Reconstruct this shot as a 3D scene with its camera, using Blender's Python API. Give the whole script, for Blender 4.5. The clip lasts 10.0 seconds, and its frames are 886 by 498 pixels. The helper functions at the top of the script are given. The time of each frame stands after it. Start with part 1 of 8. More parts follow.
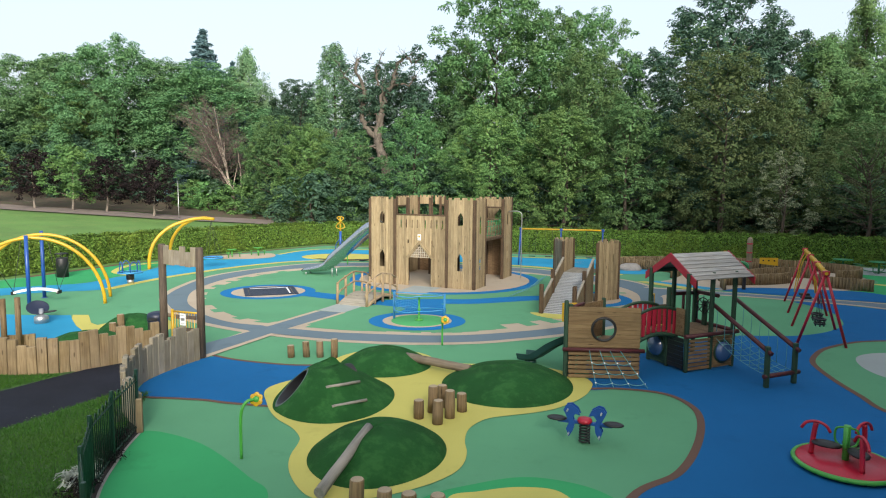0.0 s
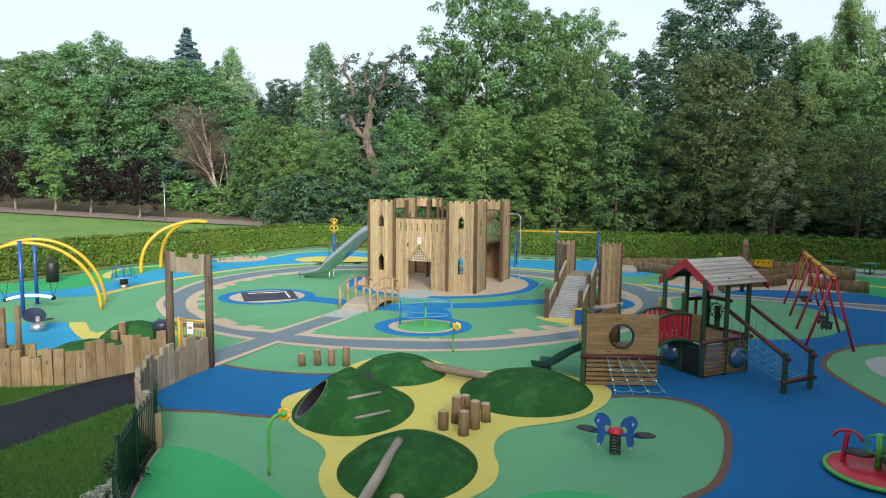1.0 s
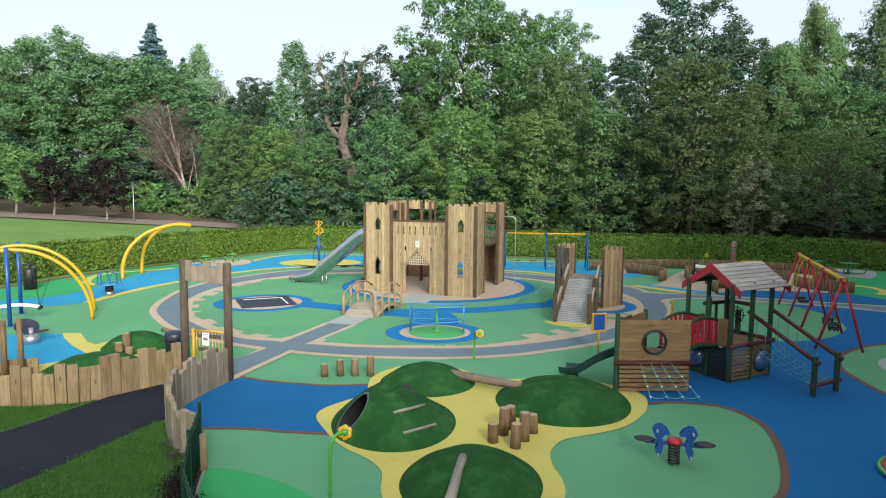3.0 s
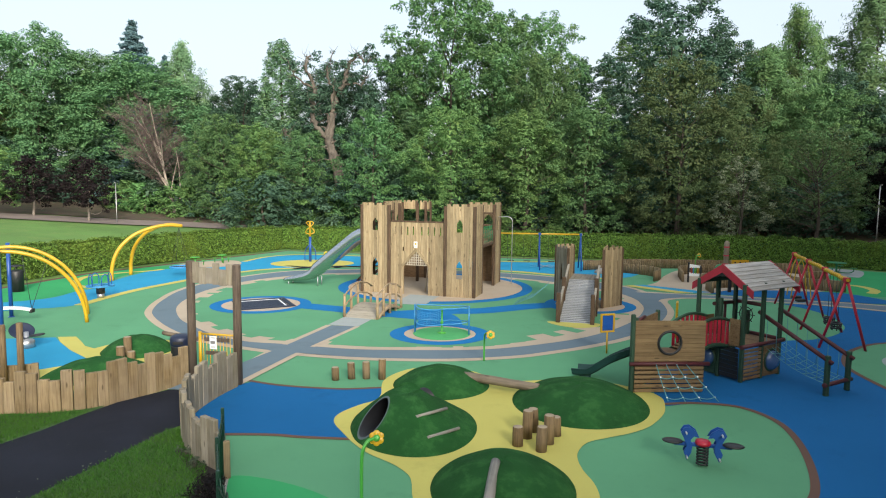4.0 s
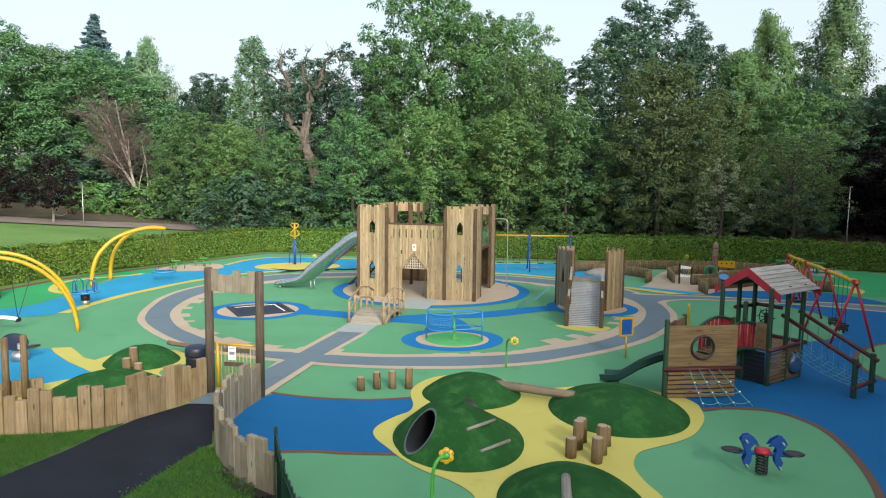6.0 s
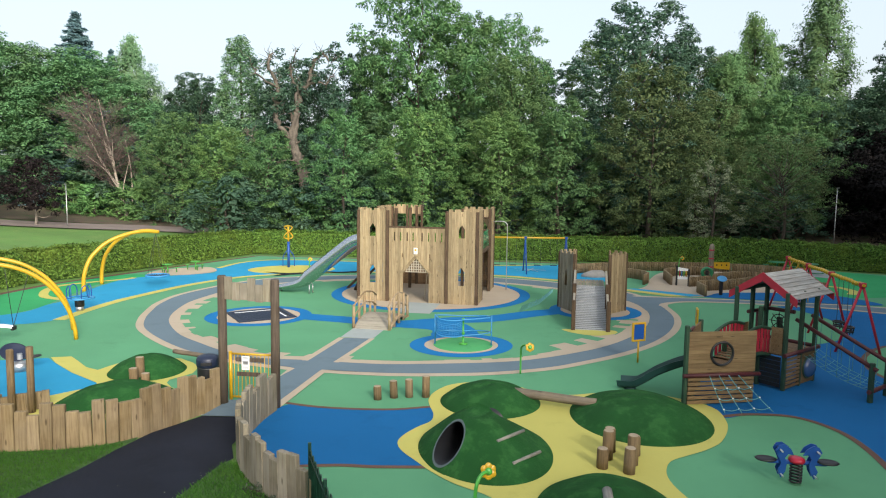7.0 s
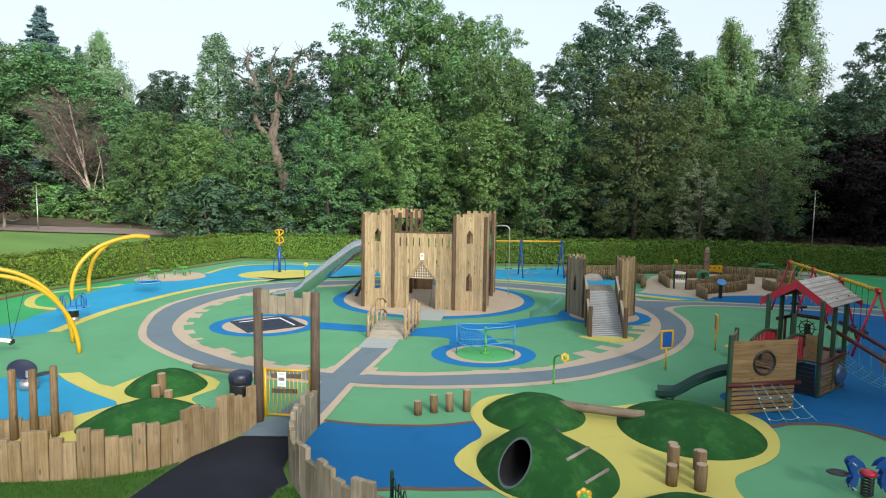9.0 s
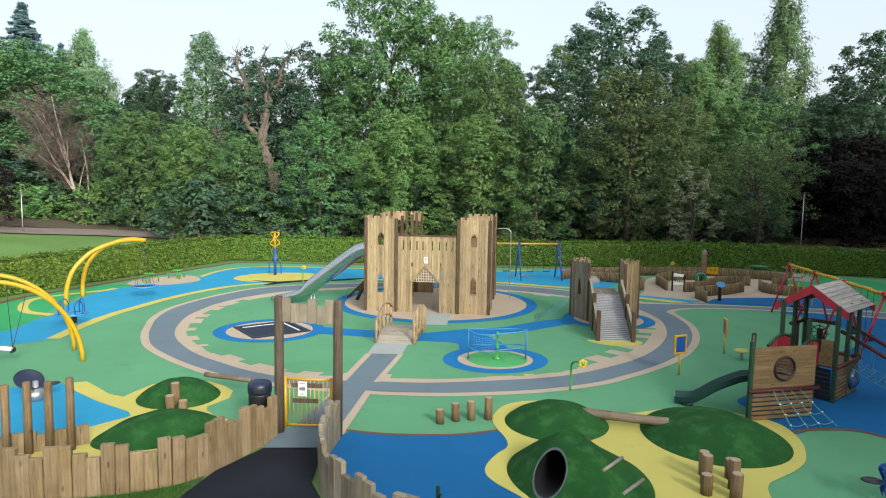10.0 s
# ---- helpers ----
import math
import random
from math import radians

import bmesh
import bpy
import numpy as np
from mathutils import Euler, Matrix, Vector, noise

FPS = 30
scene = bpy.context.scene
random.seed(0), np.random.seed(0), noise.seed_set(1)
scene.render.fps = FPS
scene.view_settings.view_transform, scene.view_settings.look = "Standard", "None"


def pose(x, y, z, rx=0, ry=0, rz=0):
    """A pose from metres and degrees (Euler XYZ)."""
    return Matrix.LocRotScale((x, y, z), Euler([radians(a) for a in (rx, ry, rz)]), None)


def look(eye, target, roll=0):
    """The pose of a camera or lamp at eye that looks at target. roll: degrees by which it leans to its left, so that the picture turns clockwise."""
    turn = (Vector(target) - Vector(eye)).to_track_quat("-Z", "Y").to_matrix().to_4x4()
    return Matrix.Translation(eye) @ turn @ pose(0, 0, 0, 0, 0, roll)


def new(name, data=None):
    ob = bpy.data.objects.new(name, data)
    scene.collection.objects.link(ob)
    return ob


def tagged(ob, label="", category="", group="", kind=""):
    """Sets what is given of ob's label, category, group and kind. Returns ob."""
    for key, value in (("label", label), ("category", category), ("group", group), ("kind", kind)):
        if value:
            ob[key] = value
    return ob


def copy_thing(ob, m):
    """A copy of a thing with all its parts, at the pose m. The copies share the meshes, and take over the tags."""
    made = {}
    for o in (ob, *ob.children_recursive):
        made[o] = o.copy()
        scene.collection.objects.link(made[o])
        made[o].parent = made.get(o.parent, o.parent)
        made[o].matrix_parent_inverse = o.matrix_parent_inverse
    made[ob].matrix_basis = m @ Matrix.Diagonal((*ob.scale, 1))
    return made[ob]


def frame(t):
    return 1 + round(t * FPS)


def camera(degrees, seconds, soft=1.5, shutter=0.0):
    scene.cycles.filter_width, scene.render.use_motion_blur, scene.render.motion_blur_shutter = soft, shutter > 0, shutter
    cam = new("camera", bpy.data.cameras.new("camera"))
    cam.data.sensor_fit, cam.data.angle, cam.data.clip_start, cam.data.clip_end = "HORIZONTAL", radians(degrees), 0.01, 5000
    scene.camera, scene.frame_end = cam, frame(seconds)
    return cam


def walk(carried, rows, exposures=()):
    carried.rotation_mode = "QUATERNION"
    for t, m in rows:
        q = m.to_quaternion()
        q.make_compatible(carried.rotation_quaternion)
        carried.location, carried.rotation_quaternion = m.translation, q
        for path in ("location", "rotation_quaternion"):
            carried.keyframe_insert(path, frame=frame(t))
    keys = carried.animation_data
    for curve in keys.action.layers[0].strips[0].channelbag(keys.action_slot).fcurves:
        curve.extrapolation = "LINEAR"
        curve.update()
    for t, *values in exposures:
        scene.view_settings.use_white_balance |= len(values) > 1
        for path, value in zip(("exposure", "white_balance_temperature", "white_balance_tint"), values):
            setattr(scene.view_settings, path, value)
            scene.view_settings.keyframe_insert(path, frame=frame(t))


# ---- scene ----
cam = camera(68.9, 10.0, soft=1.1)
PATH = [
    (0, (0.618, -0.899, 5.138), (0.578, 1.091, 4.941), 0.5),
    (0.5, (0.186, -0.791, 5.226), (0.172, 1.199, 5.027), 0.4),
    (1, (-0.319, -0.664, 5.299), (-0.302, 1.326, 5.101), 0.5),
    (1.5, (-0.802, -0.543, 5.332), (-0.756, 1.447, 5.135), 0.5),
    (2, (-1.31, -0.446, 5.391), (-1.231, 1.543, 5.194), 0.5),
    (2.5, (-1.743, -0.343, 5.444), (-1.635, 1.644, 5.246), 0.5),
    (4, (-3.092, 0.066, 5.441), (-2.89, 2.046, 5.243), 0.6),
    (4.5, (-3.536, 0.222, 5.429), (-3.305, 2.199, 5.231), 0.6),
    (5, (-3.996, 0.408, 5.469), (-3.735, 2.381, 5.27), 0.6),
    (5.5, (-4.417, 0.58, 5.492), (-4.126, 2.549, 5.294), 0.7),
    (7, (-5.744, 1.229, 5.649), (-5.367, 3.183, 5.452), 0.7),
    (7.5, (-6.211, 1.428, 5.765), (-5.807, 3.376, 5.567), 0.8),
    (8, (-6.678, 1.654, 5.796), (-6.248, 3.597, 5.599), 0.8),
    (8.5, (-7.117, 1.889, 5.805), (-6.66, 3.826, 5.607), 0.8),
    (9, (-7.575, 2.143, 5.836), (-7.092, 4.074, 5.64), 0.8),
    (9.5, (-8.014, 2.381, 5.912), (-7.505, 4.305, 5.715), 0.9),
    (10, (-8.505, 2.606, 5.976), (-7.968, 4.523, 5.78), 0.9),
]
walk(cam, [(t, look(eye, target, roll)) for t, eye, target, roll in PATH], [(0.0, 1.36), (10.0, 1.36)])

# ---- daylight: a hazy sky with a weak, wide sun behind the viewer ----
SUN_FROM = Vector((0.20, -0.88, 0.42)).normalized()
world = bpy.data.worlds.new("hazy_sky")
scene.world = world
world.use_nodes = True
wn, wl = world.node_tree.nodes, world.node_tree.links
wn.clear()
w_out = wn.new("ShaderNodeOutputWorld")
w_bg = wn.new("ShaderNodeBackground")
w_sky = wn.new("ShaderNodeTexSky")
w_sky.sky_type = "NISHITA"
w_sky.sun_disc = False
w_sky.sun_elevation = math.asin(SUN_FROM.z)
w_sky.sun_rotation = math.atan2(SUN_FROM.x, SUN_FROM.y)
w_sky.air_density, w_sky.dust_density, w_sky.ozone_density = 1.0, 6.0, 1.0
w_bg.inputs["Strength"].default_value = 0.15
# thin bright cloud veils the clear sky
w_veil = wn.new("ShaderNodeMix")
w_veil.data_type = "RGBA"
w_veil.inputs[0].default_value = 0.6
w_veil.inputs[7].default_value = (2.44, 2.6, 2.65, 1)
wl.new(w_sky.outputs[0], w_veil.inputs[6])
wl.new(w_veil.outputs[2], w_bg.inputs["Color"])
wl.new(w_bg.outputs[0], w_out.inputs["Surface"])

sun_data = bpy.data.lights.new("sun", "SUN")
sun_data.energy, sun_data.angle, sun_data.color = 1.75, radians(16), (1.0, 0.98, 0.93)
sun = new("sun", sun_data)
sun.matrix_basis = look(SUN_FROM * 80, (0, 0, 0))


# ---- materials ----
def node_kit(name):
    m = bpy.data.materials.new(name)
    m.use_nodes = True
    return m, m.node_tree.nodes, m.node_tree.links, m.node_tree.nodes["Principled BSDF"]


def tone(c, k):
    return (min(c[0] * k, 1), min(c[1] * k, 1), min(c[2] * k, 1), 1)


def mix_node(n, l, a, b, fac, blend="MIX"):
    x = n.new("ShaderNodeMix")
    x.data_type, x.blend_type = "RGBA", blend
    for sock, v in ((6, a), (7, b), (0, fac)):
        if isinstance(v, bpy.types.NodeSocket):
            l.new(v, x.inputs[sock])
        else:
            x.inputs[sock].default_value = v
    return x.outputs[2]


def span(n, l, v, lo, hi, a=0.0, b=1.0):
    r = n.new("ShaderNodeMapRange")
    r.inputs[1].default_value, r.inputs[2].default_value = lo, hi
    r.inputs[3].default_value, r.inputs[4].default_value = a, b
    l.new(v, r.inputs[0])
    return r.outputs[0]


def noise_node(n, l, vec, scale, detail=4.0, rough=0.55):
    t = n.new("ShaderNodeTexNoise")
    t.inputs["Scale"].default_value, t.inputs["Detail"].default_value, t.inputs["Roughness"].default_value = scale, detail, rough
    l.new(vec, t.inputs["Vector"])
    return t.outputs["Fac"]


def mat(name, col, rough=0.6, var=0.18, broad=0.6, fine=60.0, bump=0.15, metal=0.0, rand=0.0, stain=None, stain_at=0.62, coat=0.0, spec=0.5):
    """Plain surface with broad and fine variation; rand: change from piece to piece; stain: a second colour in patches."""
    m, n, l, p = node_kit(name)
    co = n.new("ShaderNodeTexCoord").outputs["Object"]
    a = noise_node(n, l, co, broad, 5)
    b = noise_node(n, l, co, fine, 3)
    c = mix_node(n, l, tone(col, 1 - var), tone(col, 1 + var), span(n, l, a, 0.3, 0.7))
    c = mix_node(n, l, c, mix_node(n, l, tone(col, 1 - var * 1.3), tone(col, 1 + var * 1.3), span(n, l, b, 0.3, 0.7)), 0.4)
    if stain:
        s = noise_node(n, l, co, broad * 2.3, 8, 0.7)
        c = mix_node(n, l, c, (*stain, 1), span(n, l, s, stain_at, stain_at + 0.12, 0, 0.75))
    if rand:
        g = n.new("ShaderNodeNewGeometry").outputs["Random Per Island"]
        o = n.new("ShaderNodeObjectInfo").outputs["Random"]
        add = n.new("ShaderNodeMath")
        l.new(g, add.inputs[0])
        l.new(o, add.inputs[1])
        v = n.new("ShaderNodeHueSaturation")
        l.new(c, v.inputs["Color"])
        l.new(span(n, l, add.outputs[0], 0.0, 2.0, 1 - rand, 1 + rand), v.inputs["Value"])
        c = v.outputs[0]
    l.new(c, p.inputs["Base Color"])
    l.new(span(n, l, b, 0.25, 0.75, max(rough - 0.12, 0.03), min(rough + 0.12, 1)), p.inputs["Roughness"])
    p.inputs["Metallic"].default_value = metal
    p.inputs["Coat Weight"].default_value = coat
    p.inputs["Specular IOR Level"].default_value = spec
    if bump:
        bm = n.new("ShaderNodeBump")
        bm.inputs["Strength"].default_value, bm.inputs["Distance"].default_value = bump, 0.02
        l.new(b, bm.inputs["Height"])
        l.new(bm.outputs[0], p.inputs["Normal"])
    return m


def wood(name, light, dark, axis=2, rand=0.16, rough=0.75, knots=True, grey=0.0, blotch=0.68):
    """Sawn timber; the grain runs along the local axis."""
    m, n, l, p = node_kit(name)
    co = n.new("ShaderNodeTexCoord").outputs["Object"]
    geo = n.new("ShaderNodeNewGeometry").outputs["Random Per Island"]
    obj = n.new("ShaderNodeObjectInfo").outputs["Random"]
    seed = n.new("ShaderNodeMath")
    l.new(geo, seed.inputs[0])
    l.new(obj, seed.inputs[1])
    far = n.new("ShaderNodeVectorMath")
    far.operation = "SCALE"
    far.inputs[0].default_value = (13.0, 7.0, 5.0)
    l.new(seed.outputs[0], far.inputs["Scale"])
    plus = n.new("ShaderNodeVectorMath")
    l.new(co, plus.inputs[0])
    l.new(far.outputs[0], plus.inputs[1])
    mp = n.new("ShaderNodeMapping")
    mp.inputs["Scale"].default_value = [1.3 if k == axis else 26.0 for k in range(3)]
    l.new(plus.outputs[0], mp.inputs["Vector"])
    grain = noise_node(n, l, mp.outputs[0], 1.0, 6, 0.65)
    c = mix_node(n, l, (*dark, 1), (*light, 1), span(n, l, grain, 0.32, 0.62))
    blot = noise_node(n, l, plus.outputs[0], 1.6, 5, 0.6)
    c = mix_node(n, l, c, tone(dark, 0.8), span(n, l, blot, 0.46, 0.76, 0, blotch))
    if grey:
        wash = noise_node(n, l, plus.outputs[0], 0.9, 4)
        c = mix_node(n, l, c, (0.34, 0.31, 0.27, 1), span(n, l, wash, 0.35, 0.7, 0, grey))
    if knots:
        mk = n.new("ShaderNodeMapping")
        mk.inputs["Scale"].default_value = [1.6 if k == axis else 5.5 for k in range(3)]
        l.new(plus.outputs[0], mk.inputs["Vector"])
        vo = n.new("ShaderNodeTexVoronoi")
        vo.inputs["Scale"].default_value = 1.0
        l.new(mk.outputs[0], vo.inputs["Vector"])
        c = mix_node(n, l, c, tone(dark, 0.42), span(n, l, vo.outputs["Distance"], 0.07, 0.15, 0.8, 0))
    v = n.new("ShaderNodeHueSaturation")
    l.new(c, v.inputs["Color"])
    l.new(span(n, l, seed.outputs[0], 0.0, 2.0, 1 - 1.6 * rand, 1 + 1.6 * rand), v.inputs["Value"])
    l.new(v.outputs[0], p.inputs["Base Color"])
    l.new(span(n, l, grain, 0.3, 0.7, rough + 0.12, rough - 0.1), p.inputs["Roughness"])
    p.inputs["Specular IOR Level"].default_value = 0.3
    b = n.new("ShaderNodeBump")
    b.inputs["Strength"].default_value, b.inputs["Distance"].default_value = 0.35, 0.01
    l.new(grain, b.inputs["Height"])
    l.new(b.outputs[0], p.inputs["Normal"])
    return m


def leaf(name, col, var=0.24, through_light=0.28, warm=None, each=0.15):
    """Foliage: each leaf and each plant differs a little; some light passes through."""
    m, n, l, p = node_kit(name)
    geo = n.new("ShaderNodeNewGeometry").outputs["Random Per Island"]
    obj = n.new("ShaderNodeObjectInfo").outputs["Random"]
    co = n.new("ShaderNodeTexCoord").outputs["Object"]
    a = noise_node(n, l, co, 0.45, 4)
    c = mix_node(n, l, tone(col, 1 - var), tone(col, 1 + var), geo)
    c = mix_node(n, l, c, (*(warm or (col[0] * 1.5, col[1] * 1.12, col[2] * 0.9)), 1), span(n, l, a, 0.45, 0.72, 0, 0.6))
    v = n.new("ShaderNodeHueSaturation")
    l.new(c, v.inputs["Color"])
    l.new(span(n, l, obj, 0, 1, 0.485, 0.515), v.inputs["Hue"])
    l.new(span(n, l, obj, 0, 1, 1 - each, 1 + each), v.inputs["Value"])
    l.new(v.outputs[0], p.inputs["Base Color"])
    p.inputs["Roughness"].default_value = 0.7
    p.inputs["Specular IOR Level"].default_value = 0.12
    tr = n.new("ShaderNodeBsdfTranslucent")
    l.new(v.outputs[0], tr.inputs["Color"])
    mx = n.new("ShaderNodeMixShader")
    mx.inputs[0].default_value = through_light
    l.new(p.outputs[0], mx.inputs[1])
    l.new(tr.outputs[0], mx.inputs[2])
    l.new(mx.outputs[0], n["Material Output"].inputs["Surface"])
    return m


def rubber(name, col, var=0.10, stain=None):
    """Poured rubber granules: speckle, faint wear."""
    return mat(name, col, rough=0.85, var=var, broad=0.35, fine=120.0, bump=0.2, stain=stain or tone(col, 0.84)[:3], stain_at=0.56, spec=0.09)


M = {
    "green": rubber("rubber_green", (0.098, 0.275, 0.15)),
    "disc_green": rubber("rubber_disc_green", (0.075, 0.32, 0.12)),
    "bright_green": rubber("rubber_bright_green", (0.04002, 0.29, 0.1087)),
    "sky_blue": rubber("rubber_sky_blue", (0.028, 0.255, 0.44)),
    "deep_blue": rubber("rubber_deep_blue", (0.010, 0.106, 0.275)),
    "ring_blue": rubber("rubber_ring_blue", (0.013, 0.145, 0.36)),
    "grey": rubber("rubber_grey", (0.125, 0.172, 0.205)),
    "tan": rubber("rubber_tan", (0.4, 0.335, 0.255)),
    "yellow": rubber("rubber_yellow", (0.45, 0.415, 0.115)),
    "brown": rubber("rubber_brown", (0.1267, 0.07612, 0.058)),
    "pale": rubber("rubber_pale_grey", (0.3001, 0.3335, 0.3263)),
    "asphalt": mat("asphalt", (0.0112, 0.0138, 0.0225), 0.9, 0.45, 0.8, 60, 0.6, stain=(0.017, 0.021, 0.031), stain_at=0.58, spec=0.2),
    # grass green darkened below the lawn's, with the verge's shade in the colour
    "verge": mat("verge_grass_shaded", (0.030, 0.080, 0.014), 0.95, 0.35, 1.2, 40, 0.5, stain=(0.052, 0.120, 0.020), stain_at=0.5),
    "soil": mat("planting_soil", (0.016, 0.012, 0.010), 0.95, 0.4, 3.0, 40, 0.6),
    "park_path": mat("park_path", (0.17, 0.14, 0.125), 0.9, 0.2, 0.5, 40, 0.3),
    "grass": mat("lawn_grass", (0.08075, 0.1757, 0.03325), 0.9, 0.3, 0.25, 30, 0.5, stain=(0.114, 0.19, 0.04275), stain_at=0.5),
    "litter": mat("woodland_soil", (0.075, 0.052, 0.034), 0.95, 0.4, 0.5, 12, 0.6, stain=(0.04, 0.075, 0.02), stain_at=0.5),
    "turf": mat("mound_turf", (0.015, 0.076, 0.019), 0.9, 0.32, 1.1, 160, 0.8, spec=0.12, stain=(0.032, 0.122, 0.031), stain_at=0.50),
    "castle": wood("castle_pine", (0.352, 0.276, 0.162), (0.215, 0.156, 0.086), 2, 0.24, blotch=0.52),
    "castle_dark": wood("castle_post", (0.105, 0.068, 0.040), (0.045, 0.028, 0.017), 2, 0.12, knots=False),
    "lattice": wood("lattice_lath", (0.56, 0.50, 0.40), (0.40, 0.34, 0.25), 2, 0.1, knots=False),
    "castle_deck": wood("castle_deck", (0.27, 0.180, 0.100), (0.16, 0.100, 0.055), 0, 0.12),
    "palisade": wood("palisade_timber", (0.215, 0.160, 0.083), (0.116, 0.078, 0.037), 2, 0.22, grey=0.16),
    "grey_timber": wood("weathered_timber", (0.198, 0.175, 0.121), (0.106, 0.087, 0.057), 2, 0.2, grey=0.38),
    "gate_post": wood("gate_post_timber", (0.082, 0.060, 0.041), (0.032, 0.022, 0.015), 2, 0.12, knots=True, grey=0.10),
    "log": wood("peeled_log", (0.172, 0.118, 0.056), (0.082, 0.052, 0.026), 2, 0.2, grey=0.1),
    "log_end": mat("log_end_grain", (0.3, 0.24, 0.162), 0.8, 0.25, 6, 60, 0.3),
    "log_x": wood("lying_log", (0.143, 0.112, 0.0734), (0.0792, 0.0605, 0.04), 0, 0.12, grey=0.3),
    "log_grey": wood("grey_lying_log", (0.199, 0.198, 0.18), (0.11, 0.108, 0.096), 0, 0.1, knots=False, grey=0.7),
    "ramp_wood": wood("bridge_timber", (0.315, 0.292, 0.232), (0.205, 0.182, 0.138), 0, 0.14, grey=0.4),
    "ramp_post": wood("bridge_post", (0.335, 0.245, 0.140), (0.205, 0.142, 0.076), 2, 0.14, grey=0.2),
    "ship": wood("ship_boards", (0.206, 0.143, 0.072), (0.125, 0.079, 0.037), 0, 0.12),
    "ship_z": wood("ship_panel", (0.182, 0.125, 0.066), (0.107, 0.070, 0.036), 2, 0.12),
    "roof_board": wood("roof_board", (0.40, 0.41, 0.40), (0.20, 0.21, 0.205), 0, 0.2, knots=False, grey=0.5),
    "green_post": mat("green_stain", (0.0108, 0.0408, 0.0204), 0.6, 0.3, 2.0, 40, 0.3, rand=0.1),
    "red_wood": mat("red_stain", (0.30, 0.009, 0.028), 0.5, 0.22, 2.0, 40, 0.25, rand=0.12),
    "maroon": mat("maroon_stain", (0.06, 0.0096, 0.012), 0.55, 0.3, 2.0, 40, 0.3, rand=0.1),
    "steel": mat("stainless_steel", (0.52, 0.54, 0.55), 0.2, 0.08, 1.5, 50, 0.04, metal=1.0),
    "galv": mat("galvanised_steel", (0.45, 0.46, 0.47), 0.45, 0.12, 3, 50, 0.05, metal=0.9),
    "yellow_paint": mat("yellow_powder_coat", (0.468, 0.282, 0.009), 0.38, 0.06, 1.5, 50, 0.03),
    "blue_paint": mat("blue_powder_coat", (0.0096, 0.06, 0.252), 0.38, 0.08, 1.5, 50, 0.03),
    "cyan_paint": mat("sky_blue_powder_coat", (0.03, 0.21, 0.44), 0.4, 0.06, 1.5, 50, 0.03),
    "red_paint": mat("red_powder_coat", (0.36, 0.008, 0.028), 0.4, 0.08, 1.5, 50, 0.03),
    "lime_paint": mat("lime_powder_coat", (0.054, 0.3, 0.042), 0.4, 0.06, 1.5, 50, 0.03),
    "green_paint": mat("green_powder_coat", (0.018, 0.18, 0.072), 0.4, 0.08, 1.5, 50, 0.03),
    "rail_green": mat("dark_green_railing_paint", (0.0048, 0.033, 0.021), 0.45, 0.15, 2, 50, 0.05),
    "black": mat("black_rubber", (0.0096, 0.0102, 0.012), 0.5, 0.2, 3, 60, 0.1),
    "navy": mat("navy_plastic", (0.0072, 0.0132, 0.036), 0.45, 0.15, 3, 60, 0.05),
    "slat_metal": mat("ribbed_grey_tread", (0.33, 0.35, 0.36), 0.5, 0.15, 2.0, 50, 0.15),
    "slide_grey": mat("grey_green_plastic", (0.06, 0.085, 0.085), 0.5, 0.12, 2, 50, 0.05),
    "slide_green": mat("dark_green_plastic", (0.0072, 0.042, 0.0388), 0.55, 0.12, 2, 50, 0.05),
    "white": mat("white_panel", (0.756, 0.777, 0.777), 0.5, 0.08, 3, 60, 0.03),
    "rope_cyan": mat("turquoise_rope", (0.096, 0.276, 0.3), 0.85, 0.15, 5, 90, 0.3),
    "rope_dark": mat("dark_rope", (0.03, 0.033, 0.036), 0.85, 0.15, 5, 90, 0.3),
    "dome": mat("blue_bubble_plastic", (0.045, 0.095, 0.21), 0.12, 0.1, 2, 30, 0.0, coat=0.6),
    "panel_blue": mat("blue_sign_panel", (0.012, 0.072, 0.3), 0.35, 0.08, 3, 60, 0.02),
    "stone": mat("pale_stone", (0.252, 0.24, 0.222), 0.85, 0.25, 3, 40, 0.4),
    "bark": mat("tree_bark", (0.060, 0.048, 0.038), 0.95, 0.4, 1.2, 14, 0.8),
    "bark_dead": mat("dead_bark", (0.31, 0.27, 0.225), 0.9, 0.35, 1.0, 12, 0.7),
    "bark_oak": mat("old_oak_bark", (0.098, 0.084, 0.068), 0.92, 0.5, 1.5, 10, 0.9),
    "bark_pale": mat("pale_bark", (0.19, 0.165, 0.14), 0.9, 0.35, 1.0, 12, 0.7),
    "twig": mat("bare_twigs", (0.125, 0.095, 0.085), 0.95, 0.3, 1.0, 14, 0.3),
    # these tree greens carry extra blue that stands for distance haze
    "leaf_oak": leaf("leaf_oak", (0.100, 0.201, 0.082)),
    "leaf_fresh": leaf("leaf_fresh", (0.121, 0.237, 0.082)),
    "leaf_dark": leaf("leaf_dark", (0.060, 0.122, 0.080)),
    "leaf_brown": leaf("leaf_brownish", (0.094, 0.148, 0.062), warm=(0.118, 0.124, 0.050)),
    "leaf_spruce": leaf("needles_blue", (0.085, 0.158, 0.172), through_light=0.12, warm=(0.075, 0.14, 0.125)),
    "leaf_cypress": leaf("needles_cypress", (0.125, 0.243, 0.128), through_light=0.15),
    "leaf_plum": leaf("leaf_plum", (0.022, 0.017, 0.018), warm=(0.028, 0.019, 0.018)),
    # near-black: the maroon shrubs' colour, and deep wood shade painted onto the beeches
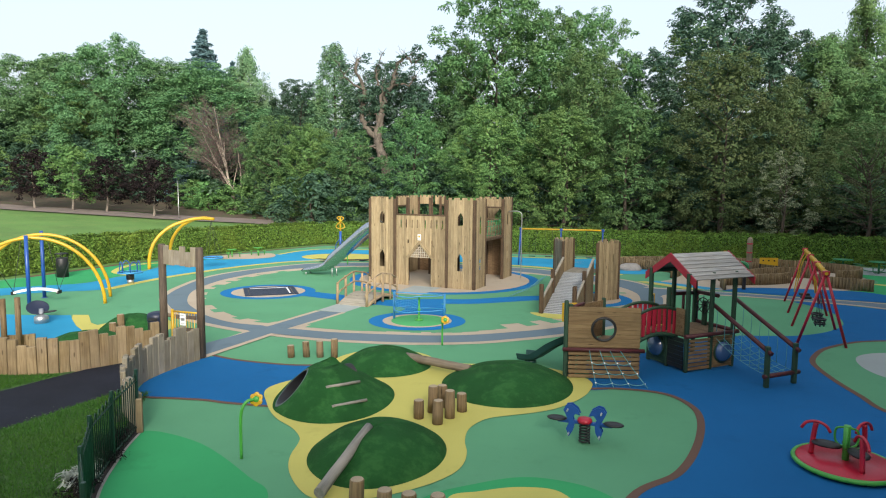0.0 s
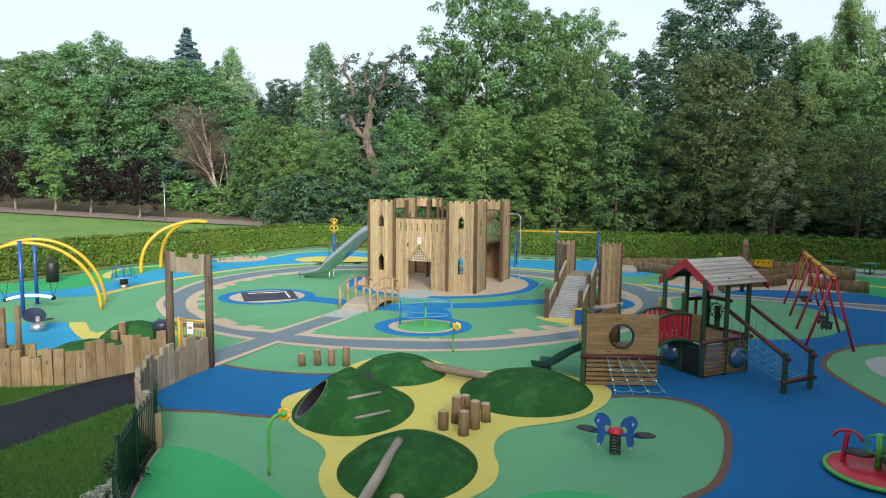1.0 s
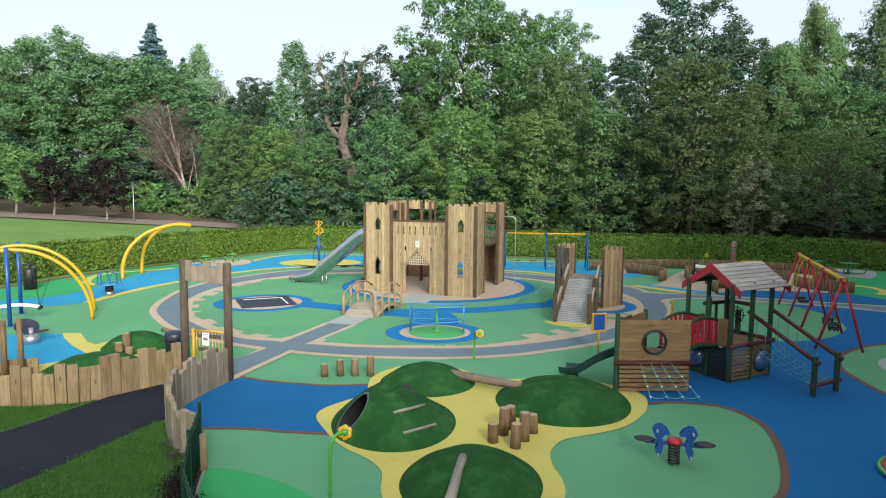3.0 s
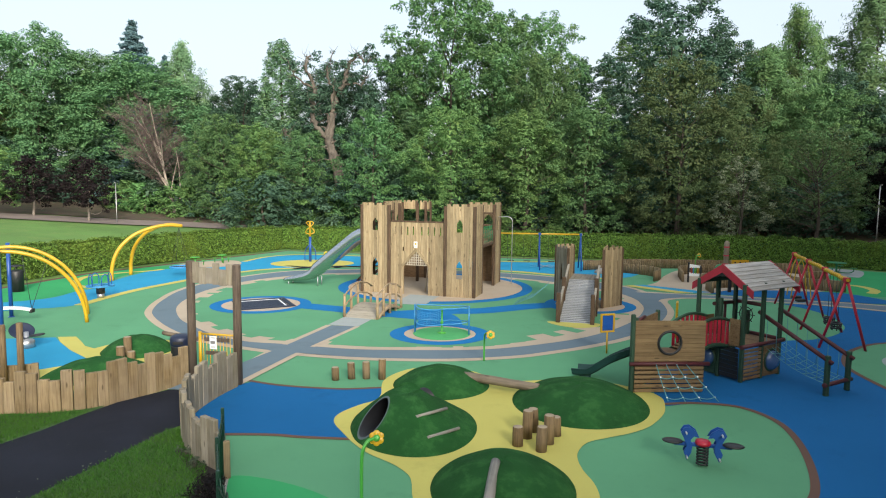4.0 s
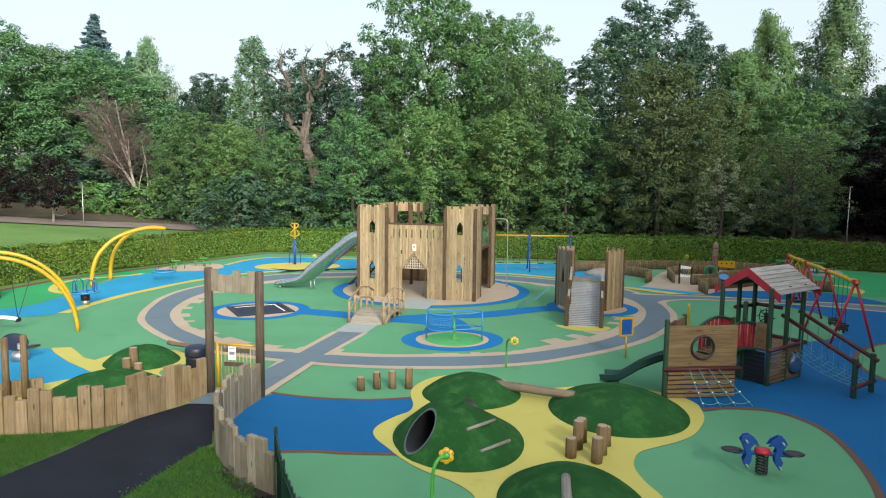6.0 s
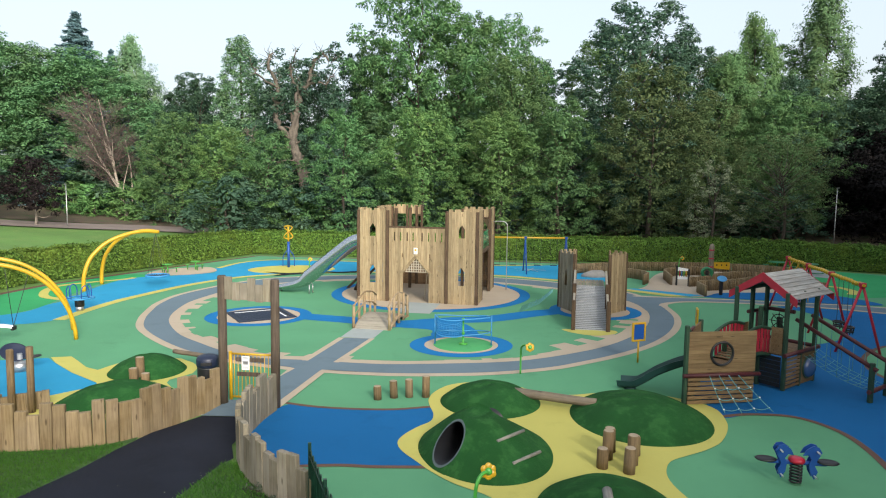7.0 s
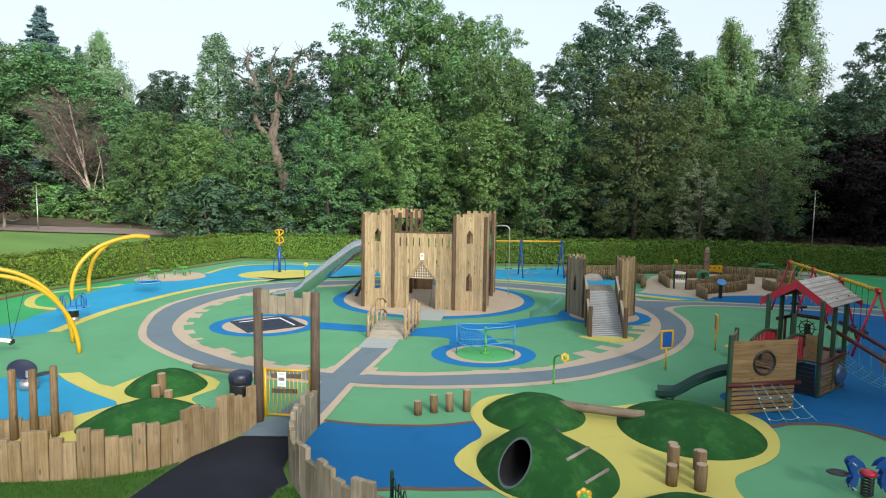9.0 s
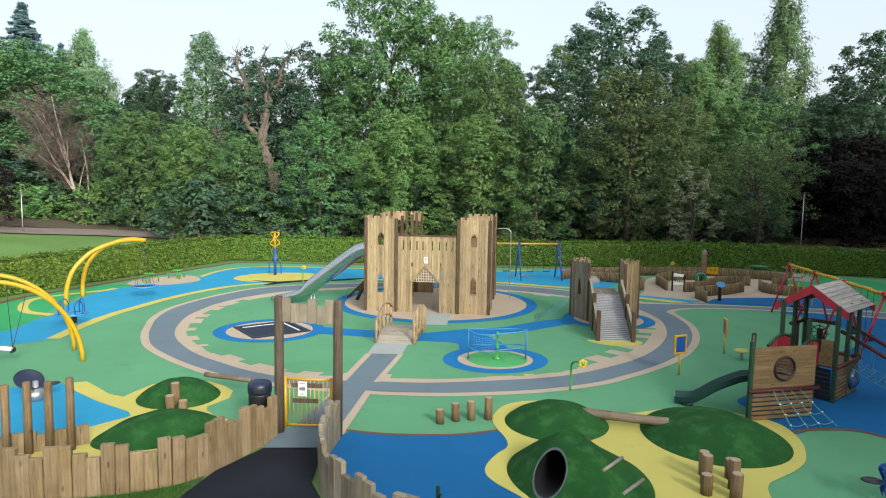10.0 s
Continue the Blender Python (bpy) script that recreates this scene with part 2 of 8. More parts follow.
    "leaf_maroon_shade": leaf("leaf_maroon_shade", (0.0095, 0.0085, 0.009), warm=(0.012, 0.0095, 0.0095), through_light=0.1),
    "leaf_pale": leaf("leaf_pale_green", (0.095, 0.172, 0.078)),
    # distance haze over the left-hand oaks is put into this paler green
    "leaf_hazed": leaf("leaf_hazed_green", (0.118, 0.236, 0.108), each=0.1, warm=(0.150, 0.250, 0.100)),
    "leaf_sage": leaf("leaf_sage", (0.075, 0.095, 0.065)),
    "leaf_grass": leaf("blade_grass", (0.052, 0.138, 0.022), 0.35),
    "leaf_felt": leaf("leaf_felted_silver", (0.36, 0.41, 0.36), 0.3, warm=(0.44, 0.48, 0.42)),
    "leaf_silver": leaf("leaf_silver", (0.22, 0.27, 0.17), warm=(0.26, 0.29, 0.20)),
    "leaf_hedge": leaf("leaf_hedge", (0.102, 0.196, 0.038), 0.78, each=0.02),
}


# ---- building kit ----
def part(name, bm, material, parent, label="", smooth=False):
    """Links a bmesh as one mesh object under a thing or part."""
    me = bpy.data.meshes.new(name)
    bm.normal_update()
    bm.to_mesh(me)
    bm.free()
    for mm in material if isinstance(material, (list, tuple)) else [material]:
        me.materials.append(M[mm])
    if smooth:
        me.polygons.foreach_set("use_smooth", [True] * len(me.polygons))
    ob = new(name, me)
    ob.parent = parent
    if label:
        tagged(ob, label)
    return ob


def piece(name, mesh, parent, m):
    ob = new(name, mesh)
    ob.parent = parent
    ob.matrix_basis = m
    return ob


def mesh_of(name, bm, material):
    me = bpy.data.meshes.new(name)
    bm.normal_update()
    bm.to_mesh(me)
    bm.free()
    me.materials.append(M[material])
    return me


def thing(name, m, label, category, group="", kind=""):
    ob = new(name)
    ob.empty_display_size = 0.2
    ob.matrix_basis = m if isinstance(m, Matrix) else pose(*m)
    return tagged(ob, label, category, group, kind)


def B():
    return bmesh.new()


def hexa(bm, c):
    """A solid from eight corners: four below, four above, both counter-clockwise."""
    v = [bm.verts.new(p) for p in c]
    fs = [bm.faces.new([v[k] for k in f]) for f in ((3, 2, 1, 0), (4, 5, 6, 7), (0, 1, 5, 4), (1, 2, 6, 5), (2, 3, 7, 6), (3, 0, 4, 7))]
    return v, fs


def box(bm, lo, hi, m=None, bevel=0.0):
    (x0, y0, z0), (x1, y1, z1) = lo, hi
    v, fs = hexa(bm, [(x0, y0, z0), (x1, y0, z0), (x1, y1, z0), (x0, y1, z0), (x0, y0, z1), (x1, y0, z1), (x1, y1, z1), (x0, y1, z1)])
    if bevel:
        es = {e for f in fs for e in f.edges}
        r = bmesh.ops.bevel(bm, geom=list(es), offset=bevel, segments=1, affect="EDGES")
        v = list({q for f in r["faces"] for q in f.verts} | {q for q in v if q.is_valid})
    if m is not None:
        bmesh.ops.transform(bm, matrix=m, verts=v)
    return v


def tube(bm, pts, r, seg=10, cap=True):
    """A round bar along points; r is one radius or one for each point."""
    pts = [Vector(p) for p in pts]
    n = len(pts)
    rs = r if isinstance(r, (list, tuple)) else [r] * n
    up = None
    rings = []
    for k, p in enumerate(pts):
        d = (pts[min(k + 1, n - 1)] - pts[max(k - 1, 0)]).normalized()
        if up is None:
            up = d.orthogonal().normalized()
        up = (up - d * up.dot(d)).normalized()
        side = d.cross(up)
        rings.append([bm.verts.new(p + (up * math.cos(a) + side * math.sin(a)) * rs[k]) for a in (2 * math.pi * i / seg for i in range(seg))])
    for a, b in zip(rings, rings[1:]):
        for i in range(seg):
            f = bm.faces.new((a[i], a[(i + 1) % seg], b[(i + 1) % seg], b[i]))
            f.smooth = True
    if cap:
        bm.faces.new(rings[0][::-1])
        bm.faces.new(rings[-1])
    return [q for ring in rings for q in ring]


def lathe(bm, prof, seg=24, m=None, closed_top=True):
    """A turned shape from (radius, height) pairs."""
    rings = []
    for rad, z in prof:
        rings.append([bm.verts.new((rad * math.cos(a), rad * math.sin(a), z)) for a in (2 * math.pi * i / seg for i in range(seg))])
    for a, b in zip(rings, rings[1:]):
        for i in range(seg):
            f = bm.faces.new((a[i], a[(i + 1) % seg], b[(i + 1) % seg], b[i]))
            f.smooth = True
    if closed_top:
        bm.faces.new(rings[0][::-1])
        bm.faces.new(rings[-1])
    vs = [q for ring in rings for q in ring]
    if m is not None:
        bmesh.ops.transform(bm, matrix=m, verts=vs)
    return vs


def curve(ctrl, steps=8, closed=False):
    """Smooth points through control points (Catmull-Rom)."""
    c = [Vector(p) for p in ctrl]
    n = len(c)
    out = []
    for k in range(n if closed else n - 1):
        p0 = c[(k - 1) % n] if closed or k > 0 else c[0] * 2 - c[1]
        p1, p2 = c[k], c[(k + 1) % n]
        p3 = c[(k + 2) % n] if closed or k + 2 < n else c[-1] * 2 - c[-2]
        for i in range(steps):
            t = i / steps
            out.append(0.5 * (2 * p1 + (p2 - p0) * t + (2 * p0 - 5 * p1 + 4 * p2 - p3) * t * t + (3 * p1 - p0 - 3 * p2 + p3) * t ** 3))
    if not closed:
        out.append(c[-1])
    return out


def prism(bm, pts, z0, z1):
    """An upright solid over a plan outline."""
    lo = [bm.verts.new((p[0], p[1], z0)) for p in pts]
    hi = [bm.verts.new((p[0], p[1], z1)) for p in pts]
    n = len(pts)
    bm.faces.new(hi)
    bm.faces.new(lo[::-1])
    for i in range(n):
        bm.faces.new((lo[i], lo[(i + 1) % n], hi[(i + 1) % n], hi[i]))
    return lo + hi


def oval(cx, cy, rx, ry=None, turn=0.0, n=48):
    ry = ry or rx
    ca, sa = math.cos(radians(turn)), math.sin(radians(turn))
    return [(cx + rx * math.cos(a) * ca - ry * math.sin(a) * sa, cy + rx * math.cos(a) * sa + ry * math.sin(a) * ca) for a in (2 * math.pi * i / n for i in range(n))]


# ---- ground ----
HEDGE = [(-31.0, 22.0), (-24.0, 32.8), (-21.4, 39.6), (-17.0, 46.0), (-10.9, 54.6), (-3.2, 52.2), (12.0, 47.6), (26.6, 44.2), (29.4, 41.2), (36.0, 35.6), (50.0, 24.0)]


def beyond(x, y):
    """Distance outside the hedge."""
    a = (x + 10.9) * -0.857 + (y - 54.6) * 0.516
    b = (x + 10.9) * 0.267 + (y - 54.6) * 0.964
    c = (x - 28.0) * 0.64 + (y - 42.6) * 0.768
    return max(a, b, c)


def height(x, y):
    s = beyond(x, y)
    return min(max(0.0, s - 2.0) * 0.066, 9.0) if s > 2 else 0.0


def land(name, xs, ys, lift, material, label, keep=None):
    bm = B()
    grid = {}
    for i, x in enumerate(xs):
        for j, y in enumerate(ys):
            grid[i, j] = bm.verts.new((x, y, height(x, y) + lift))
    for i in range(len(xs) - 1):
        for j in range(len(ys) - 1):
            if keep is None or keep((xs[i] + xs[i + 1]) / 2, (ys[j] + ys[j + 1]) / 2):
                f = bm.faces.new((grid[i, j], grid[i + 1, j], grid[i + 1, j + 1], grid[i, j + 1]))
                f.smooth = True
    bmesh.ops.delete(bm, geom=[v for v in bm.verts if not v.link_faces], context="VERTS")
    return tagged(part(name, bm, material, None, label), category="ground", kind="structure")


far_x = [-1200, -700, -400, -250, -180] + list(range(-140, 141, 4)) + [180, 250, 400, 700, 1200]
far_y = [-900, -400, -200, -100, -60, -30] + list(range(-12, 181, 4)) + [220, 300, 450, 800, 1500]
land("ground", far_x, far_y, -0.03, "grass", "wide mown green lawn rising towards the woods")

PARK = [(-120.0, 84.0), (-95.0, 74.0), (-70.0, 68.6), (-47.7, 67.2), (-36.0, 67.6), (-28.2, 68.0), (-20.0, 69.2), (0.0, 68.4), (40.0, 62.0)]
park = curve([(x, y, 0) for x, y in PARK], 6)


def past_path(x, y):
    for a, b in zip(park, park[1:]):
        if a.x <= x < b.x:
            return y - (a.y + (b.y - a.y) * (x - a.x) / (b.x - a.x))
    return y - (park[0].y if x < 0 else park[-1].y)


land("woodland_floor", list(range(-140, 141, 3)), list(range(20, 160, 3)), 0.05, "litter", "brown leaf litter and weeds under the trees",
     lambda x, y: (past_path(x, y) > 2 if x < -13 else beyond(x, y) > 1.5) or (x > 24 and beyond(x, y) > 1.5))


def ribbon(name, pts, width, lift, material, label, follow=True):
    bm = B()
    rows = []
    for k, p in enumerate(pts):
        d = (pts[min(k + 1, len(pts) - 1)] - pts[max(k - 1, 0)]).normalized()
        s = Vector((-d.y, d.x, 0)) * width / 2
        row = []
        for q in (p + s, p, p - s):
            row.append(bm.verts.new((q.x, q.y, (height(q.x, q.y) if follow else 0) + lift)))
        rows.append(row)
    for a, b in zip(rows, rows[1:]):
        for i in range(2):
            bm.faces.new((a[i], a[i + 1], b[i + 1], b[i]))
    return tagged(part(name, bm, material, None, label), category="path", kind="structure")


ribbon("path", curve([(x, y, 0) for x, y in PARK], 14), 4.6, 0.08, "park_path", "worn brownish grey park path beyond the lawn")


# ---- the poured rubber surface and its colours, each laid a little above the last ----
def sheet(ctrl, level, material, label, smooth=True, name="rubber_surface", thick=0.0):
    pts = [(p[0], p[1]) for p in (curve([(x, y, 0) for x, y in ctrl], 7, True) if smooth else ctrl)]
    bm = B()
    z = 0.004 * level
    vs = [bm.verts.new((x, y, z)) for x, y in pts]
    f = bm.faces.new(vs)
    f.normal_update()
    if f.normal.z < 0:
        f.normal_flip()
    bmesh.ops.triangulate(bm, faces=[f])
    return tagged(part(name, bm, material, None, label), category="floor", kind="structure")


def line(ctrl, width, level, material, label, closed=False, smooth=True):
    pts = curve([(x, y, 0) for x, y in ctrl], 8, closed) if smooth else [Vector((x, y, 0)) for x, y in ctrl]
    if closed:
        pts = pts + [pts[0], pts[1]]
    return ribbon("surface_line", pts, width, 0.004 * level, material, label, False)


sheet([(-5.35, 9.0), (-5.95, 12.0), (-6.75, 12.95), (-7.3, 13.95), (-7.48, 15.1), (-7.42, 16.0), (-6.9, 17.5), (-8.15, 18.1), (-8.8, 17.35), (-9.84, 16.15), (-10.8, 15.8), (-12.0, 15.78),
       (-13.3, 16.05), (-18.0, 17.2), (-29.0, 21.0), (-29.3, 22.2), (-22.9, 32.5), (-20.4, 39.2), (-16.2, 45.2), (-10.6, 53.4), (-3.4, 51.0), (11.8, 46.5), (26.0, 43.2), (28.8, 40.3), (35.4, 34.6), (49.0, 23.0),
       (49.0, -6.0), (-4.0, -6.0), (-4.7, 4.0)], 0.5, "green", "muted green poured rubber play surface", False, "playground_surface")

# bare edge under the hedge
line([(-22.6, 33.0), (-20.2, 39.5), (-16.0, 45.5), (-10.4, 53.0), (-3.4, 50.7), (11.8, 46.2), (25.9, 42.9)], 0.45, 1.0, "brown", "brown soil edge under the hedge", smooth=False)

# far bright green and light blue band
sheet([(-27.0, 23.5), (-22.4, 32.8), (-20.1, 38.9), (-17.6, 42.8), (-15.6, 42.6), (-16.3, 40.6), (-17.6, 39.4), (-17.9, 35.5), (-18.2, 31.8), (-20.5, 29.3), (-24.5, 26.5)], 1.0, "bright_green", "bright green rubber along the hedge")
sheet([(-26.0, 24.8), (-21.2, 29.4), (-18.4, 31.2), (-17.9, 33.2), (-17.4, 34.4), (-17.5, 36.7), (-17.3, 38.9), (-16.6, 41.4), (-14.6, 42.2), (-12.3, 43.4), (-12.5, 45.4), (-11.5, 47.8), (-10.0, 49.4), (-8.0, 49.7),
       (-5.0, 48.9), (-1.0, 47.4), (3.0, 46.0), (7.1, 44.9), (10.0, 44.9), (13.6, 45.2), (15.0, 42.0), (12.3, 37.6), (10.4, 37.2), (8.7, 38.1), (7.3, 39.2), (5.7, 40.4), (1.5, 42.0), (-3.0, 43.0), (-7.0, 42.7), (-10.0, 41.7), (-11.6, 40.3), (-13.2, 38.1),
       (-14.4, 35.7), (-15.2, 33.8), (-15.9, 31.6), (-16.3, 29.6), (-16.9, 29.0), (-19.0, 28.1), (-25.0, 23.6)], 2.0, "sky_blue", "light blue wavy band of poured rubber")
line([(-16.15, 29.5), (-15.75, 31.5), (-15.1, 33.75), (-14.25, 35.65), (-13.05, 38.0), (-11.45, 40.15), (-9.8, 41.55), (-6.8, 42.4), (-3.0, 42.7), (1.5, 41.6), (5.6, 40.0), (7.2, 38.8), (8.6, 37.7), (10.4, 36.8)], 0.5, 3.0, "yellow", "pale yellow line along the blue band")
line([(-12.3, 45.6), (-11.4, 48.1), (-10.0, 49.7), (-8.0, 50.0), (-5.0, 49.2), (-1.0, 47.7), (3.0, 46.3), (7.1, 45.2), (10.0, 45.2)], 0.35, 3.0, "yellow", "pale yellow line along the blue band")
line([(-17.5, 34.3), (-18.8, 35.3), (-19.45, 36.9), (-19.6, 38.4), (-19.1, 39.3), (-18.0, 40.2), (-16.9, 40.9), (-16.4, 41.6)], 0.42, 3.0, "yellow", "pale yellow hooked line")
sheet(oval(-7.5, 44.55, 2.8, 2.1), 3.0, "yellow", "pale yellow rubber island", False)
sheet([(-16.0, 42.9), (-15.9, 44.6), (-14.6, 45.8), (-13.0, 46.2), (-12.2, 44.3), (-12.8, 43.0), (-14.3, 42.4)], 3.5, "tan", "tan rubber patch")
sheet([(-14.9, 43.4), (-13.4, 44.6), (-12.9, 46.2), (-14.2, 46.0)], 3.0, "bright_green", "bright green rubber patch")

# dish spinner corner and small mounds
sheet([(-20.0, 23.4), (-17.0, 23.4), (-15.7, 23.3), (-14.25, 23.4), (-13.8, 22.72), (-12.95, 21.56), (-11.9, 20.4), (-11.8, 20.05), (-12.32, 19.71), (-12.89, 19.26), (-14.1, 18.95), (-19.0, 18.6)], 2.0, "sky_blue", "light blue rubber under the dish spinner", False)
sheet([(-14.2, 23.45), (-13.6, 23.47), (-13.2, 22.87), (-12.72, 22.1), (-12.28, 21.73), (-12.08, 22.12), (-11.68, 22.74), (-10.9, 23.0), (-10.1, 22.7), (-9.65, 22.15), (-9.38, 21.6), (-9.45, 20.96), (-9.7, 20.68), (-9.98, 20.38), (-9.98, 20.1), (-9.75, 19.64), (-9.35, 19.2), (-9.0, 18.6), (-9.4, 18.1), (-10.6, 17.3), (-13.0, 17.2), (-13.8, 18.0),
       (-13.2, 19.05), (-12.3, 19.72), (-11.8, 20.08), (-11.9, 20.4), (-12.95, 21.57), (-13.8, 22.73)], 3.0, "yellow", "pale yellow rubber round the small mounds", False)

# ring road
RING_OUT = [(-13.1, 29.3), (-12.65, 27.4), (-11.5, 25.2), (-10.2, 23.4), (-8.95, 22.27), (-6.8, 20.95), (-4.3, 19.97), (-2.3, 19.58), (-0.5, 19.47), (1.4, 19.72), (2.7, 20.2), (4.0, 20.78), (5.5, 21.65), (6.9, 22.75), (8.25, 24.2), (9.4, 25.9), (10.15, 27.6), (10.7, 30.0), (10.6, 33.6), (8.3, 36.9), (5.35, 39.2), (1.0, 40.9), (-3.5, 41.4), (-7.5, 41.0), (-9.3, 40.2), (-10.95, 38.4), (-12.2, 36.5), (-12.95, 34.8), (-13.28, 32.8), (-13.25, 31.0)]
RING_HUB = Vector((-1.0, 30.0))
RING_MID = [tuple(Vector(p) + (RING_HUB - Vector(p)).normalized() * 0.29) for p in RING_OUT]
RING_IN = [(-11.87, 29.3), (-11.5, 27.8), (-10.8, 26.1), (-9.9, 24.75), (-8.95, 23.52), (-7.6, 22.4), (-6.25, 21.95), (-4.35, 21.26), (-3.2, 21.0), (-1.2, 20.82), (0.0, 20.79), (1.15, 20.95), (2.5, 21.4), (4.1, 22.15), (5.6, 23.25), (6.8, 24.45), (7.75, 25.67), (8.67, 27.29), (9.1, 28.54), (9.35, 30.3), (8.9, 32.4), (7.2, 35.1), (4.8, 37.3), (1.0, 39.1), (-3.4, 39.7), (-6.9, 39.1), (-9.3, 37.5), (-10.6, 35.9), (-11.1, 34.9), (-11.75, 33.0), (-11.95, 31.0)]
sheet(RING_OUT, 3.0, "tan", "tan edge of the ring road")
sheet(RING_MID, 4.0, "grey", "grey rubber ring road round the castle")
sheet(RING_IN, 5.0, "tan", "tan inner edge of the ring road")


def jagged(ctrl, inset, seed):
    """The ring's inner edge, stepped like rough stonework."""
    rnd = random.Random(seed)
    base = curve([(x, y, 0) for x, y in ctrl], 6, True)
    out, k = [], 0
    hub = Vector((-1.0, 30.0, 0))
    deep = True
    while k < len(base) - 1:
        run = rnd.choice((1, 2, 2, 3))
        bearing = math.degrees(math.atan2(base[k].y - hub.y, base[k].x - hub.x))
        near, wide = (0.32, 0.52) if -116 < bearing < -72 else (0.55, 1.30) if -72 <= bearing < -25 else inset
        d = rnd.uniform(near, near + 0.10) if deep else rnd.uniform(wide - 0.18, wide)
        deep = not deep if rnd.random() < 0.8 else deep
        last = min(k + run, len(base) - 1)
        for i in range(k, last + 1):
            p = base[i]
            if i == k and out:
                p = p.lerp(base[i + 1], 0.06)
            out.append((p.x + (hub - p).normalized().x * d, p.y + (hub - p).normalized().y * d))
        k = last
    return out[:-1]


bm = B()
edge = [bm.verts.new((x, y, 0.024)) for x, y in sorted(jagged(RING_IN, (0.40, 0.92), 4), key=lambda q: math.atan2(q[1] - 30.0, q[0] + 1.0))]
hub = bm.verts.new((-1.0, 30.0, 0.024))
for k, v in enumerate(edge):
    f = bm.faces.new((v, edge[(k + 1) % len(edge)], hub))
    f.normal_update()
    if f.normal.z < 0:
        f.normal_flip()
tagged(part("rubber_surface", bm, "green", None, "green rubber inside the ring road"), category="floor", kind="structure")

# grey way from the gate to the bridge
sheet([(-7.75, 17.6), (-6.72, 17.55), (-5.57, 20.5), (-5.15, 21.48), (-3.75, 24.5), (-5.05, 24.85), (-6.26, 22.0), (-6.68, 20.98)], 6.5, "tan", "tan edges of the path", False)
sheet([(-4.6, 20.35), (-5.65, 20.72), (-6.5, 21.0), (-6.85, 21.35), (-6.35, 21.9), (-5.3, 21.5), (-4.4, 21.2)], 7.0, "grey", "grey rubber crossing", False)
sheet([(-8.1, 17.85), (-6.92, 17.65), (-5.77, 20.55), (-5.33, 21.5), (-3.95, 24.5), (-4.85, 24.75), (-6.05, 21.95), (-6.48, 21.0)], 7.5, "grey", "grey rubber path from the gate to the bridge", False)
sheet([(-4.98, 24.87), (-3.83, 24.46), (-3.22, 26.0), (-4.4, 26.42)], 8.0, "pale", "pale grey landing before the bridge", False)
sheet([(-8.05, 18.3), (-6.95, 18.0), (-7.2, 16.9), (-8.55, 17.2)], 7.8, "grey", "grey rubber threshold inside the gate", False)

# castle, bridge water and small rings
line([(-6.6, 29.0), (-5.4, 28.35), (-4.3, 27.75), (-3.2, 26.85), (-2.0, 26.95), (-0.4, 27.25), (1.4, 27.35), (3.6, 28.2), (5.2, 28.6)], 1.15, 7.0, "ring_blue", "blue rubber stream")
sheet([(-2.7, 26.4), (-0.2, 26.9), (0.2, 24.6), (-0.7, 24.0), (-1.6, 24.6), (-1.5, 25.6)], 7.2, "ring_blue", "blue rubber pool")
sheet(oval(0.0, 34.15, 5.15, 5.1), 7.0, "ring_blue", "blue rubber ring round the castle", False)
sheet(oval(0.0, 34.15, 4.62, 4.55), 8.0, "tan", "tan rubber under the castle", False)
sheet([(-2.4, 29.2), (-1.0, 28.7), (-0.1, 31.0), (-1.5, 31.6)], 8.5, "pale", "pale grey landing before the castle gate", False)
sheet(oval(6.6, 28.45, 2.05), 7.4, "ring_blue", "blue rubber ring under the ramp towers", False)
sheet(oval(6.6, 28.45, 1.55), 8.0, "tan", "tan rubber under the ramp towers", False)
sheet([(3.7, 25.0), (4.7, 24.7), (5.6, 24.5), (5.5, 24.0), (4.6, 23.75), (3.9, 24.3)], 8.0, "yellow", "pale yellow foot of the ramp")
sheet(oval(-8.27, 29.3, 2.2, 2.12), 7.5, "ring_blue", "blue rubber ring round the trampoline", False)
sheet(oval(-8.27, 29.3, 1.71, 1.65), 8.0, "tan", "tan rubber ring round the trampoline", False)
sheet(oval(-0.82, 23.13, 1.83, 1.67), 7.6, "ring_blue", "blue rubber ring round the roundabout", False)
sheet(oval(-0.82, 23.13, 1.31, 1.21), 8.0, "tan", "tan rubber ring round the roundabout", False)

# right-hand road, maze ground, blue ground
sheet([(4.3, 16.4), (4.0, 15.15), (4.9, 15.2), (5.85, 14.85), (6.2, 14.0), (6.05, 13.0), (5.45, 11.6), (4.65, 10.35), (3.6, 9.45), (2.4, 7.0), (2.0, 2.0), (22.0, 0.0), (45.0, 4.0), (45.0, 12.0), (28.0, 19.5), (19.6, 26.2), (17.4, 27.9), (16.0, 28.4), (16.2, 27.4),
       (16.28, 26.4), (16.1, 25.2), (15.4, 23.6), (14.6, 22.7), (13.6, 21.95), (12.5, 21.5), (11.4, 21.42), (10.2, 21.3), (8.0, 20.0), (5.6, 18.2), (4.4, 17.5)], 2.0, "deep_blue", "deep blue poured rubber under the play ship", True)
line([(4.05, 15.2), (4.9, 15.22), (5.85, 14.87), (6.2, 14.0), (6.05, 13.0), (5.45, 11.6), (4.65, 10.35), (3.6, 9.45), (2.4, 7.2)], 0.16, 3.0, "brown", "brown line along the blue ground")
sheet([(17.0, 21.0), (15.2, 20.88), (14.0, 20.6), (12.6, 19.75), (11.8, 18.92), (11.25, 18.1), (11.0, 17.3), (10.8, 16.1), (10.7, 14.9), (10.62, 13.8), (11.2, 12.0), (14.0, 10.0), (20.0, 9.5), (22.0, 15.0), (20.5, 19.5)], 3.0, "green", "green rubber island in the blue ground")
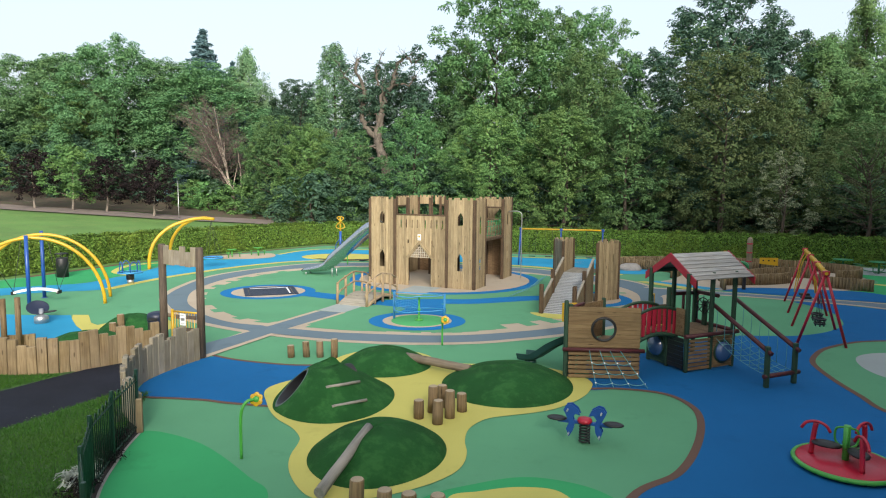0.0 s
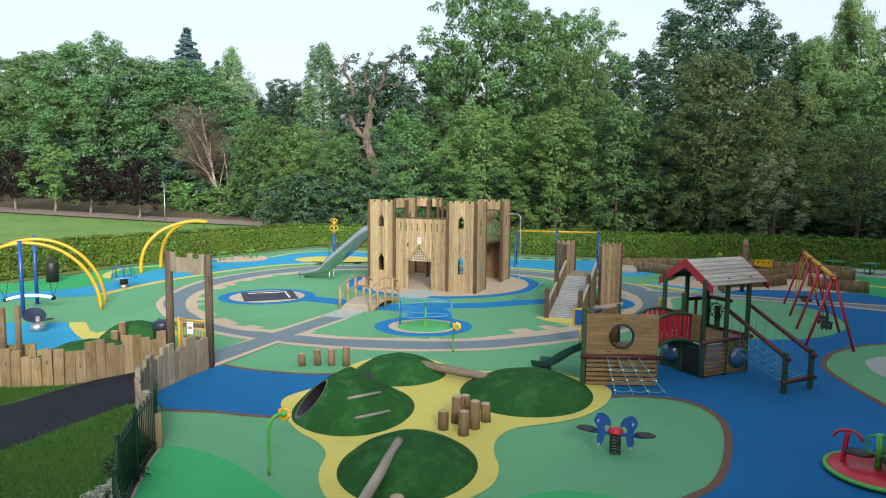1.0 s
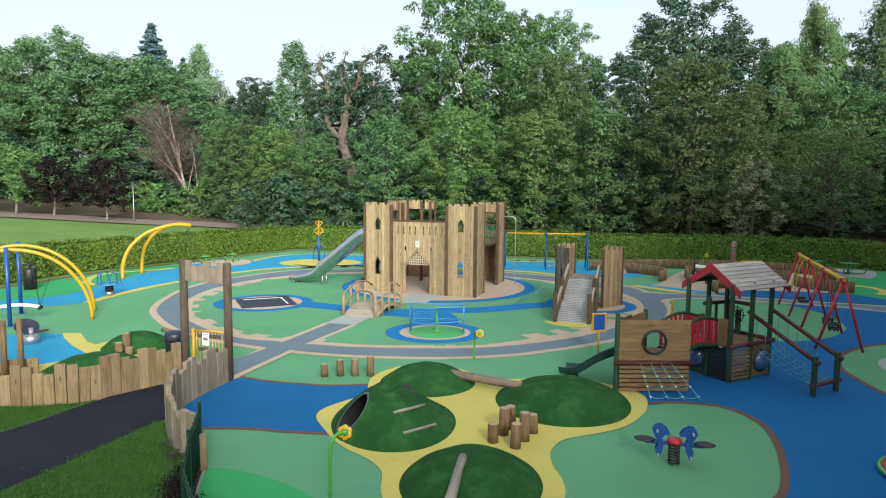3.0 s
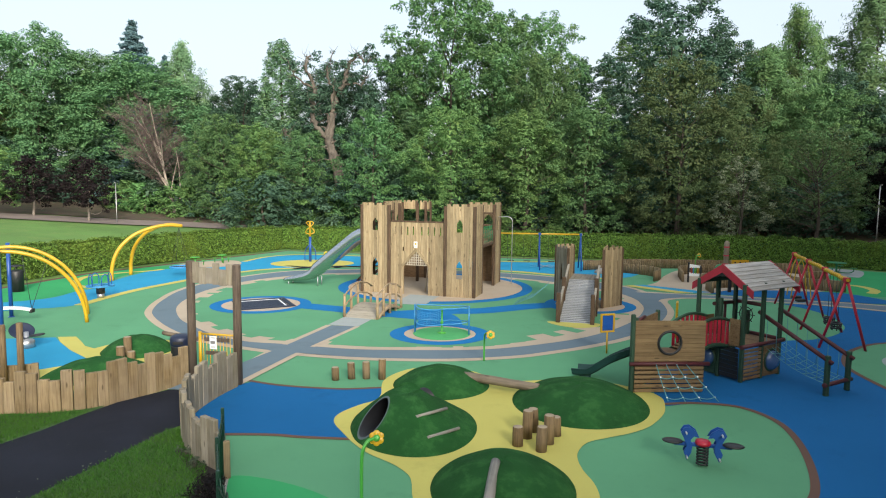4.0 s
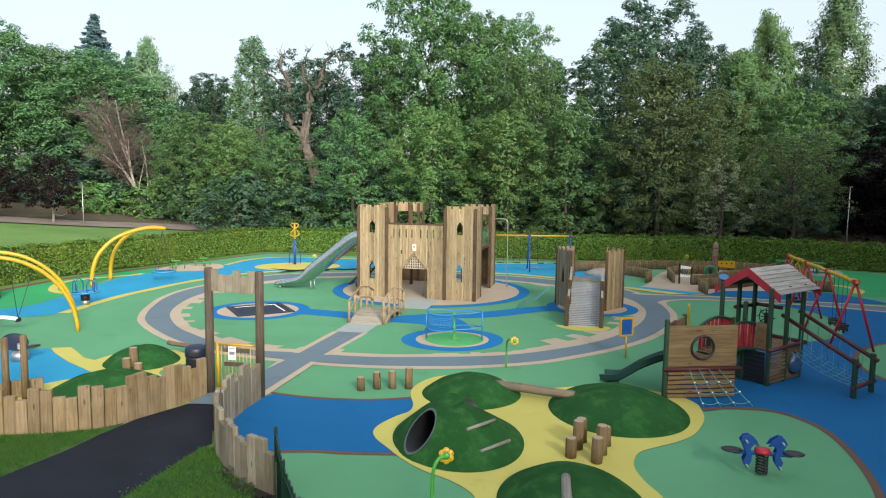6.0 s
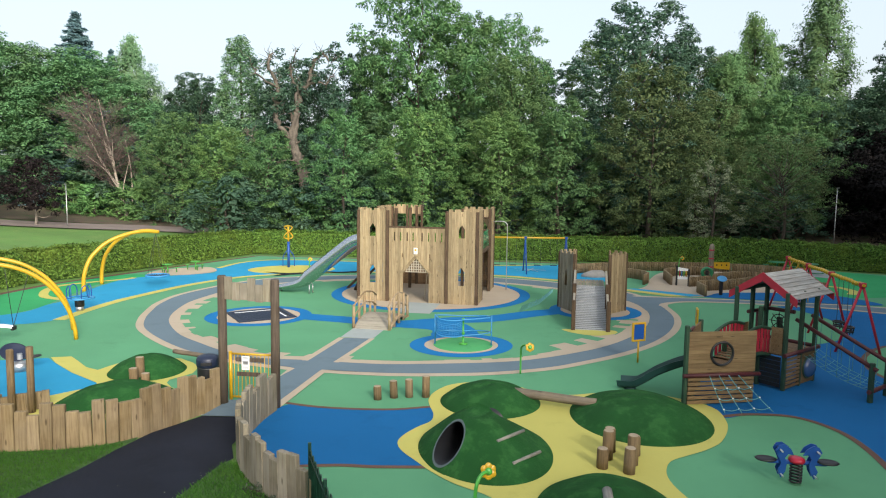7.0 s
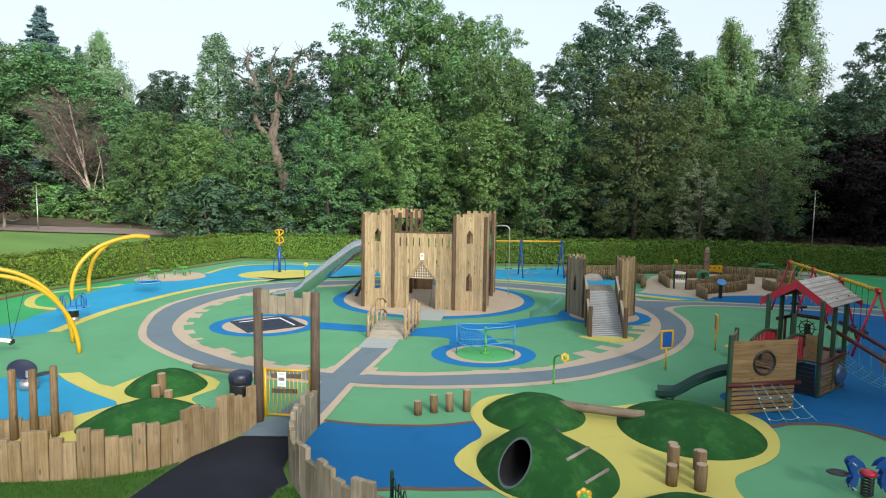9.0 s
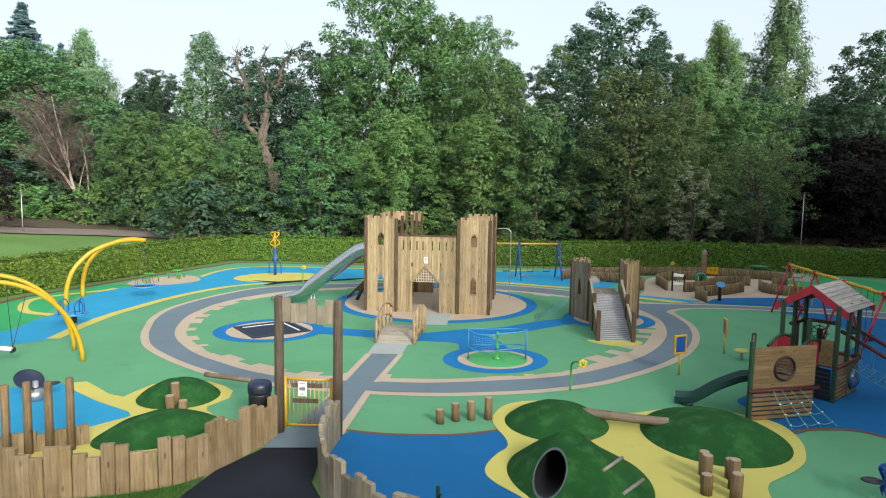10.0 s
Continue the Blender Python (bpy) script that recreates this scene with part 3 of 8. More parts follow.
line([(17.0, 21.0), (15.2, 20.88), (14.0, 20.6), (12.6, 19.75), (11.8, 18.92), (11.25, 18.1), (11.0, 17.3), (10.8, 16.1), (10.7, 14.9), (10.62, 13.8), (11.2, 12.0)], 0.16, 4.0, "brown", "brown line round the green island")
sheet([(12.7, 18.4), (13.3, 19.0), (14.2, 19.22), (15.5, 18.8), (15.9, 17.2), (14.5, 15.8), (12.9, 15.9), (12.4, 16.5), (12.35, 17.4)], 4.0, "pale", "pale grey rubber patch")
sheet([(10.2, 32.0), (12.45, 31.35), (14.5, 30.62), (16.7, 29.62), (18.2, 28.95), (20.6, 27.8), (29.0, 22.4), (46.0, 12.5), (45.0, 10.0), (28.0, 18.8), (19.8, 26.0), (18.0, 27.55), (15.6, 28.8), (13.9, 29.55), (12.4, 29.93), (11.5, 29.85), (10.85, 29.5), (10.35, 28.9)], 4.2, "tan", "tan edges of the road")
sheet([(9.4, 30.0), (9.6, 32.4), (10.5, 31.75), (12.45, 31.1), (14.5, 30.37), (16.7, 29.37), (18.2, 28.7), (20.5, 27.55), (29.0, 22.1), (46.0, 12.2), (45.0, 10.4), (28.0, 19.1), (19.9, 26.3), (18.1, 27.83), (15.7, 29.08), (13.95, 29.82), (12.4, 30.2), (11.35, 30.1), (10.6, 29.75), (9.9, 29.0)], 5.4, "grey", "grey rubber road past the maze")
sheet([(11.2, 33.5), (12.8, 35.2), (14.6, 38.0), (16.9, 40.5), (20.0, 40.8), (22.6, 39.6), (24.2, 37.0), (22.6, 33.4), (20.1, 31.6), (17.75, 30.9), (13.7, 31.4), (12.0, 32.2)], 4.4, "tan", "tan ground of the maze")
sheet([(23.9, 40.3), (25.2, 41.8), (26.5, 42.2), (27.8, 41.0), (28.9, 39.6), (26.6, 36.8), (25.9, 37.2), (24.5, 38.5)], 5.2, "pale", "pale grey ground under the picnic tables")
sheet([(14.1, 31.15), (14.6, 31.75), (15.5, 32.3), (17.0, 32.3), (19.0, 31.9), (21.2, 31.0), (21.6, 28.0), (18.8, 28.85), (16.9, 29.75)], 4.8, "deep_blue", "deep blue rubber patch by the maze")
sheet([(11.0, 34.2), (11.6, 34.3), (14.2, 31.7), (13.2, 31.5)], 5.6, "sky_blue", "light blue stripe", False)
sheet([(10.4, 34.0), (11.0, 34.2), (13.2, 31.5), (12.2, 31.6)], 5.8, "yellow", "pale yellow stripe", False)
sheet([(23.5, 40.8), (27.6, 40.6), (31.0, 36.5), (27.0, 31.0), (22.0, 30.0), (21.0, 32.0), (24.0, 35.0), (24.2, 38.0)], 2.0, "bright_green", "bright green rubber by the picnic tables")
line([(22.6, 31.0), (23.6, 32.0), (23.8, 33.4), (22.8, 34.4)], 0.5, 3.0, "yellow", "pale yellow arc")

# entrance blue, mound island, front greens
sheet([(-6.9, 17.45), (-7.3, 16.2), (-7.4, 15.2), (-7.15, 14.1), (-5.5, 13.95), (-4.7, 13.75), (-3.6, 13.55), (-2.0, 14.0), (-2.0, 16.6), (-3.0, 17.0), (-3.95, 16.95), (-4.95, 17.15), (-5.8, 17.43), (-6.5, 17.8)], 2.0, "deep_blue", "blue poured rubber inside the palisade", False)
line([(-7.1, 14.05), (-5.5, 13.92), (-4.7, 13.72), (-3.6, 13.52)], 0.13, 3.0, "brown", "brown line along the blue ground")
line([(-6.65, 17.9), (-5.85, 17.47), (-4.95, 17.17), (-3.95, 16.97), (-2.95, 17.02)], 0.13, 3.0, "brown", "brown line along the blue ground")
sheet([(-4.08, 14.85), (-3.9, 15.25), (-3.5, 15.7), (-3.15, 16.0), (-3.0, 16.45), (-2.98, 17.1), (-2.92, 17.6), (-2.7, 18.1), (-2.3, 18.58), (-1.9, 18.8), (-1.35, 18.86), (-0.7, 18.65), (-0.25, 18.27), (0.03, 17.85), (0.4, 17.55), (0.95, 17.34), (1.6, 17.38), (2.4, 17.42), (3.3, 17.0), (4.0, 16.3),
       (4.22, 15.75), (4.1, 15.2), (3.75, 14.5), (3.1, 13.77), (2.5, 13.4), (1.9, 13.18), (1.4, 12.98), (1.08, 12.62), (0.9, 12.2), (0.84, 11.65), (0.87, 11.14), (0.81, 10.64), (0.64, 10.23), (0.3, 9.84), (-0.06, 9.57), (-0.41, 9.36), (-0.8, 9.2), (-1.3, 9.08), (-1.71, 9.21), (-1.98, 9.49),
       (-2.24, 9.95), (-2.4, 10.39), (-2.48, 10.87), (-2.47, 11.4), (-2.53, 11.75), (-2.8, 12.22), (-3.25, 12.72), (-3.57, 13.25), (-3.85, 13.9), (-4.05, 14.42)], 4.0, "yellow", "pale yellow rubber island round the grass mounds")
sheet([(-5.75, 11.95), (-4.4, 11.35), (-3.0, 9.95), (-2.4, 9.1), (-2.2, 6.5), (-4.0, 5.0), (-4.55, 7.5), (-5.2, 9.1), (-5.55, 10.35), (-5.72, 11.1)], 2.0, "bright_green", "bright green rubber by the railing")
sheet([(0.0, 9.1), (1.05, 9.84), (2.1, 10.1), (3.2, 9.5), (3.5, 8.0), (0.0, 7.5)], 2.0, "bright_green", "bright green rubber patch")
sheet([(0.5, 9.2), (1.07, 9.54), (1.85, 9.72), (2.5, 9.45), (2.8, 8.0), (0.6, 7.5)], 3.0, "yellow", "pale yellow rubber patch")

# entrance path and its kerb outside the gate
sheet([(-6.0, 12.0), (-6.8, 12.9), (-7.4, 13.9), (-7.55, 14.6), (-8.0, 14.4), (-8.8, 12.7), (-10.25, 9.5), (-13.0, 3.5), (-19.3, -9.0), (-3.0, -9.0), (-3.0, 2.0), (-4.1, 7.0), (-5.2, 9.1), (-5.72, 11.0)], 0.8, "verge", "lush grass bank outside the railing, coloured dark for shade", False, "verge")
sheet([(-9.7, 16.2), (-9.8, 15.3), (-10.85, 13.4), (-12.1, 11.0), (-15.0, 5.0), (-21.6, -9.0), (-30.0, -9.0), (-26.0, 5.0), (-24.0, 17.5), (-18.0, 17.2), (-13.3, 16.0), (-12.0, 15.75), (-10.8, 15.8)], 0.8, "verge", "lush grass strip below the palisade, coloured dark for shade", False, "verge")
sheet([(-8.55, 17.25), (-7.25, 16.9), (-7.62, 15.3), (-7.5, 14.6), (-7.74, 14.3), (-8.5, 12.5), (-9.05, 11.35), (-9.95, 9.4), (-12.2, 5.0), (-18.8, -8.9), (-21.8, -8.9), (-15.2, 5.0), (-12.3, 11.2), (-11.02, 13.57), (-10.41, 14.53), (-9.98, 15.45), (-9.5, 16.3)], 1.0, "asphalt", "dark asphalt path up to the gate", False, "path")
line([(-8.6, 17.3), (-7.3, 16.95)], 0.06, 3.0, "stone", "pale concrete edging strip", smooth=False)
sheet([(-5.8, 11.9), (-6.25, 12.5), (-6.95, 13.3), (-7.2, 13.2), (-6.6, 12.2), (-6.15, 11.2), (-5.9, 10.2), (-5.62, 9.2), (-5.0, 7.8), (-4.3, 7.0), (-4.2, 7.1), (-5.16, 9.1), (-5.53, 10.35), (-5.72, 11.1)], 1.4, "soil", "dark soil bed outside the railing", False, "planting_bed")
line([(-5.86, 11.95), (-5.74, 11.1), (-5.57, 10.35), (-5.42, 9.75), (-5.2, 9.1), (-4.75, 8.1), (-4.2, 7.0)], 0.05, 3.0, "stone", "pale concrete edging under the railing")


# dark creature printed in the rubber beyond the slide, and a pale web under the far swing
sheet([(-9.3, 43.42), (-8.2, 42.68), (-7.6, 42.45), (-6.9, 42.62), (-6.2, 42.8), (-5.2, 42.95), (-4.4, 42.65), (-3.4, 43.0), (-2.5, 43.05), (-2.3, 42.8), (-3.3, 42.5), (-4.5, 42.35),
       (-5.3, 42.55), (-5.6, 41.9), (-5.9, 42.0), (-5.9, 42.4), (-6.8, 42.15), (-7.4, 41.9), (-8.3, 41.35), (-8.5, 41.5), (-7.9, 42.1), (-8.4, 42.5)], 12.0, "asphalt", "dark creature shape inlaid in the rubber", False)
for k in range(4):
    a = math.pi * k / 4 + 0.2
    line([(8.2 - 1.1 * math.cos(a), 42.5 - 1.1 * math.sin(a)), (8.2 + 1.1 * math.cos(a), 42.5 + 1.1 * math.sin(a))], 0.07, 12.0 + 0.6 * k, "pale", "pale star line inlaid in the rubber", smooth=False)


# ---- foliage ----
def leaf_cloud(name, pos, nrm, size, rnd, long=1.5, loose=0.3):
    """A mesh of many small pointed leaves at the given places, facing roughly along the given directions."""
    n = len(pos)
    nrm = nrm + rnd.normal(0, loose, (n, 3))
    nrm /= np.linalg.norm(nrm, axis=1)[:, None] + 1e-9
    a = np.cross(nrm, rnd.normal(0, 1, (n, 3)))
    a /= np.linalg.norm(a, axis=1)[:, None] + 1e-9
    b = np.cross(nrm, a)
    s = (size * rnd.uniform(0.6, 1.35, n))[:, None]
    roll = rnd.uniform(0.3, 0.7, n)[:, None]
    verts = np.stack((pos - a * s * 0.55 * long, pos + b * s * 0.5 + a * s * (roll - 0.5) - nrm * s * 0.15, pos + a * s * 0.55 * long - b * s * 0.25), 1).reshape(-1, 3)
    me = bpy.data.meshes.new(name)
    me.vertices.add(3 * n)
    me.vertices.foreach_set("co", verts.astype(np.float32).ravel())
    me.loops.add(3 * n)
    me.loops.foreach_set("vertex_index", np.arange(3 * n, dtype=np.int32))
    me.polygons.add(n)
    me.polygons.foreach_set("loop_start", np.arange(0, 3 * n, 3, dtype=np.int32))
    me.update(calc_edges=True)
    return me


def clumps(centres, radii, per, rnd, flat=0.75, fill=0.45):
    """Leaf places on the outer part of many clumps."""
    pos, nrm = [], []
    for c, r in zip(centres, radii):
        k = max(6, int(per * r * r))
        d = rnd.normal(0, 1, (k, 3))
        d /= np.linalg.norm(d, axis=1)[:, None]
        d[:, 2] = np.abs(d[:, 2]) * np.where(rnd.random(k) < 0.74, 1, -1)
        rad = r * (fill + (1 - fill) * rnd.random(k) ** 0.6)
        pos.append(c + d * rad[:, None] * np.array((1, 1, flat)))
        nrm.append(d + np.array((0, 0, 0.55)))
    return np.concatenate(pos), np.concatenate(nrm)


def lobes(centres, radii, axis_lean, per, leaf_size, rnd, flat=0.62, subs=5, core=True, heart=()):
    """Layered crown: each lobe is a heap of flattened sprays, open below, round a coarse inner mass of leaves."""
    cs, rs, core_c, core_r = [], [], [], []
    for c, r in zip(centres, radii):
        out = np.array((c[0], c[1], 0.0))
        out /= np.linalg.norm(out) + 0.6
        core_c.append(c - out * r * 0.25)
        core_r.append(r * 0.62)
        for _ in range(subs):
            d = rnd.normal(0, 1, 3) + out * 1.1 + np.array((0, 0, axis_lean))
            d /= np.linalg.norm(d)
            cs.append(c + d * r * rnd.uniform(0.45, 0.85) * np.array((1, 1, 0.85)))
            rs.append(r * rnd.uniform(0.34, 0.56))
    pos, nrm, size = [], [], []
    for c, r in zip(cs, rs):
        k = max(8, int(per * r * r))
        d = rnd.normal(0, 1, (k, 3))
        d /= np.linalg.norm(d, axis=1)[:, None]
        d[:, 2] = np.abs(d[:, 2]) * np.where(rnd.random(k) < 0.8, 1, -0.6)
        rad = r * (0.72 + 0.36 * rnd.random(k))
        pos.append(c + d * rad[:, None] * np.array((1, 1, flat)))
        nrm.append(d * 0.9 + np.array((0, 0, 0.8)))
        size.append(np.full(k, leaf_size))
    if core:
        q, m = clumps(core_c, core_r, 46, rnd, 0.8, 0.4)
        pos.append(q)
        nrm.append(m)
        size.append(np.full(len(q), max(0.24, leaf_size * 1.45)))
    if heart:
        q, m = clumps([np.array((0.0, 0.0, z)) for z, r in heart], [r * 0.72 for z, r in heart], 42, rnd, 0.8, 0.5)
        pos.append(q)
        nrm.append(m)
        size.append(np.full(len(q), 0.36))
    return np.concatenate(pos), np.concatenate(nrm), np.concatenate(size)


def branchy(bm, base, top, r0, r1, bend, rnd, seg=7):
    pts, rs = [], []
    base, top = Vector(base), Vector(top)
    off = Vector(rnd.uniform(-1, 1, 3)) * bend
    for i in range(6):
        t = i / 5
        pts.append(base.lerp(top, t) + off * math.sin(t * math.pi) + Vector(rnd.uniform(-1, 1, 3)) * bend * 0.18 * (0 < i < 5))
        rs.append(r0 + (r1 - r0) * t)
    tube(bm, pts, rs, seg)
    return pts


def make_tree(kind, h, spread, seed, leaf_mat, per=95.0, leaf_size=0.30, bark="bark", low=0.18, n=58, tiers=0.17, lobe=1.0, even=0.0):
    """One tree under an Empty at the origin: trunk (with limbs) and crown."""
    rnd = np.random.default_rng(seed)
    root = new("tree")
    root.empty_display_size = 0.5
    bm = B()
    cs, rs = [], []
    size = leaf_size
    if kind in ("broad", "open"):
        branchy(bm, (0, 0, -0.3), (0.2, 0, h * 0.66), h * 0.013 + 0.06, 0.03, 0.35, rnd, 9)
        mid = 0.40 + 0.25 * low
        for i in range(n):
            t = low + (1 - low) * ((i + rnd.random()) / n) ** 0.92
            prof = math.sqrt(max(0.03, 1 - ((t - mid) / (1.02 - mid)) ** 2)) if t > mid else 0.70 + 0.30 * (t - low) / max(0.05, mid - low)
            R = spread * prof * (0.60 + 0.30 * rnd.random() ** 0.5 * (1 - even) + 0.24 * even) * (1 + 0.14 * (1 - even) * math.sin(5.1 * t + 2.0 * (i % 5)))
            a = i * 2.39996 + rnd.uniform(-0.5, 0.5)
            # boughs lie in uneven tiers with shaded gaps between
            tier = h * 0.13
            ph = h * t / tier + 0.9 * math.sin(a + seed) + 0.5 * math.sin(2.0 * a + 1.7 * seed)
            wave = math.cos(2 * math.pi * ph)
            R *= 1.0 + (tiers * wave if t < 0.93 else 0.0)
            cs.append(np.array((R * math.cos(a), R * math.sin(a), h * t * 0.955 - 0.3 - 0.13 * tier * math.sin(2 * math.pi * ph))))
            rs.append(lobe * spread * rnd.uniform(0.15, 0.27) * (1.06 - 0.10 * t) * math.sqrt(84 / max(n, 60)))
        for i in range(0, n, 7 if kind == "broad" else 2):
            c = cs[i]
            branchy(bm, (0.1, 0, max(0.9, c[2] * 0.74)), c, 0.016 + 0.0022 * h, 0.012, 0.3, rnd, 5)
        pos, nrm, size = lobes(cs, rs, 0.5, per, leaf_size, rnd, 0.6, 6, kind == "broad", [(h * t, spread * 0.62 * math.sqrt(max(0.05, 1 - ((t - mid) / (1 - mid)) ** 2)) if t > mid else spread * 0.55) for t in (low + 0.08, 0.3, 0.42, 0.54, 0.66, 0.75, 0.82, 0.87)] if kind == "broad" else ())
    elif kind == "spruce":
        branchy(bm, (0, 0, -0.3), (0, 0, h), 0.22, 0.03, 0.1, rnd, 8)
        pos, nrm = [], []
        rounds = int(h * 2.1)
        for i in range(rounds):
            for j in range(n):
                t = 0.06 + 0.94 * (i + rnd.random()) / rounds
                R = spread * (1 - t) ** 0.95 + 0.06
                a = rnd.uniform(0, 2 * math.pi)
                L = R * rnd.uniform(0.5, 1.15)
                k = int(30 + per * L)
                u = rnd.random(k) ** 0.65
                side = rnd.normal(0, 0.10, k) * (1 + L * 0.45 * (1.15 - u))
                dip = -u * L * 0.42 + 0.16 * L * u ** 3 - np.abs(rnd.normal(0, 0.08 + 0.06 * L, k))
                pos.append(np.stack((np.cos(a) * u * L - np.sin(a) * side, np.sin(a) * u * L + np.cos(a) * side, h * t + dip), 1))
                nrm.append(np.tile((0.9 * math.cos(a), 0.9 * math.sin(a), 0.5), (k, 1)) + rnd.normal(0, 0.4, (k, 3)))
                if j < 2:
                    tube(bm, [(0, 0, h * t), (math.cos(a) * L * 0.5, math.sin(a) * L * 0.5, h * t - L * 0.2), (math.cos(a) * L * 0.9, math.sin(a) * L * 0.9, h * t - L * 0.28)], [0.035, 0.02, 0.01], 4)
        pos, nrm = np.concatenate(pos), np.concatenate(nrm)
    elif kind == "column":
        branchy(bm, (0, 0, -0.3), (0, 0, h * 0.9), 0.3, 0.05, 0.1, rnd, 8)
        for i in range(n):
            t = 0.04 + 0.96 * (i + rnd.random()) / n
            R = spread * min(1.0, (1.04 - t) ** 0.62 * 1.15) * (0.75 + 0.25 * min(1, t * 5)) * rnd.uniform(0.5, 0.85)
            a = i * 2.39996
            cs.append(np.array((R * math.cos(a), R * math.sin(a), h * t - 0.6)))
            rs.append(spread * rnd.uniform(0.24, 0.36) * (1.1 - 0.55 * t))
        pos, nrm, size = lobes(cs, rs, 0.9, per, leaf_size, rnd, 1.15, 5, True, [(h * t, spread * 0.6 * min(1.0, (1.04 - t) ** 0.62 * 1.15)) for t in (0.06, 0.15, 0.24, 0.33, 0.42, 0.51, 0.6, 0.69, 0.78, 0.87)])
    elif kind == "weeping":
        branchy(bm, (0, 0, -0.3), (0.3, 0, h * 0.92), 0.16, 0.03, 0.4, rnd, 8)
        pos, nrm = [], []
        for i in range(n * 2):
            t = low + (0.97 - low) * rnd.random()
            R = spread * math.sin(math.pi * min(1.0, 0.12 + 0.88 * t ** 1.25)) ** 0.75 * rnd.uniform(0.35, 1.0)
            a = rnd.uniform(0, 2 * math.pi)
            c = np.array((R * math.cos(a), R * math.sin(a), h * t))
            k = int(per)
            drop = rnd.random(k)
            pos.append(c + np.stack((rnd.normal(0, 0.30, k), rnd.normal(0, 0.30, k), -drop * h * 0.09 + rnd.normal(0, 0.15, k)), 1))
            nrm.append(np.tile((math.cos(a), math.sin(a), 0.5), (k, 1)))
            if i % 5 == 0:
                branchy(bm, (0.1, 0, h * t * 0.8), c, 0.03, 0.01, 0.3, rnd, 4)
        pos, nrm = np.concatenate(pos), np.concatenate(nrm)
    trunk = part("trunk", bm, bark, root)
    crown = new("crown", leaf_cloud("crown", pos, nrm, size, rnd, 2.0 if kind in ("spruce", "weeping") else 1.15))
    crown.data.materials.append(M[leaf_mat])
    crown.parent = root
    return root


def bare_tree(h, seed, bark, twigs, spread, leaning=0.0):
    """A dead tree: forked pale stems and a dense oval fan of bare twigs."""
    rnd = np.random.default_rng(seed)
    root = new("dead_tree")
    bm, bt = B(), B()
    stems = [branchy(bm, (0, 0, -0.3), (leaning, 0, h * 0.93), 0.20, 0.03, 0.35, rnd, 8),
             branchy(bm, (0.5, 0.2, -0.3), (leaning * 0.3 + 0.7, 0.4, h * 0.62), 0.13, 0.03, 0.3, rnd, 7),
             branchy(bm, (-0.3, 0, h * 0.18), (leaning * 1.6, -0.3, h * 0.72), 0.11, 0.02, 0.35, rnd, 6)]
    for i in range(9):
        p = stems[0][1].lerp(stems[0][3], i / 8)
        stems.append(branchy(bm, p, p + Vector((rnd.uniform(-3.4, 1.2), rnd.uniform(-1.6, 1.6), rnd.uniform(2.6, 4.6))), 0.08, 0.025, 0.3, rnd, 5))
    for i in range(130):
        t = 0.26 + 0.72 * rnd.random()
        stem = stems[i % len(stems)] if i % 3 else stems[0]
        k = min(4, int(t * 5))
        p = stem[k].lerp(stem[k + 1], t * 5 - k)
        a = rnd.uniform(0, 2 * math.pi)
        L = spread * (0.35 + 0.75 * math.sin(math.pi * min(1, t * 0.95)) ** 0.8) * rnd.uniform(0.5, 1.0)
        e = p + Vector((math.cos(a) * L - 0.2 * L, math.sin(a) * L, L * rnd.uniform(0.35, 0.95)))
        q = branchy(bt, p, e, 0.026, 0.008, 0.22, rnd, 3)
        for j in range(15):
            s = q[rnd.integers(1, 6)]
            d = (e - p).normalized() * rnd.uniform(0.3, 0.9) + Vector(rnd.normal(0, 0.42, 3)) + Vector((0, 0, 0.25))
            m = s + d * 0.5 + Vector(rnd.normal(0, 0.07, 3))
            tube(bt, [s, m, s + d], [0.012, 0.009, 0.004], 3, False)
            for g in range(2):
                w = m + Vector(rnd.normal(0, 0.3, 3)) + d * 0.35
                tube(bt, [m, w], [0.008, 0.003], 3, False)
    part("trunk", bm, bark, root)
    part("bare_crown", bt, twigs, root, "thin bare brown twigs")
    return root


def plant(root, x, y, label, scale=1.0, turn=0.0, category="tree", sink=0.0, group="", stretch=1.0):
    ob = copy_thing(root, pose(x, y, height(x, y) - sink, 0, 0, turn))
    ob.scale = (scale * stretch, scale * stretch, scale)
    tagged(ob, label, category, group)
    return ob


def drop_master(root):
    for o in (*root.children_recursive, root):
        bpy.data.objects.remove(o)


oak = make_tree("broad", 18, 6.6, 11, "leaf_oak", 180, 0.185, low=0.10, n=165, tiers=0.27)
# oak whose leaf colour is paled for haze
oak_c = make_tree("broad", 18, 6.6, 41, "leaf_hazed", 150, 0.19, low=0.06, n=150, tiers=0.05, lobe=1.25, even=0.7)
beech = make_tree("broad", 7.6, 6.2, 43, "leaf_maroon_shade", 110, 0.2, low=0.02, n=110)
oak_b = make_tree("broad", 18, 5.6, 12, "leaf_dark", 200, 0.185, low=0.08, n=130)
fresh = make_tree("broad", 13, 4.8, 13, "leaf_fresh", 260, 0.15, low=0.05, n=120, tiers=0.27)
fresh_b = make_tree("broad", 13, 4.2, 14, "leaf_oak", 260, 0.15, low=0.04, n=120, tiers=0.27)
russet = make_tree("broad", 17, 5.6, 15, "leaf_brown", 225, 0.15, low=0.06, n=130, tiers=0.27)
copper = make_tree("broad", 6.5, 2.6, 16, "leaf_plum", 260, 0.16, low=0.24, n=44, bark="bark_pale")
maple = make_tree("broad", 7.0, 2.8, 17, "leaf_fresh", 260, 0.17, low=0.22, n=44, bark="bark_pale")
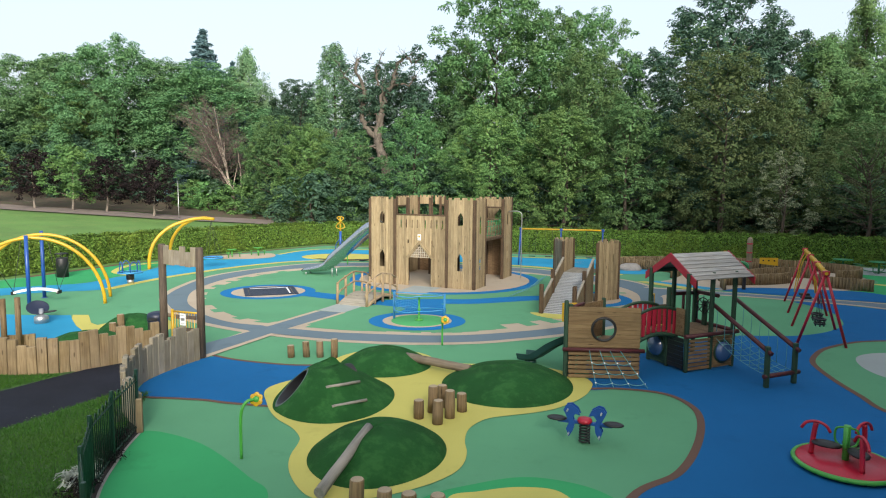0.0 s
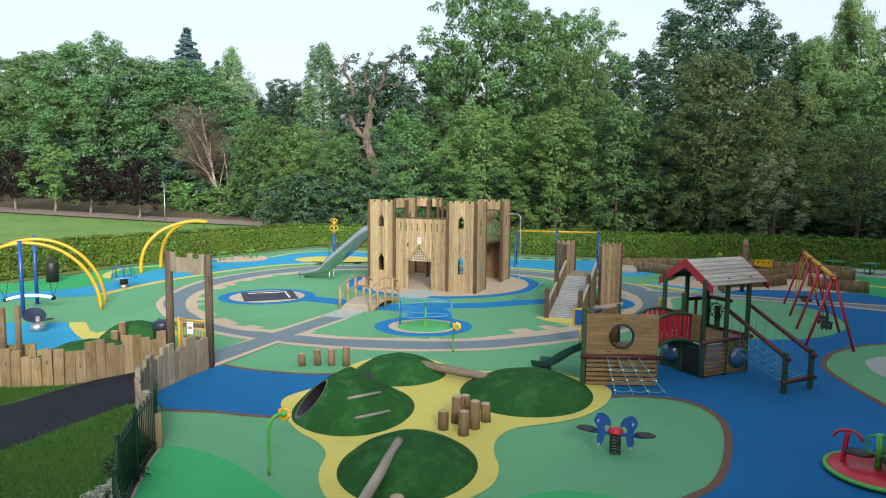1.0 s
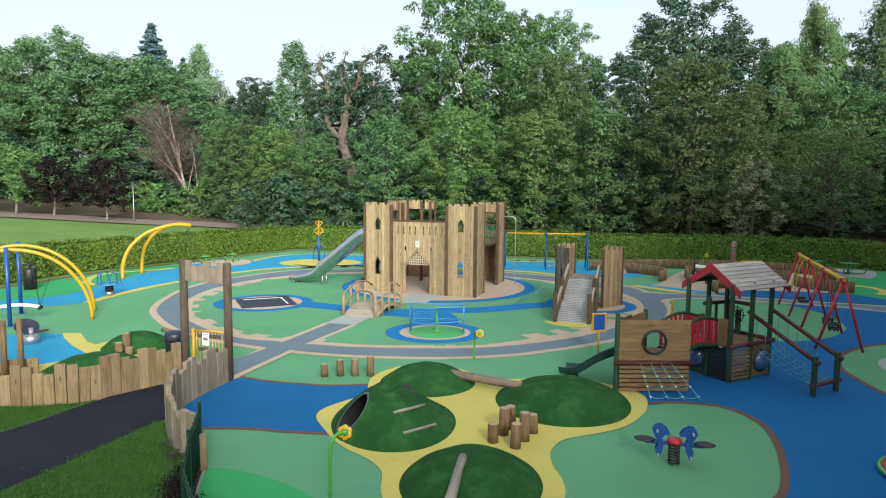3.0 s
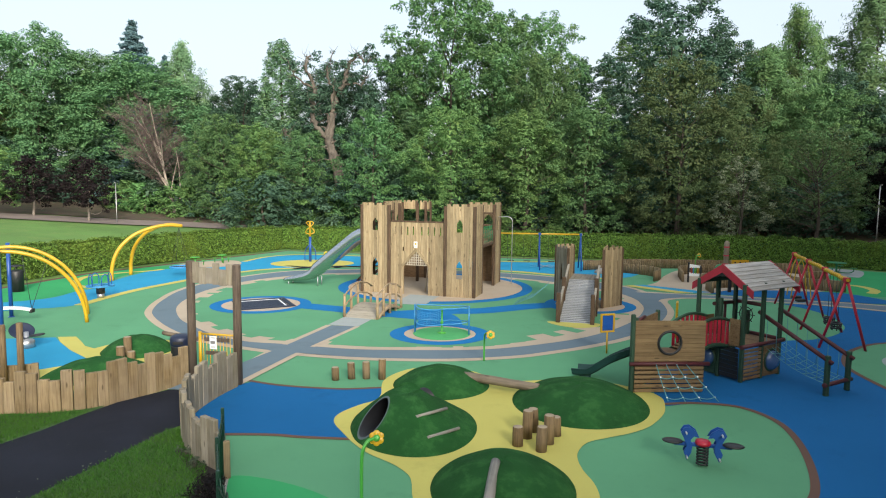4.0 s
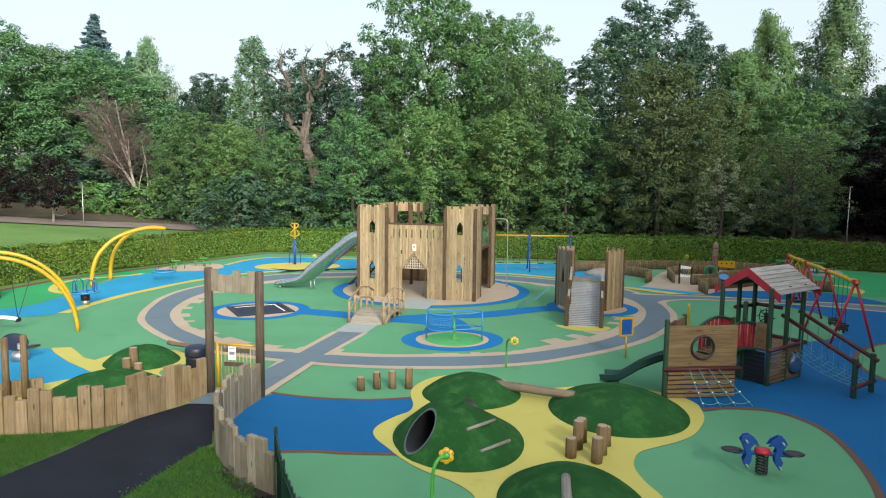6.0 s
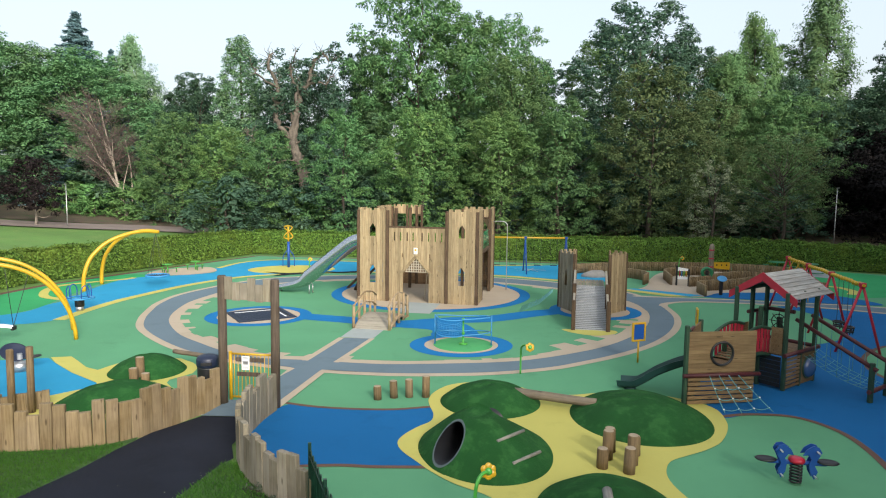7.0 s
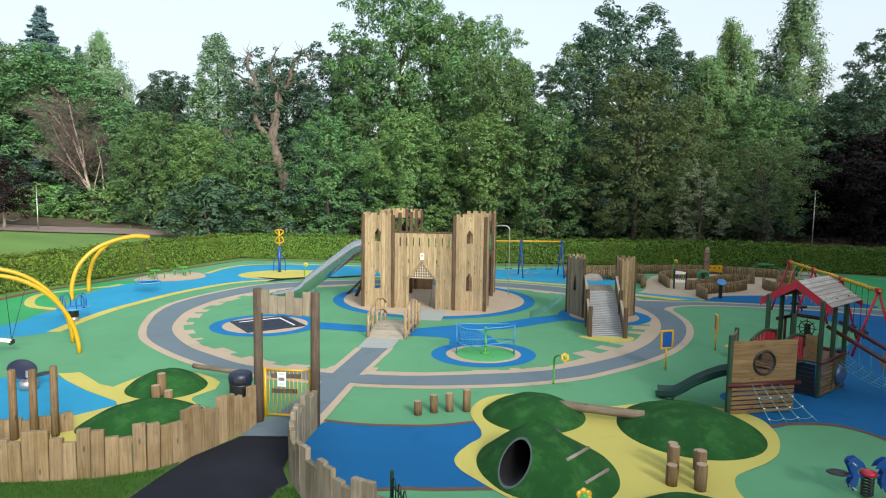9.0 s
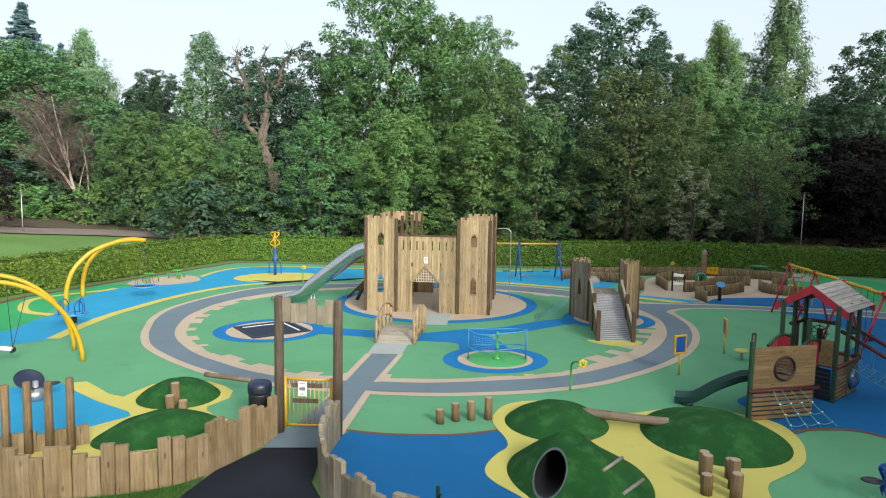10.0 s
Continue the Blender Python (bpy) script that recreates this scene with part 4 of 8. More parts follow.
round_dark = make_tree("broad", 16.5, 4.8, 18, "leaf_dark", 300, 0.15, low=0.10, n=200, tiers=0.0, lobe=1.2, even=1.0)
spruce = make_tree("spruce", 22, 7.0, 19, "leaf_spruce", 48, 0.18, n=11)
thin_spruce = make_tree("spruce", 24, 5.2, 20, "leaf_cypress", 40, 0.17, n=8)
cypress = make_tree("column", 19.5, 3.9, 21, "leaf_cypress", 240, 0.17, n=190)
poplar = make_tree("weeping", 24, 3.2, 22, "leaf_pale", 110, 0.17, n=75, low=0.30)
birch = make_tree("weeping", 20, 3.9, 23, "leaf_cypress", 130, 0.17, n=70, low=0.35)
droop = make_tree("weeping", 22, 3.9, 33, "leaf_oak", 130, 0.16, n=70, low=0.30)
silver = make_tree("open", 8.5, 2.1, 24, "leaf_silver", 320, 0.13, low=0.2, n=44)
airy = make_tree("open", 10, 4.4, 25, "leaf_brown", 100, 0.14, low=0.30, n=90)
dead = bare_tree(14.0, 26, "bark_dead", "twig", 3.4, -2.6)
# coarse-leaved tree, used only out of view as a light blocker
unseen_shade_tree = make_tree("broad", 18, 6.6, 29, "leaf_dark", 26, 0.7, low=0.12, n=60)
shrub = make_tree("broad", 3.0, 2.2, 27, "leaf_fresh", 330, 0.15, low=0.0, n=26)
dark_shrub = make_tree("broad", 4.5, 3.0, 28, "leaf_dark", 170, 0.17, low=0.0, n=34)

WOODS = [
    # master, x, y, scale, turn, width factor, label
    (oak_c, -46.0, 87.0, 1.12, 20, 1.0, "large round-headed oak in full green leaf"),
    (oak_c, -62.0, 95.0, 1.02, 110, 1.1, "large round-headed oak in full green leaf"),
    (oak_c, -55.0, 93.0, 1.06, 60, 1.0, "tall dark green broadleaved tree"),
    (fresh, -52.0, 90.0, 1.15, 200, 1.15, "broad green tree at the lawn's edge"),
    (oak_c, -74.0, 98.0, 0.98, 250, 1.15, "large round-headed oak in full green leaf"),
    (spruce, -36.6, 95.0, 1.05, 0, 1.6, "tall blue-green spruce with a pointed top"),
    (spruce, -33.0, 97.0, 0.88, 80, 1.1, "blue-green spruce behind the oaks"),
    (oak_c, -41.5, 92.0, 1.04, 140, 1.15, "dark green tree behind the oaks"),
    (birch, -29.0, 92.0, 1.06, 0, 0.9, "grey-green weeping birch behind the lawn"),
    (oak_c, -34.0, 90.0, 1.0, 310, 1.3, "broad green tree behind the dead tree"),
    (oak_b, -24.6, 87.0, 0.66, 30, 1.0, "dark green tree in the wood's edge"),
    (round_dark, -19.7, 83.0, 0.98, 0, 0.95, "dense dark green round-topped tree"),
    (cypress, -14.3, 78.5, 1.0, 0, 1.12, "tall pale green conical cypress"),
    (fresh_b, -20.0, 73.0, 0.88, 40, 0.95, "leafy green tree at the wood's edge"),
    (fresh, -15.5, 70.0, 0.84, 120, 0.95, "leafy green tree at the wood's edge"),
    (fresh_b, -23.0, 79.0, 0.8, 75, 0.9, "leafy green tree at the wood's edge"),
    (fresh_b, -10.4, 67.0, 0.80, 210, 1.0, "leafy green tree at the wood's edge"),
    (oak_b, -6.0, 82.0, 0.92, 15, 0.85, "dark green tree behind the old oak"),
    (oak_b, -11.0, 84.0, 0.80, 75, 0.9, "dark green tree behind the old oak"),
    (oak_b, -0.9, 84.0, 1.06, 200, 0.72, "tall narrow green tree above the wood"),
    (thin_spruce, 0.8, 76.0, 0.70, 0, 1.2, "slender green conifer in the wood"),
    (oak, 5.0, 72.5, 1.44, 90, 0.80, "very tall green tree above the wood"),
    (oak, 10.0, 74.0, 1.26, 160, 0.85, "tall dark green tree in the wood"),
    (oak, 17.0, 80.5, 1.32, 270, 0.72, "very tall green tree above the wood"),
    (oak_b, 22.5, 82.0, 1.02, 190, 0.95, "dark green tree behind the wood"),
    (oak_b, 25.4, 61.5, 1.22, 100, 1.0, "tall dark oak with a spreading top"),
    (russet, 22.6, 53.5, 0.97, 0, 0.95, "large brownish green tree behind the hedge"),
    (fresh, 10.4, 59.0, 0.92, 300, 1.0, "leafy layered bright green tree"),
    (fresh, 3.6, 61.0, 0.94, 20, 1.0, "leafy green tree behind the hedge"),
    (fresh_b, -3.4, 62.5, 0.95, 260, 1.0, "leafy green tree behind the hedge"),
    (fresh_b, 16.0, 57.5, 1.02, 150, 0.95, "leafy green tree behind the hedge"),
    (oak, 13.6, 65.0, 0.95, 45, 0.8, "green tree in the wood"),
    (droop, 34.0, 60.0, 0.86, 30, 1.15, "green tree with drooping sprays"),
    (droop, 41.0, 65.5, 1.02, 200, 0.85, "tall thin-topped tree above the wood"),
    (oak_b, 31.0, 63.0, 1.05, 200, 0.85, "dark green tree in the wood"),
    (russet, 29.0, 56.0, 0.82, 130, 0.9, "brownish green tree in the wood"),
    (poplar, 49.0, 65.0, 1.06, 0, 1.1, "tall slender poplar above the wood"),
    (oak_b, 44.0, 63.0, 0.92, 20, 0.9, "dark green tree in the wood"),
    (oak, 37.5, 56.0, 0.80, 320, 0.95, "green tree in the wood"),
    (silver, 24.5, 46.9, 0.96, 0, 1.0, "small silvery tree behind the hedge"),
    (airy, 30.3, 46.6, 1.0, 70, 0.95, "thin-leaved small tree behind the hedge"),
    (oak_b, 52.0, 58.0, 0.95, 220, 1.0, "dark green tree in the wood"),
    (spruce, 62.0, 55.0, 1.15, 0, 1.0, "tall dark spruce behind the wood"),
    (oak_b, 57.0, 60.0, 1.15, 10, 0.9, "dark green tree in the wood"),
    (fresh_b, 55.0, 50.0, 1.05, 95, 0.85, "pale green tree at the wood's edge"),
    (oak_b, 66.0, 48.0, 1.05, 140, 1.0, "dark green tree in the wood"),
    (beech, 46.5, 52.0, 1.0, 60, 1.0, "broad copper beech beyond the hedge, blackened for deep wood shade"),
    (beech, 51.0, 57.5, 1.25, 250, 1.0, "broad copper beech beyond the hedge, blackened for deep wood shade"),
    (beech, 56.0, 46.0, 1.05, 160, 1.0, "broad copper beech beyond the hedge, blackened for deep wood shade"),
    (oak_b, 62.0, 40.0, 1.0, 60, 1.0, "dark green tree in the wood"),
    (oak_b, -22.0, 92.0, 0.86, 330, 0.8, "dark green tree behind the wood"),
    (oak_b, -8.5, 80.0, 0.98, 260, 0.9, "dark green tree behind the old oak"),
    (oak, 1.5, 80.0, 1.12, 35, 0.7, "tall green tree above the wood"),
    (oak, 28.0, 74.0, 1.15, 15, 1.0, "green tree filling the wood"),
    (russet, 36.0, 66.0, 1.08, 50, 0.9, "brownish green tree in the wood"),
    (oak, 45.5, 70.0, 1.1, 75, 0.9, "green tree filling the wood"),
    (copper, -31.7, 67.4, 0.95, 0, 0.95, "small copper-leaved tree with a pale trunk"),
    (copper, -37.6, 69.0, 0.90, 90, 1.1, "small copper-leaved tree with a pale trunk"),
    (maple, -41.0, 68.4, 0.95, 0, 1.0, "small green tree with a pale trunk"),
    (copper, -44.8, 68.0, 0.95, 180, 1.0, "small copper-leaved tree with a pale trunk"),
    (maple, -52.0, 70.0, 1.0, 180, 1.0, "small green tree with a pale trunk"),
    (shrub, -30.5, 79.0, 1.1, 0, 1.1, "low leafy green bush"),
    (shrub, -25.0, 78.0, 1.3, 90, 1.2, "low leafy green bush"),
    (shrub, -33.5, 82.0, 1.1, 200, 1.1, "low leafy green bush"),
    (dark_shrub, -21.5, 76.0, 0.9, 0, 1.1, "low dark bush at the wood's edge"),
    (shrub, -7.0, 66.0, 1.4, 40, 1.2, "low leafy green bush"),
]
for master, x, y, sc, turn, wide, words in WOODS:
    plant(master, x, y, words, sc * (1.07 if sc * y > 60 else 1.0), turn, group="", stretch=wide)
tagged(copy_thing(dead, pose(-27.2, 80.5, height(-27.2, 80.5), 0, 0, 0)), "dead brown tree with bare dense twigs", "tree")

# unseen trees beside and behind the viewer, added only to block sun and sky
for master, x, y, sc, turn in ((unseen_shade_tree, 24.0, -6.0, 1.0, 0), (unseen_shade_tree, 27.0, 4.0, 1.3, 40), (unseen_shade_tree, 30.0, 13.0, 1.3, 80), (unseen_shade_tree, 38.0, 18.0, 0.9, 10), (unseen_shade_tree, 20.0, -16.0, 1.0, 120), (unseen_shade_tree, 36.0, -4.0, 1.1, 200), (unseen_shade_tree, 20.0, -12.0, 1.5, 240), (unseen_shade_tree, 27.5, -11.5, 1.6, 300),
                               (unseen_shade_tree, 34.0, -11.0, 1.7, 20), (unseen_shade_tree, 43.0, -9.0, 1.7, 90), (unseen_shade_tree, 30.0, -18.0, 1.1, 60), (unseen_shade_tree, 42.0, 6.0, 1.1, 100), (unseen_shade_tree, -5.5, -10.0, 0.66, 40), (unseen_shade_tree, 2.0, -10.5, 0.66, 140), (unseen_shade_tree, 9.5, -10.0, 0.7, 250), (unseen_shade_tree, 16.6, -13.0, 1.22, 30), (unseen_shade_tree, 41.0, 22.0, 1.2, 70), (unseen_shade_tree, 37.0, 14.0, 1.25, 150), (unseen_shade_tree, 47.0, 28.0, 1.2, 10)):
    plant(master, x, y, "unseen tree added to shade the playground", sc, turn, stretch=0.62 if sc > 1.4 else 1.0)

# understorey that closes the wood below the crowns
rng = random.Random(5)
for k in range(26):
    x = -66 + k * 5.4 + rng.uniform(-1.5, 1.5)
    y = 93 - 0.12 * abs(x) + rng.uniform(-2, 3) if x < -8 else (79 if x < 26 else 70 - (x - 26) * 0.35) + rng.uniform(-2, 3)
    plant(dark_shrub, x, y, "dark leafy undergrowth below the trees", rng.uniform(1.3, 2.1), rng.uniform(0, 360), "bush", stretch=1.25)
for k in range(12):
    x = -14 + k * 4.6 + rng.uniform(-1, 1)
    plant(dark_shrub, x, 66 - 0.10 * (x + 14) - max(0, x - 20) * 0.35, "dark leafy undergrowth below the trees", rng.uniform(1.0, 1.4), rng.uniform(0, 360), "bush", stretch=1.2)
for root in (beech, oak, oak_c, oak_b, fresh, fresh_b, russet, copper, maple, round_dark, spruce, thin_spruce, cypress, poplar, birch, droop, silver, airy, dead, unseen_shade_tree, shrub, dark_shrub):
    drop_master(root)


# far woods behind the first trees, as one uneven mass
def far_woods():
    rnd = np.random.default_rng(77)
    cs, rs = [], []
    for k in range(700):
        x = rnd.uniform(-120, 120) if k < 540 else rnd.uniform(15, 95)
        row = rnd.uniform(0, 1)
        y = (104 - 0.05 * abs(x) if x < 20 else max(104 - (x - 20) * 0.55, 40)) + row * 16
        z = height(x, y) + rnd.uniform(1.0, 13.0 + 2.5 * math.sin(x * 0.11) + 2.0 * row)
        cs.append(np.array((x, y, z)))
        rs.append(rnd.uniform(2.2, 3.8))
    pos, nrm = clumps(cs, rs, 15, rnd)
    ob = new("far_woods", leaf_cloud("far_woods", pos, nrm, 0.9, rnd))
    ob.data.materials.append(M["leaf_dark"])
    tagged(ob, "dense dark green woods closing the distance", "woods", kind="stuff")


far_woods()


# gnarled half-dead oak with thick twisted limbs and sparse leaf tufts
def old_oak():
    rnd = np.random.default_rng(31)
    gx, gy = -7.2, 73.2
    root = thing("tree", (gx, gy, height(gx, gy)), "gnarled half-dead old oak with bare twisted limbs", "tree")
    bm = B()
    trunk = curve([(0.3, 0, -0.3), (0.2, 0, 3.0), (-0.5, 0, 6.5), (-1.2, 0.2, 9.0), (-0.9, 0.2, 12.0)], 7)
    for k in range(3):
        twist = [p + Vector((0.20 * math.cos(i * 0.33 + 2.1 * k), 0.20 * math.sin(i * 0.33 + 2.1 * k), 0)) + Vector(rnd.normal(0, 0.05, 3)) for i, p in enumerate(trunk)]
        tube(bm, twist, [(0.50 - 0.24 * i / len(trunk)) * rnd.uniform(0.8, 1.15) for i in range(len(trunk))], 10)
    for i in range(8, len(trunk), 2):
        d = Vector((rnd.choice((-1, 1)) * rnd.uniform(0.5, 1.0), rnd.uniform(-0.5, 0.1), rnd.uniform(-0.1, 0.5)))
        tube(bm, [trunk[i], trunk[i] + d * 0.6, trunk[i] + d], [0.16, 0.10, 0.03], 6)
    limbs = [
        ([(-1.2, 0.2, 9.0), (-2.6, 0, 10.6), (-3.0, -0.2, 12.6), (-2.7, 0, 14.6), (-3.7, 0, 17.0), (-3.2, 0.2, 18.2)], 0.42),
        ([(-0.9, 0.2, 12.0), (-0.4, 0.3, 14.0), (0.4, 0, 15.4), (0.9, -0.2, 17.0), (1.9, 0, 18.4), (2.9, 0.1, 17.8), (3.8, 0, 18.2)], 0.36),
        ([(-0.9, 0.2, 12.0), (-0.8, 0.1, 14.5), (-1.4, 0.2, 16.4), (-0.8, 0, 18.4)], 0.26),
        ([(-2.7, 0, 14.6), (-4.6, 0.2, 15.8), (-5.6, 0, 17.6)], 0.16),
        ([(0.4, 0, 15.4), (2.2, 0.2, 15.2), (3.2, 0.1, 16.2)], 0.16),
        ([(-1.0, 0.1, 8.4), (-3.2, -0.3, 8.4), (-5.4, -0.2, 9.2), (-6.0, -0.1, 10.4)], 0.18),
        ([(-0.6, 0, 7.2), (-2.6, -0.6, 6.8), (-4.4, -0.6, 7.4)], 0.12),
    ]
    cs = []
    for pts, r in limbs:
        sm = curve(pts, 5)
        sm = [p + Vector(rnd.normal(0, 0.10, 3)) * (0 < i < len(sm) - 1) for i, p in enumerate(sm)]
        tube(bm, sm, [0.8 * r * (1 - 0.75 * i / (len(sm) - 1)) * rnd.uniform(0.85, 1.2) for i in range(len(sm))], 8)
        for q in sm[6:]:
            for j in range(3):
                e = q + Vector(np.clip(rnd.normal(0, 0.75, 3), -1.1, 1.1)) + Vector((0, 0, 0.2))
                tube(bm, [q, q.lerp(e, 0.5) + Vector(rnd.normal(0, 0.12, 3)), e], [0.045, 0.028, 0.008], 4)
                cs.append(np.array(e))
    part("trunk", bm, "bark_oak", root)
    keep = [c for c in cs if rnd.random() < 0.45]
    low = [np.array((rnd.uniform(-4.5, 4.5), rnd.uniform(0.5, 2.5), rnd.uniform(4, 15))) for _ in range(64)]
    pos, nrm = clumps(keep + low, [rnd.uniform(0.3, 0.7) for _ in keep] + [rnd.uniform(0.8, 1.4) for _ in low], 120, rnd)
    crown = new("crown", leaf_cloud("crown", pos, nrm, 0.22, rnd))
    crown.data.materials.append(M["leaf_dark"])
    crown.parent = root


old_oak()


# ---- clipped hedge: each straight run is one hedge ----
def hedge(ctrl, label, seed, top=1.72, wide=1.5, density=560):
    rnd = np.random.default_rng(seed)
    pts = [Vector((x, y, 0)) for x, y in ctrl]
    pos, nrm = [], []
    bm = B()
    for a, b in zip(pts, pts[1:]):
        d = b - a
        L = d.length
        d.normalize()
        s = Vector((-d.y, d.x, 0))
        base = np.array((a + s * wide / 2))
        D, S = np.array(d), np.array(s)
        for face, area in ((0, L * top), (1, L * wide), (2, L * top)):
            k = int(area * density * (0.35 if face == 2 else 1.0))
            u, v = rnd.random(k) * L, rnd.random(k)
            w = rnd.normal(0, 0.085, k) + 0.05 * np.sin(u * 2.1 + seed) + 0.05 * np.sin(u * 5.3)
            if face == 1:
                pos.append(base + D * u[:, None] + S * ((v - 0.5) * wide)[:, None] + np.array((0, 0, 1)) * (top + w)[:, None])
                nrm.append(np.tile((0, 0, 1.0), (k, 1)))
            else:
                sg = -1 if face == 0 else 1
                pos.append(base + D * u[:, None] + S * (sg * (wide / 2 + w))[:, None] + np.array((0, 0, 1)) * (0.05 + v * (top - 0.05))[:, None])
                nrm.append(np.tile(np.array(S) * sg + np.array((0, 0, 0.5)), (k, 1)))
        m = Matrix((( d.x, s.x, 0, a.x + s.x * wide / 2), (d.y, s.y, 0, a.y + s.y * wide / 2), (0, 0, 1, 0), (0, 0, 0, 1)))
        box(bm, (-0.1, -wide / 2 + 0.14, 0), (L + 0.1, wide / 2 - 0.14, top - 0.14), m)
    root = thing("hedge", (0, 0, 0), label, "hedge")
    # solid box in a darker green, coloured to stand for shade between the leaves
    part("inner_growth", bm, "leaf_dark", root, "solid dark fill standing for shade inside the hedge")
    ob = new("foliage", leaf_cloud("foliage", np.concatenate(pos), np.concatenate(nrm), 0.108, rnd))
    ob.data.materials.append(M["leaf_hedge"])
    ob.parent = root


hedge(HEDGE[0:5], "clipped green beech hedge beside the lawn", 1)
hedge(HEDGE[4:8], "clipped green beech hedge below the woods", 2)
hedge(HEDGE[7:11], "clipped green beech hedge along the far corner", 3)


# ---- boarded walls ----
def hole_top(h, x):
    x0, x1, z0, zs, za = h
    mid, half = (x0 + x1) / 2, (x1 - x0) / 2
    return zs + (za - zs) * max(0.0, 1 - abs(x - mid) / half)


def islands(bm):
    """Splits a bmesh into its separate pieces."""
    left, out = set(bm.verts), []
    while left:
        todo, group = [left.pop()], set()
        while todo:
            v = todo.pop()
            group.add(v)
            for e in v.link_edges:
                o = e.other_vert(v)
                if o in left:
                    left.discard(o)
                    todo.append(o)
        nb = B()
        copy = {v: nb.verts.new(v.co) for v in group}
        for f in bm.faces:
            if f.verts[0] in group:
                nb.faces.new([copy[v] for v in f.verts])
        out.append(nb)
    bm.free()
    return out


def boards(root, material, width, tall, m, holes=(), notches=(), plank=0.145, thick=0.035, gap=0.008, seed=0, label=""):
    """Upright boards side by side, each its own part, cut round openings (x0, x1, sill, shoulder, apex) and notched at the top (x0, x1, depth)."""
    rnd = random.Random(seed)
    made = {}
    n = max(1, round(width / plank))
    edges = [width * k / n for k in range(n + 1)]
    marks = sorted({round(v, 4) for v in edges + [x for h in holes for x in (h[0], h[1], (h[0] + h[1]) / 2)] + [x for c in notches for x in c[:2]]})
    marks = [v for v in marks if 0 <= v <= width]
    step = [rnd.uniform(-0.004, 0.004) for _ in range(n + 1)]
    for a, b in zip(marks, marks[1:]):
        if b - a < 0.012:
            continue
        mid = (a + b) / 2
        k = min(n - 1, int(mid / width * n))
        at = lambda v: any(abs(v - e) < 1e-3 for e in edges)
        xa, xb = a + (gap / 2 if at(a) else 0), b - (gap / 2 if at(b) else 0)
        top = tall - sum(c[2] for c in notches if c[0] <= mid <= c[1])
        spans, za, zb = [], 0.0, 0.0
        for h in sorted((h for h in holes if h[0] <= mid <= h[1]), key=lambda h: h[2]):
            if h[2] > 0.01:
                spans.append((za, zb, h[2], h[2]))
            za, zb = hole_top(h, a), hole_top(h, b)
        spans.append((za, zb, top, top))
        y0 = step[k]
        for l0, r0, l1, r1 in spans:
            c = [(xa, y0, l0), (xb, y0, r0), (xb, y0 + thick, r0), (xa, y0 + thick, l0), (xa, y0, l1), (xb, y0, r1), (xb, y0 + thick, r1), (xa, y0 + thick, l1)]
            bm = made.setdefault(k, B())
            v, f = hexa(bm, c)
            bmesh.ops.transform(bm, matrix=m, verts=v)
    for bm in made.values():
        bmesh.ops.remove_doubles(bm, verts=bm.verts, dist=0.0002)
        for piece_bm in islands(bm):
            part("board", piece_bm, material, root, label)


def post(bm, x, y, z0, z1, r, lean=0.0, seg=10):
    tube(bm, [(x, y, z0), (x + lean * 0.5, y, (z0 + z1) / 2), (x + lean, y, z1 - r * 0.25), (x + lean, y, z1)], [r, r * 0.97, r * 0.95, r * 0.8], seg)


def beam(bm, a, b, w, h, bevel=0.0):
    """A square bar from a to b."""
    a, b = Vector(a), Vector(b)
    d = b - a
    x = d.normalized()
    y = Vector((0, 0, 1)).cross(x)
    y = y.normalized() if y.length > 1e-4 else Vector((0, 1, 0))
    z = x.cross(y)
    m = Matrix(((x.x, y.x, z.x, a.x), (x.y, y.y, z.y, a.y), (x.z, y.z, z.z, a.z), (0, 0, 0, 1)))
    box(bm, (0, -w / 2, -h / 2), (d.length, w / 2, h / 2), m, bevel)


def along(u, v, turn, z=0.0):
    return pose(u, v, z, 0, 0, turn)


# ---- play castle ----
CASTLE = pose(-3.85, 32.65, 0, 0, 0, -22.8)
TOP = 4.52


def castle():
    root = thing("play_castle", CASTLE, "pale pine play castle with four corner towers and gate", "play castle")
    win_hi = lambda c, w=0.29: (c - w / 2, c + w / 2, 3.17, 3.58, 3.80)
    win_lo = lambda c, w=0.29: (c - w / 2, c + w / 2, 0.92, 1.56, 1.80)
    crown = lambda w: [(0.14 * w, 0.24 * w, 0.11), (0.46 * w, 0.56 * w, 0.11), (0.78 * w, 0.88 * w, 0.11)]

    def wall(u, v, turn, w, tall, holes, notches, seed, z=0.0, label="", material="castle"):
        boards(root, material, w, tall, along(u, v, turn, z), holes, notches, seed=seed, label=label)

    S = 1.45
    towers = {"fl": (0.0, 0.0), "fr": (4.36, 0.0), "bl": (0.0, 4.25), "br": (4.36, 4.25)}
    for key, (u, v) in towers.items():
        for du in (0, S):
            for dv in (0, S):
                bm = B()
                box(bm, (u + du - 0.075, v + dv - 0.075, 0), (u + du + 0.075, v + dv + 0.075, 4.42 + 0.06 * ((du + dv) > S)), bevel=0.018)
                part("corner_post", bm, "castle_dark", root, "dark brown square post")
    w = S - 0.17
    wall(0.085, -0.05, 0, w, TOP, [win_hi(w / 2), win_lo(w / 2)], crown(w), 1)
    wall(4.445, -0.05, 0, w, TOP, [win_hi(w / 2), win_lo(w / 2)], crown(w), 2)
    wall(4.36 + S + 0.05, 0.085, 90, w, TOP, [(w / 2 - 0.13, w / 2 + 0.13, 2.75, 3.45, 3.75), (w / 2 - 0.10, w / 2 + 0.10, 0.95, 1.4, 1.6)], crown(w), 3)
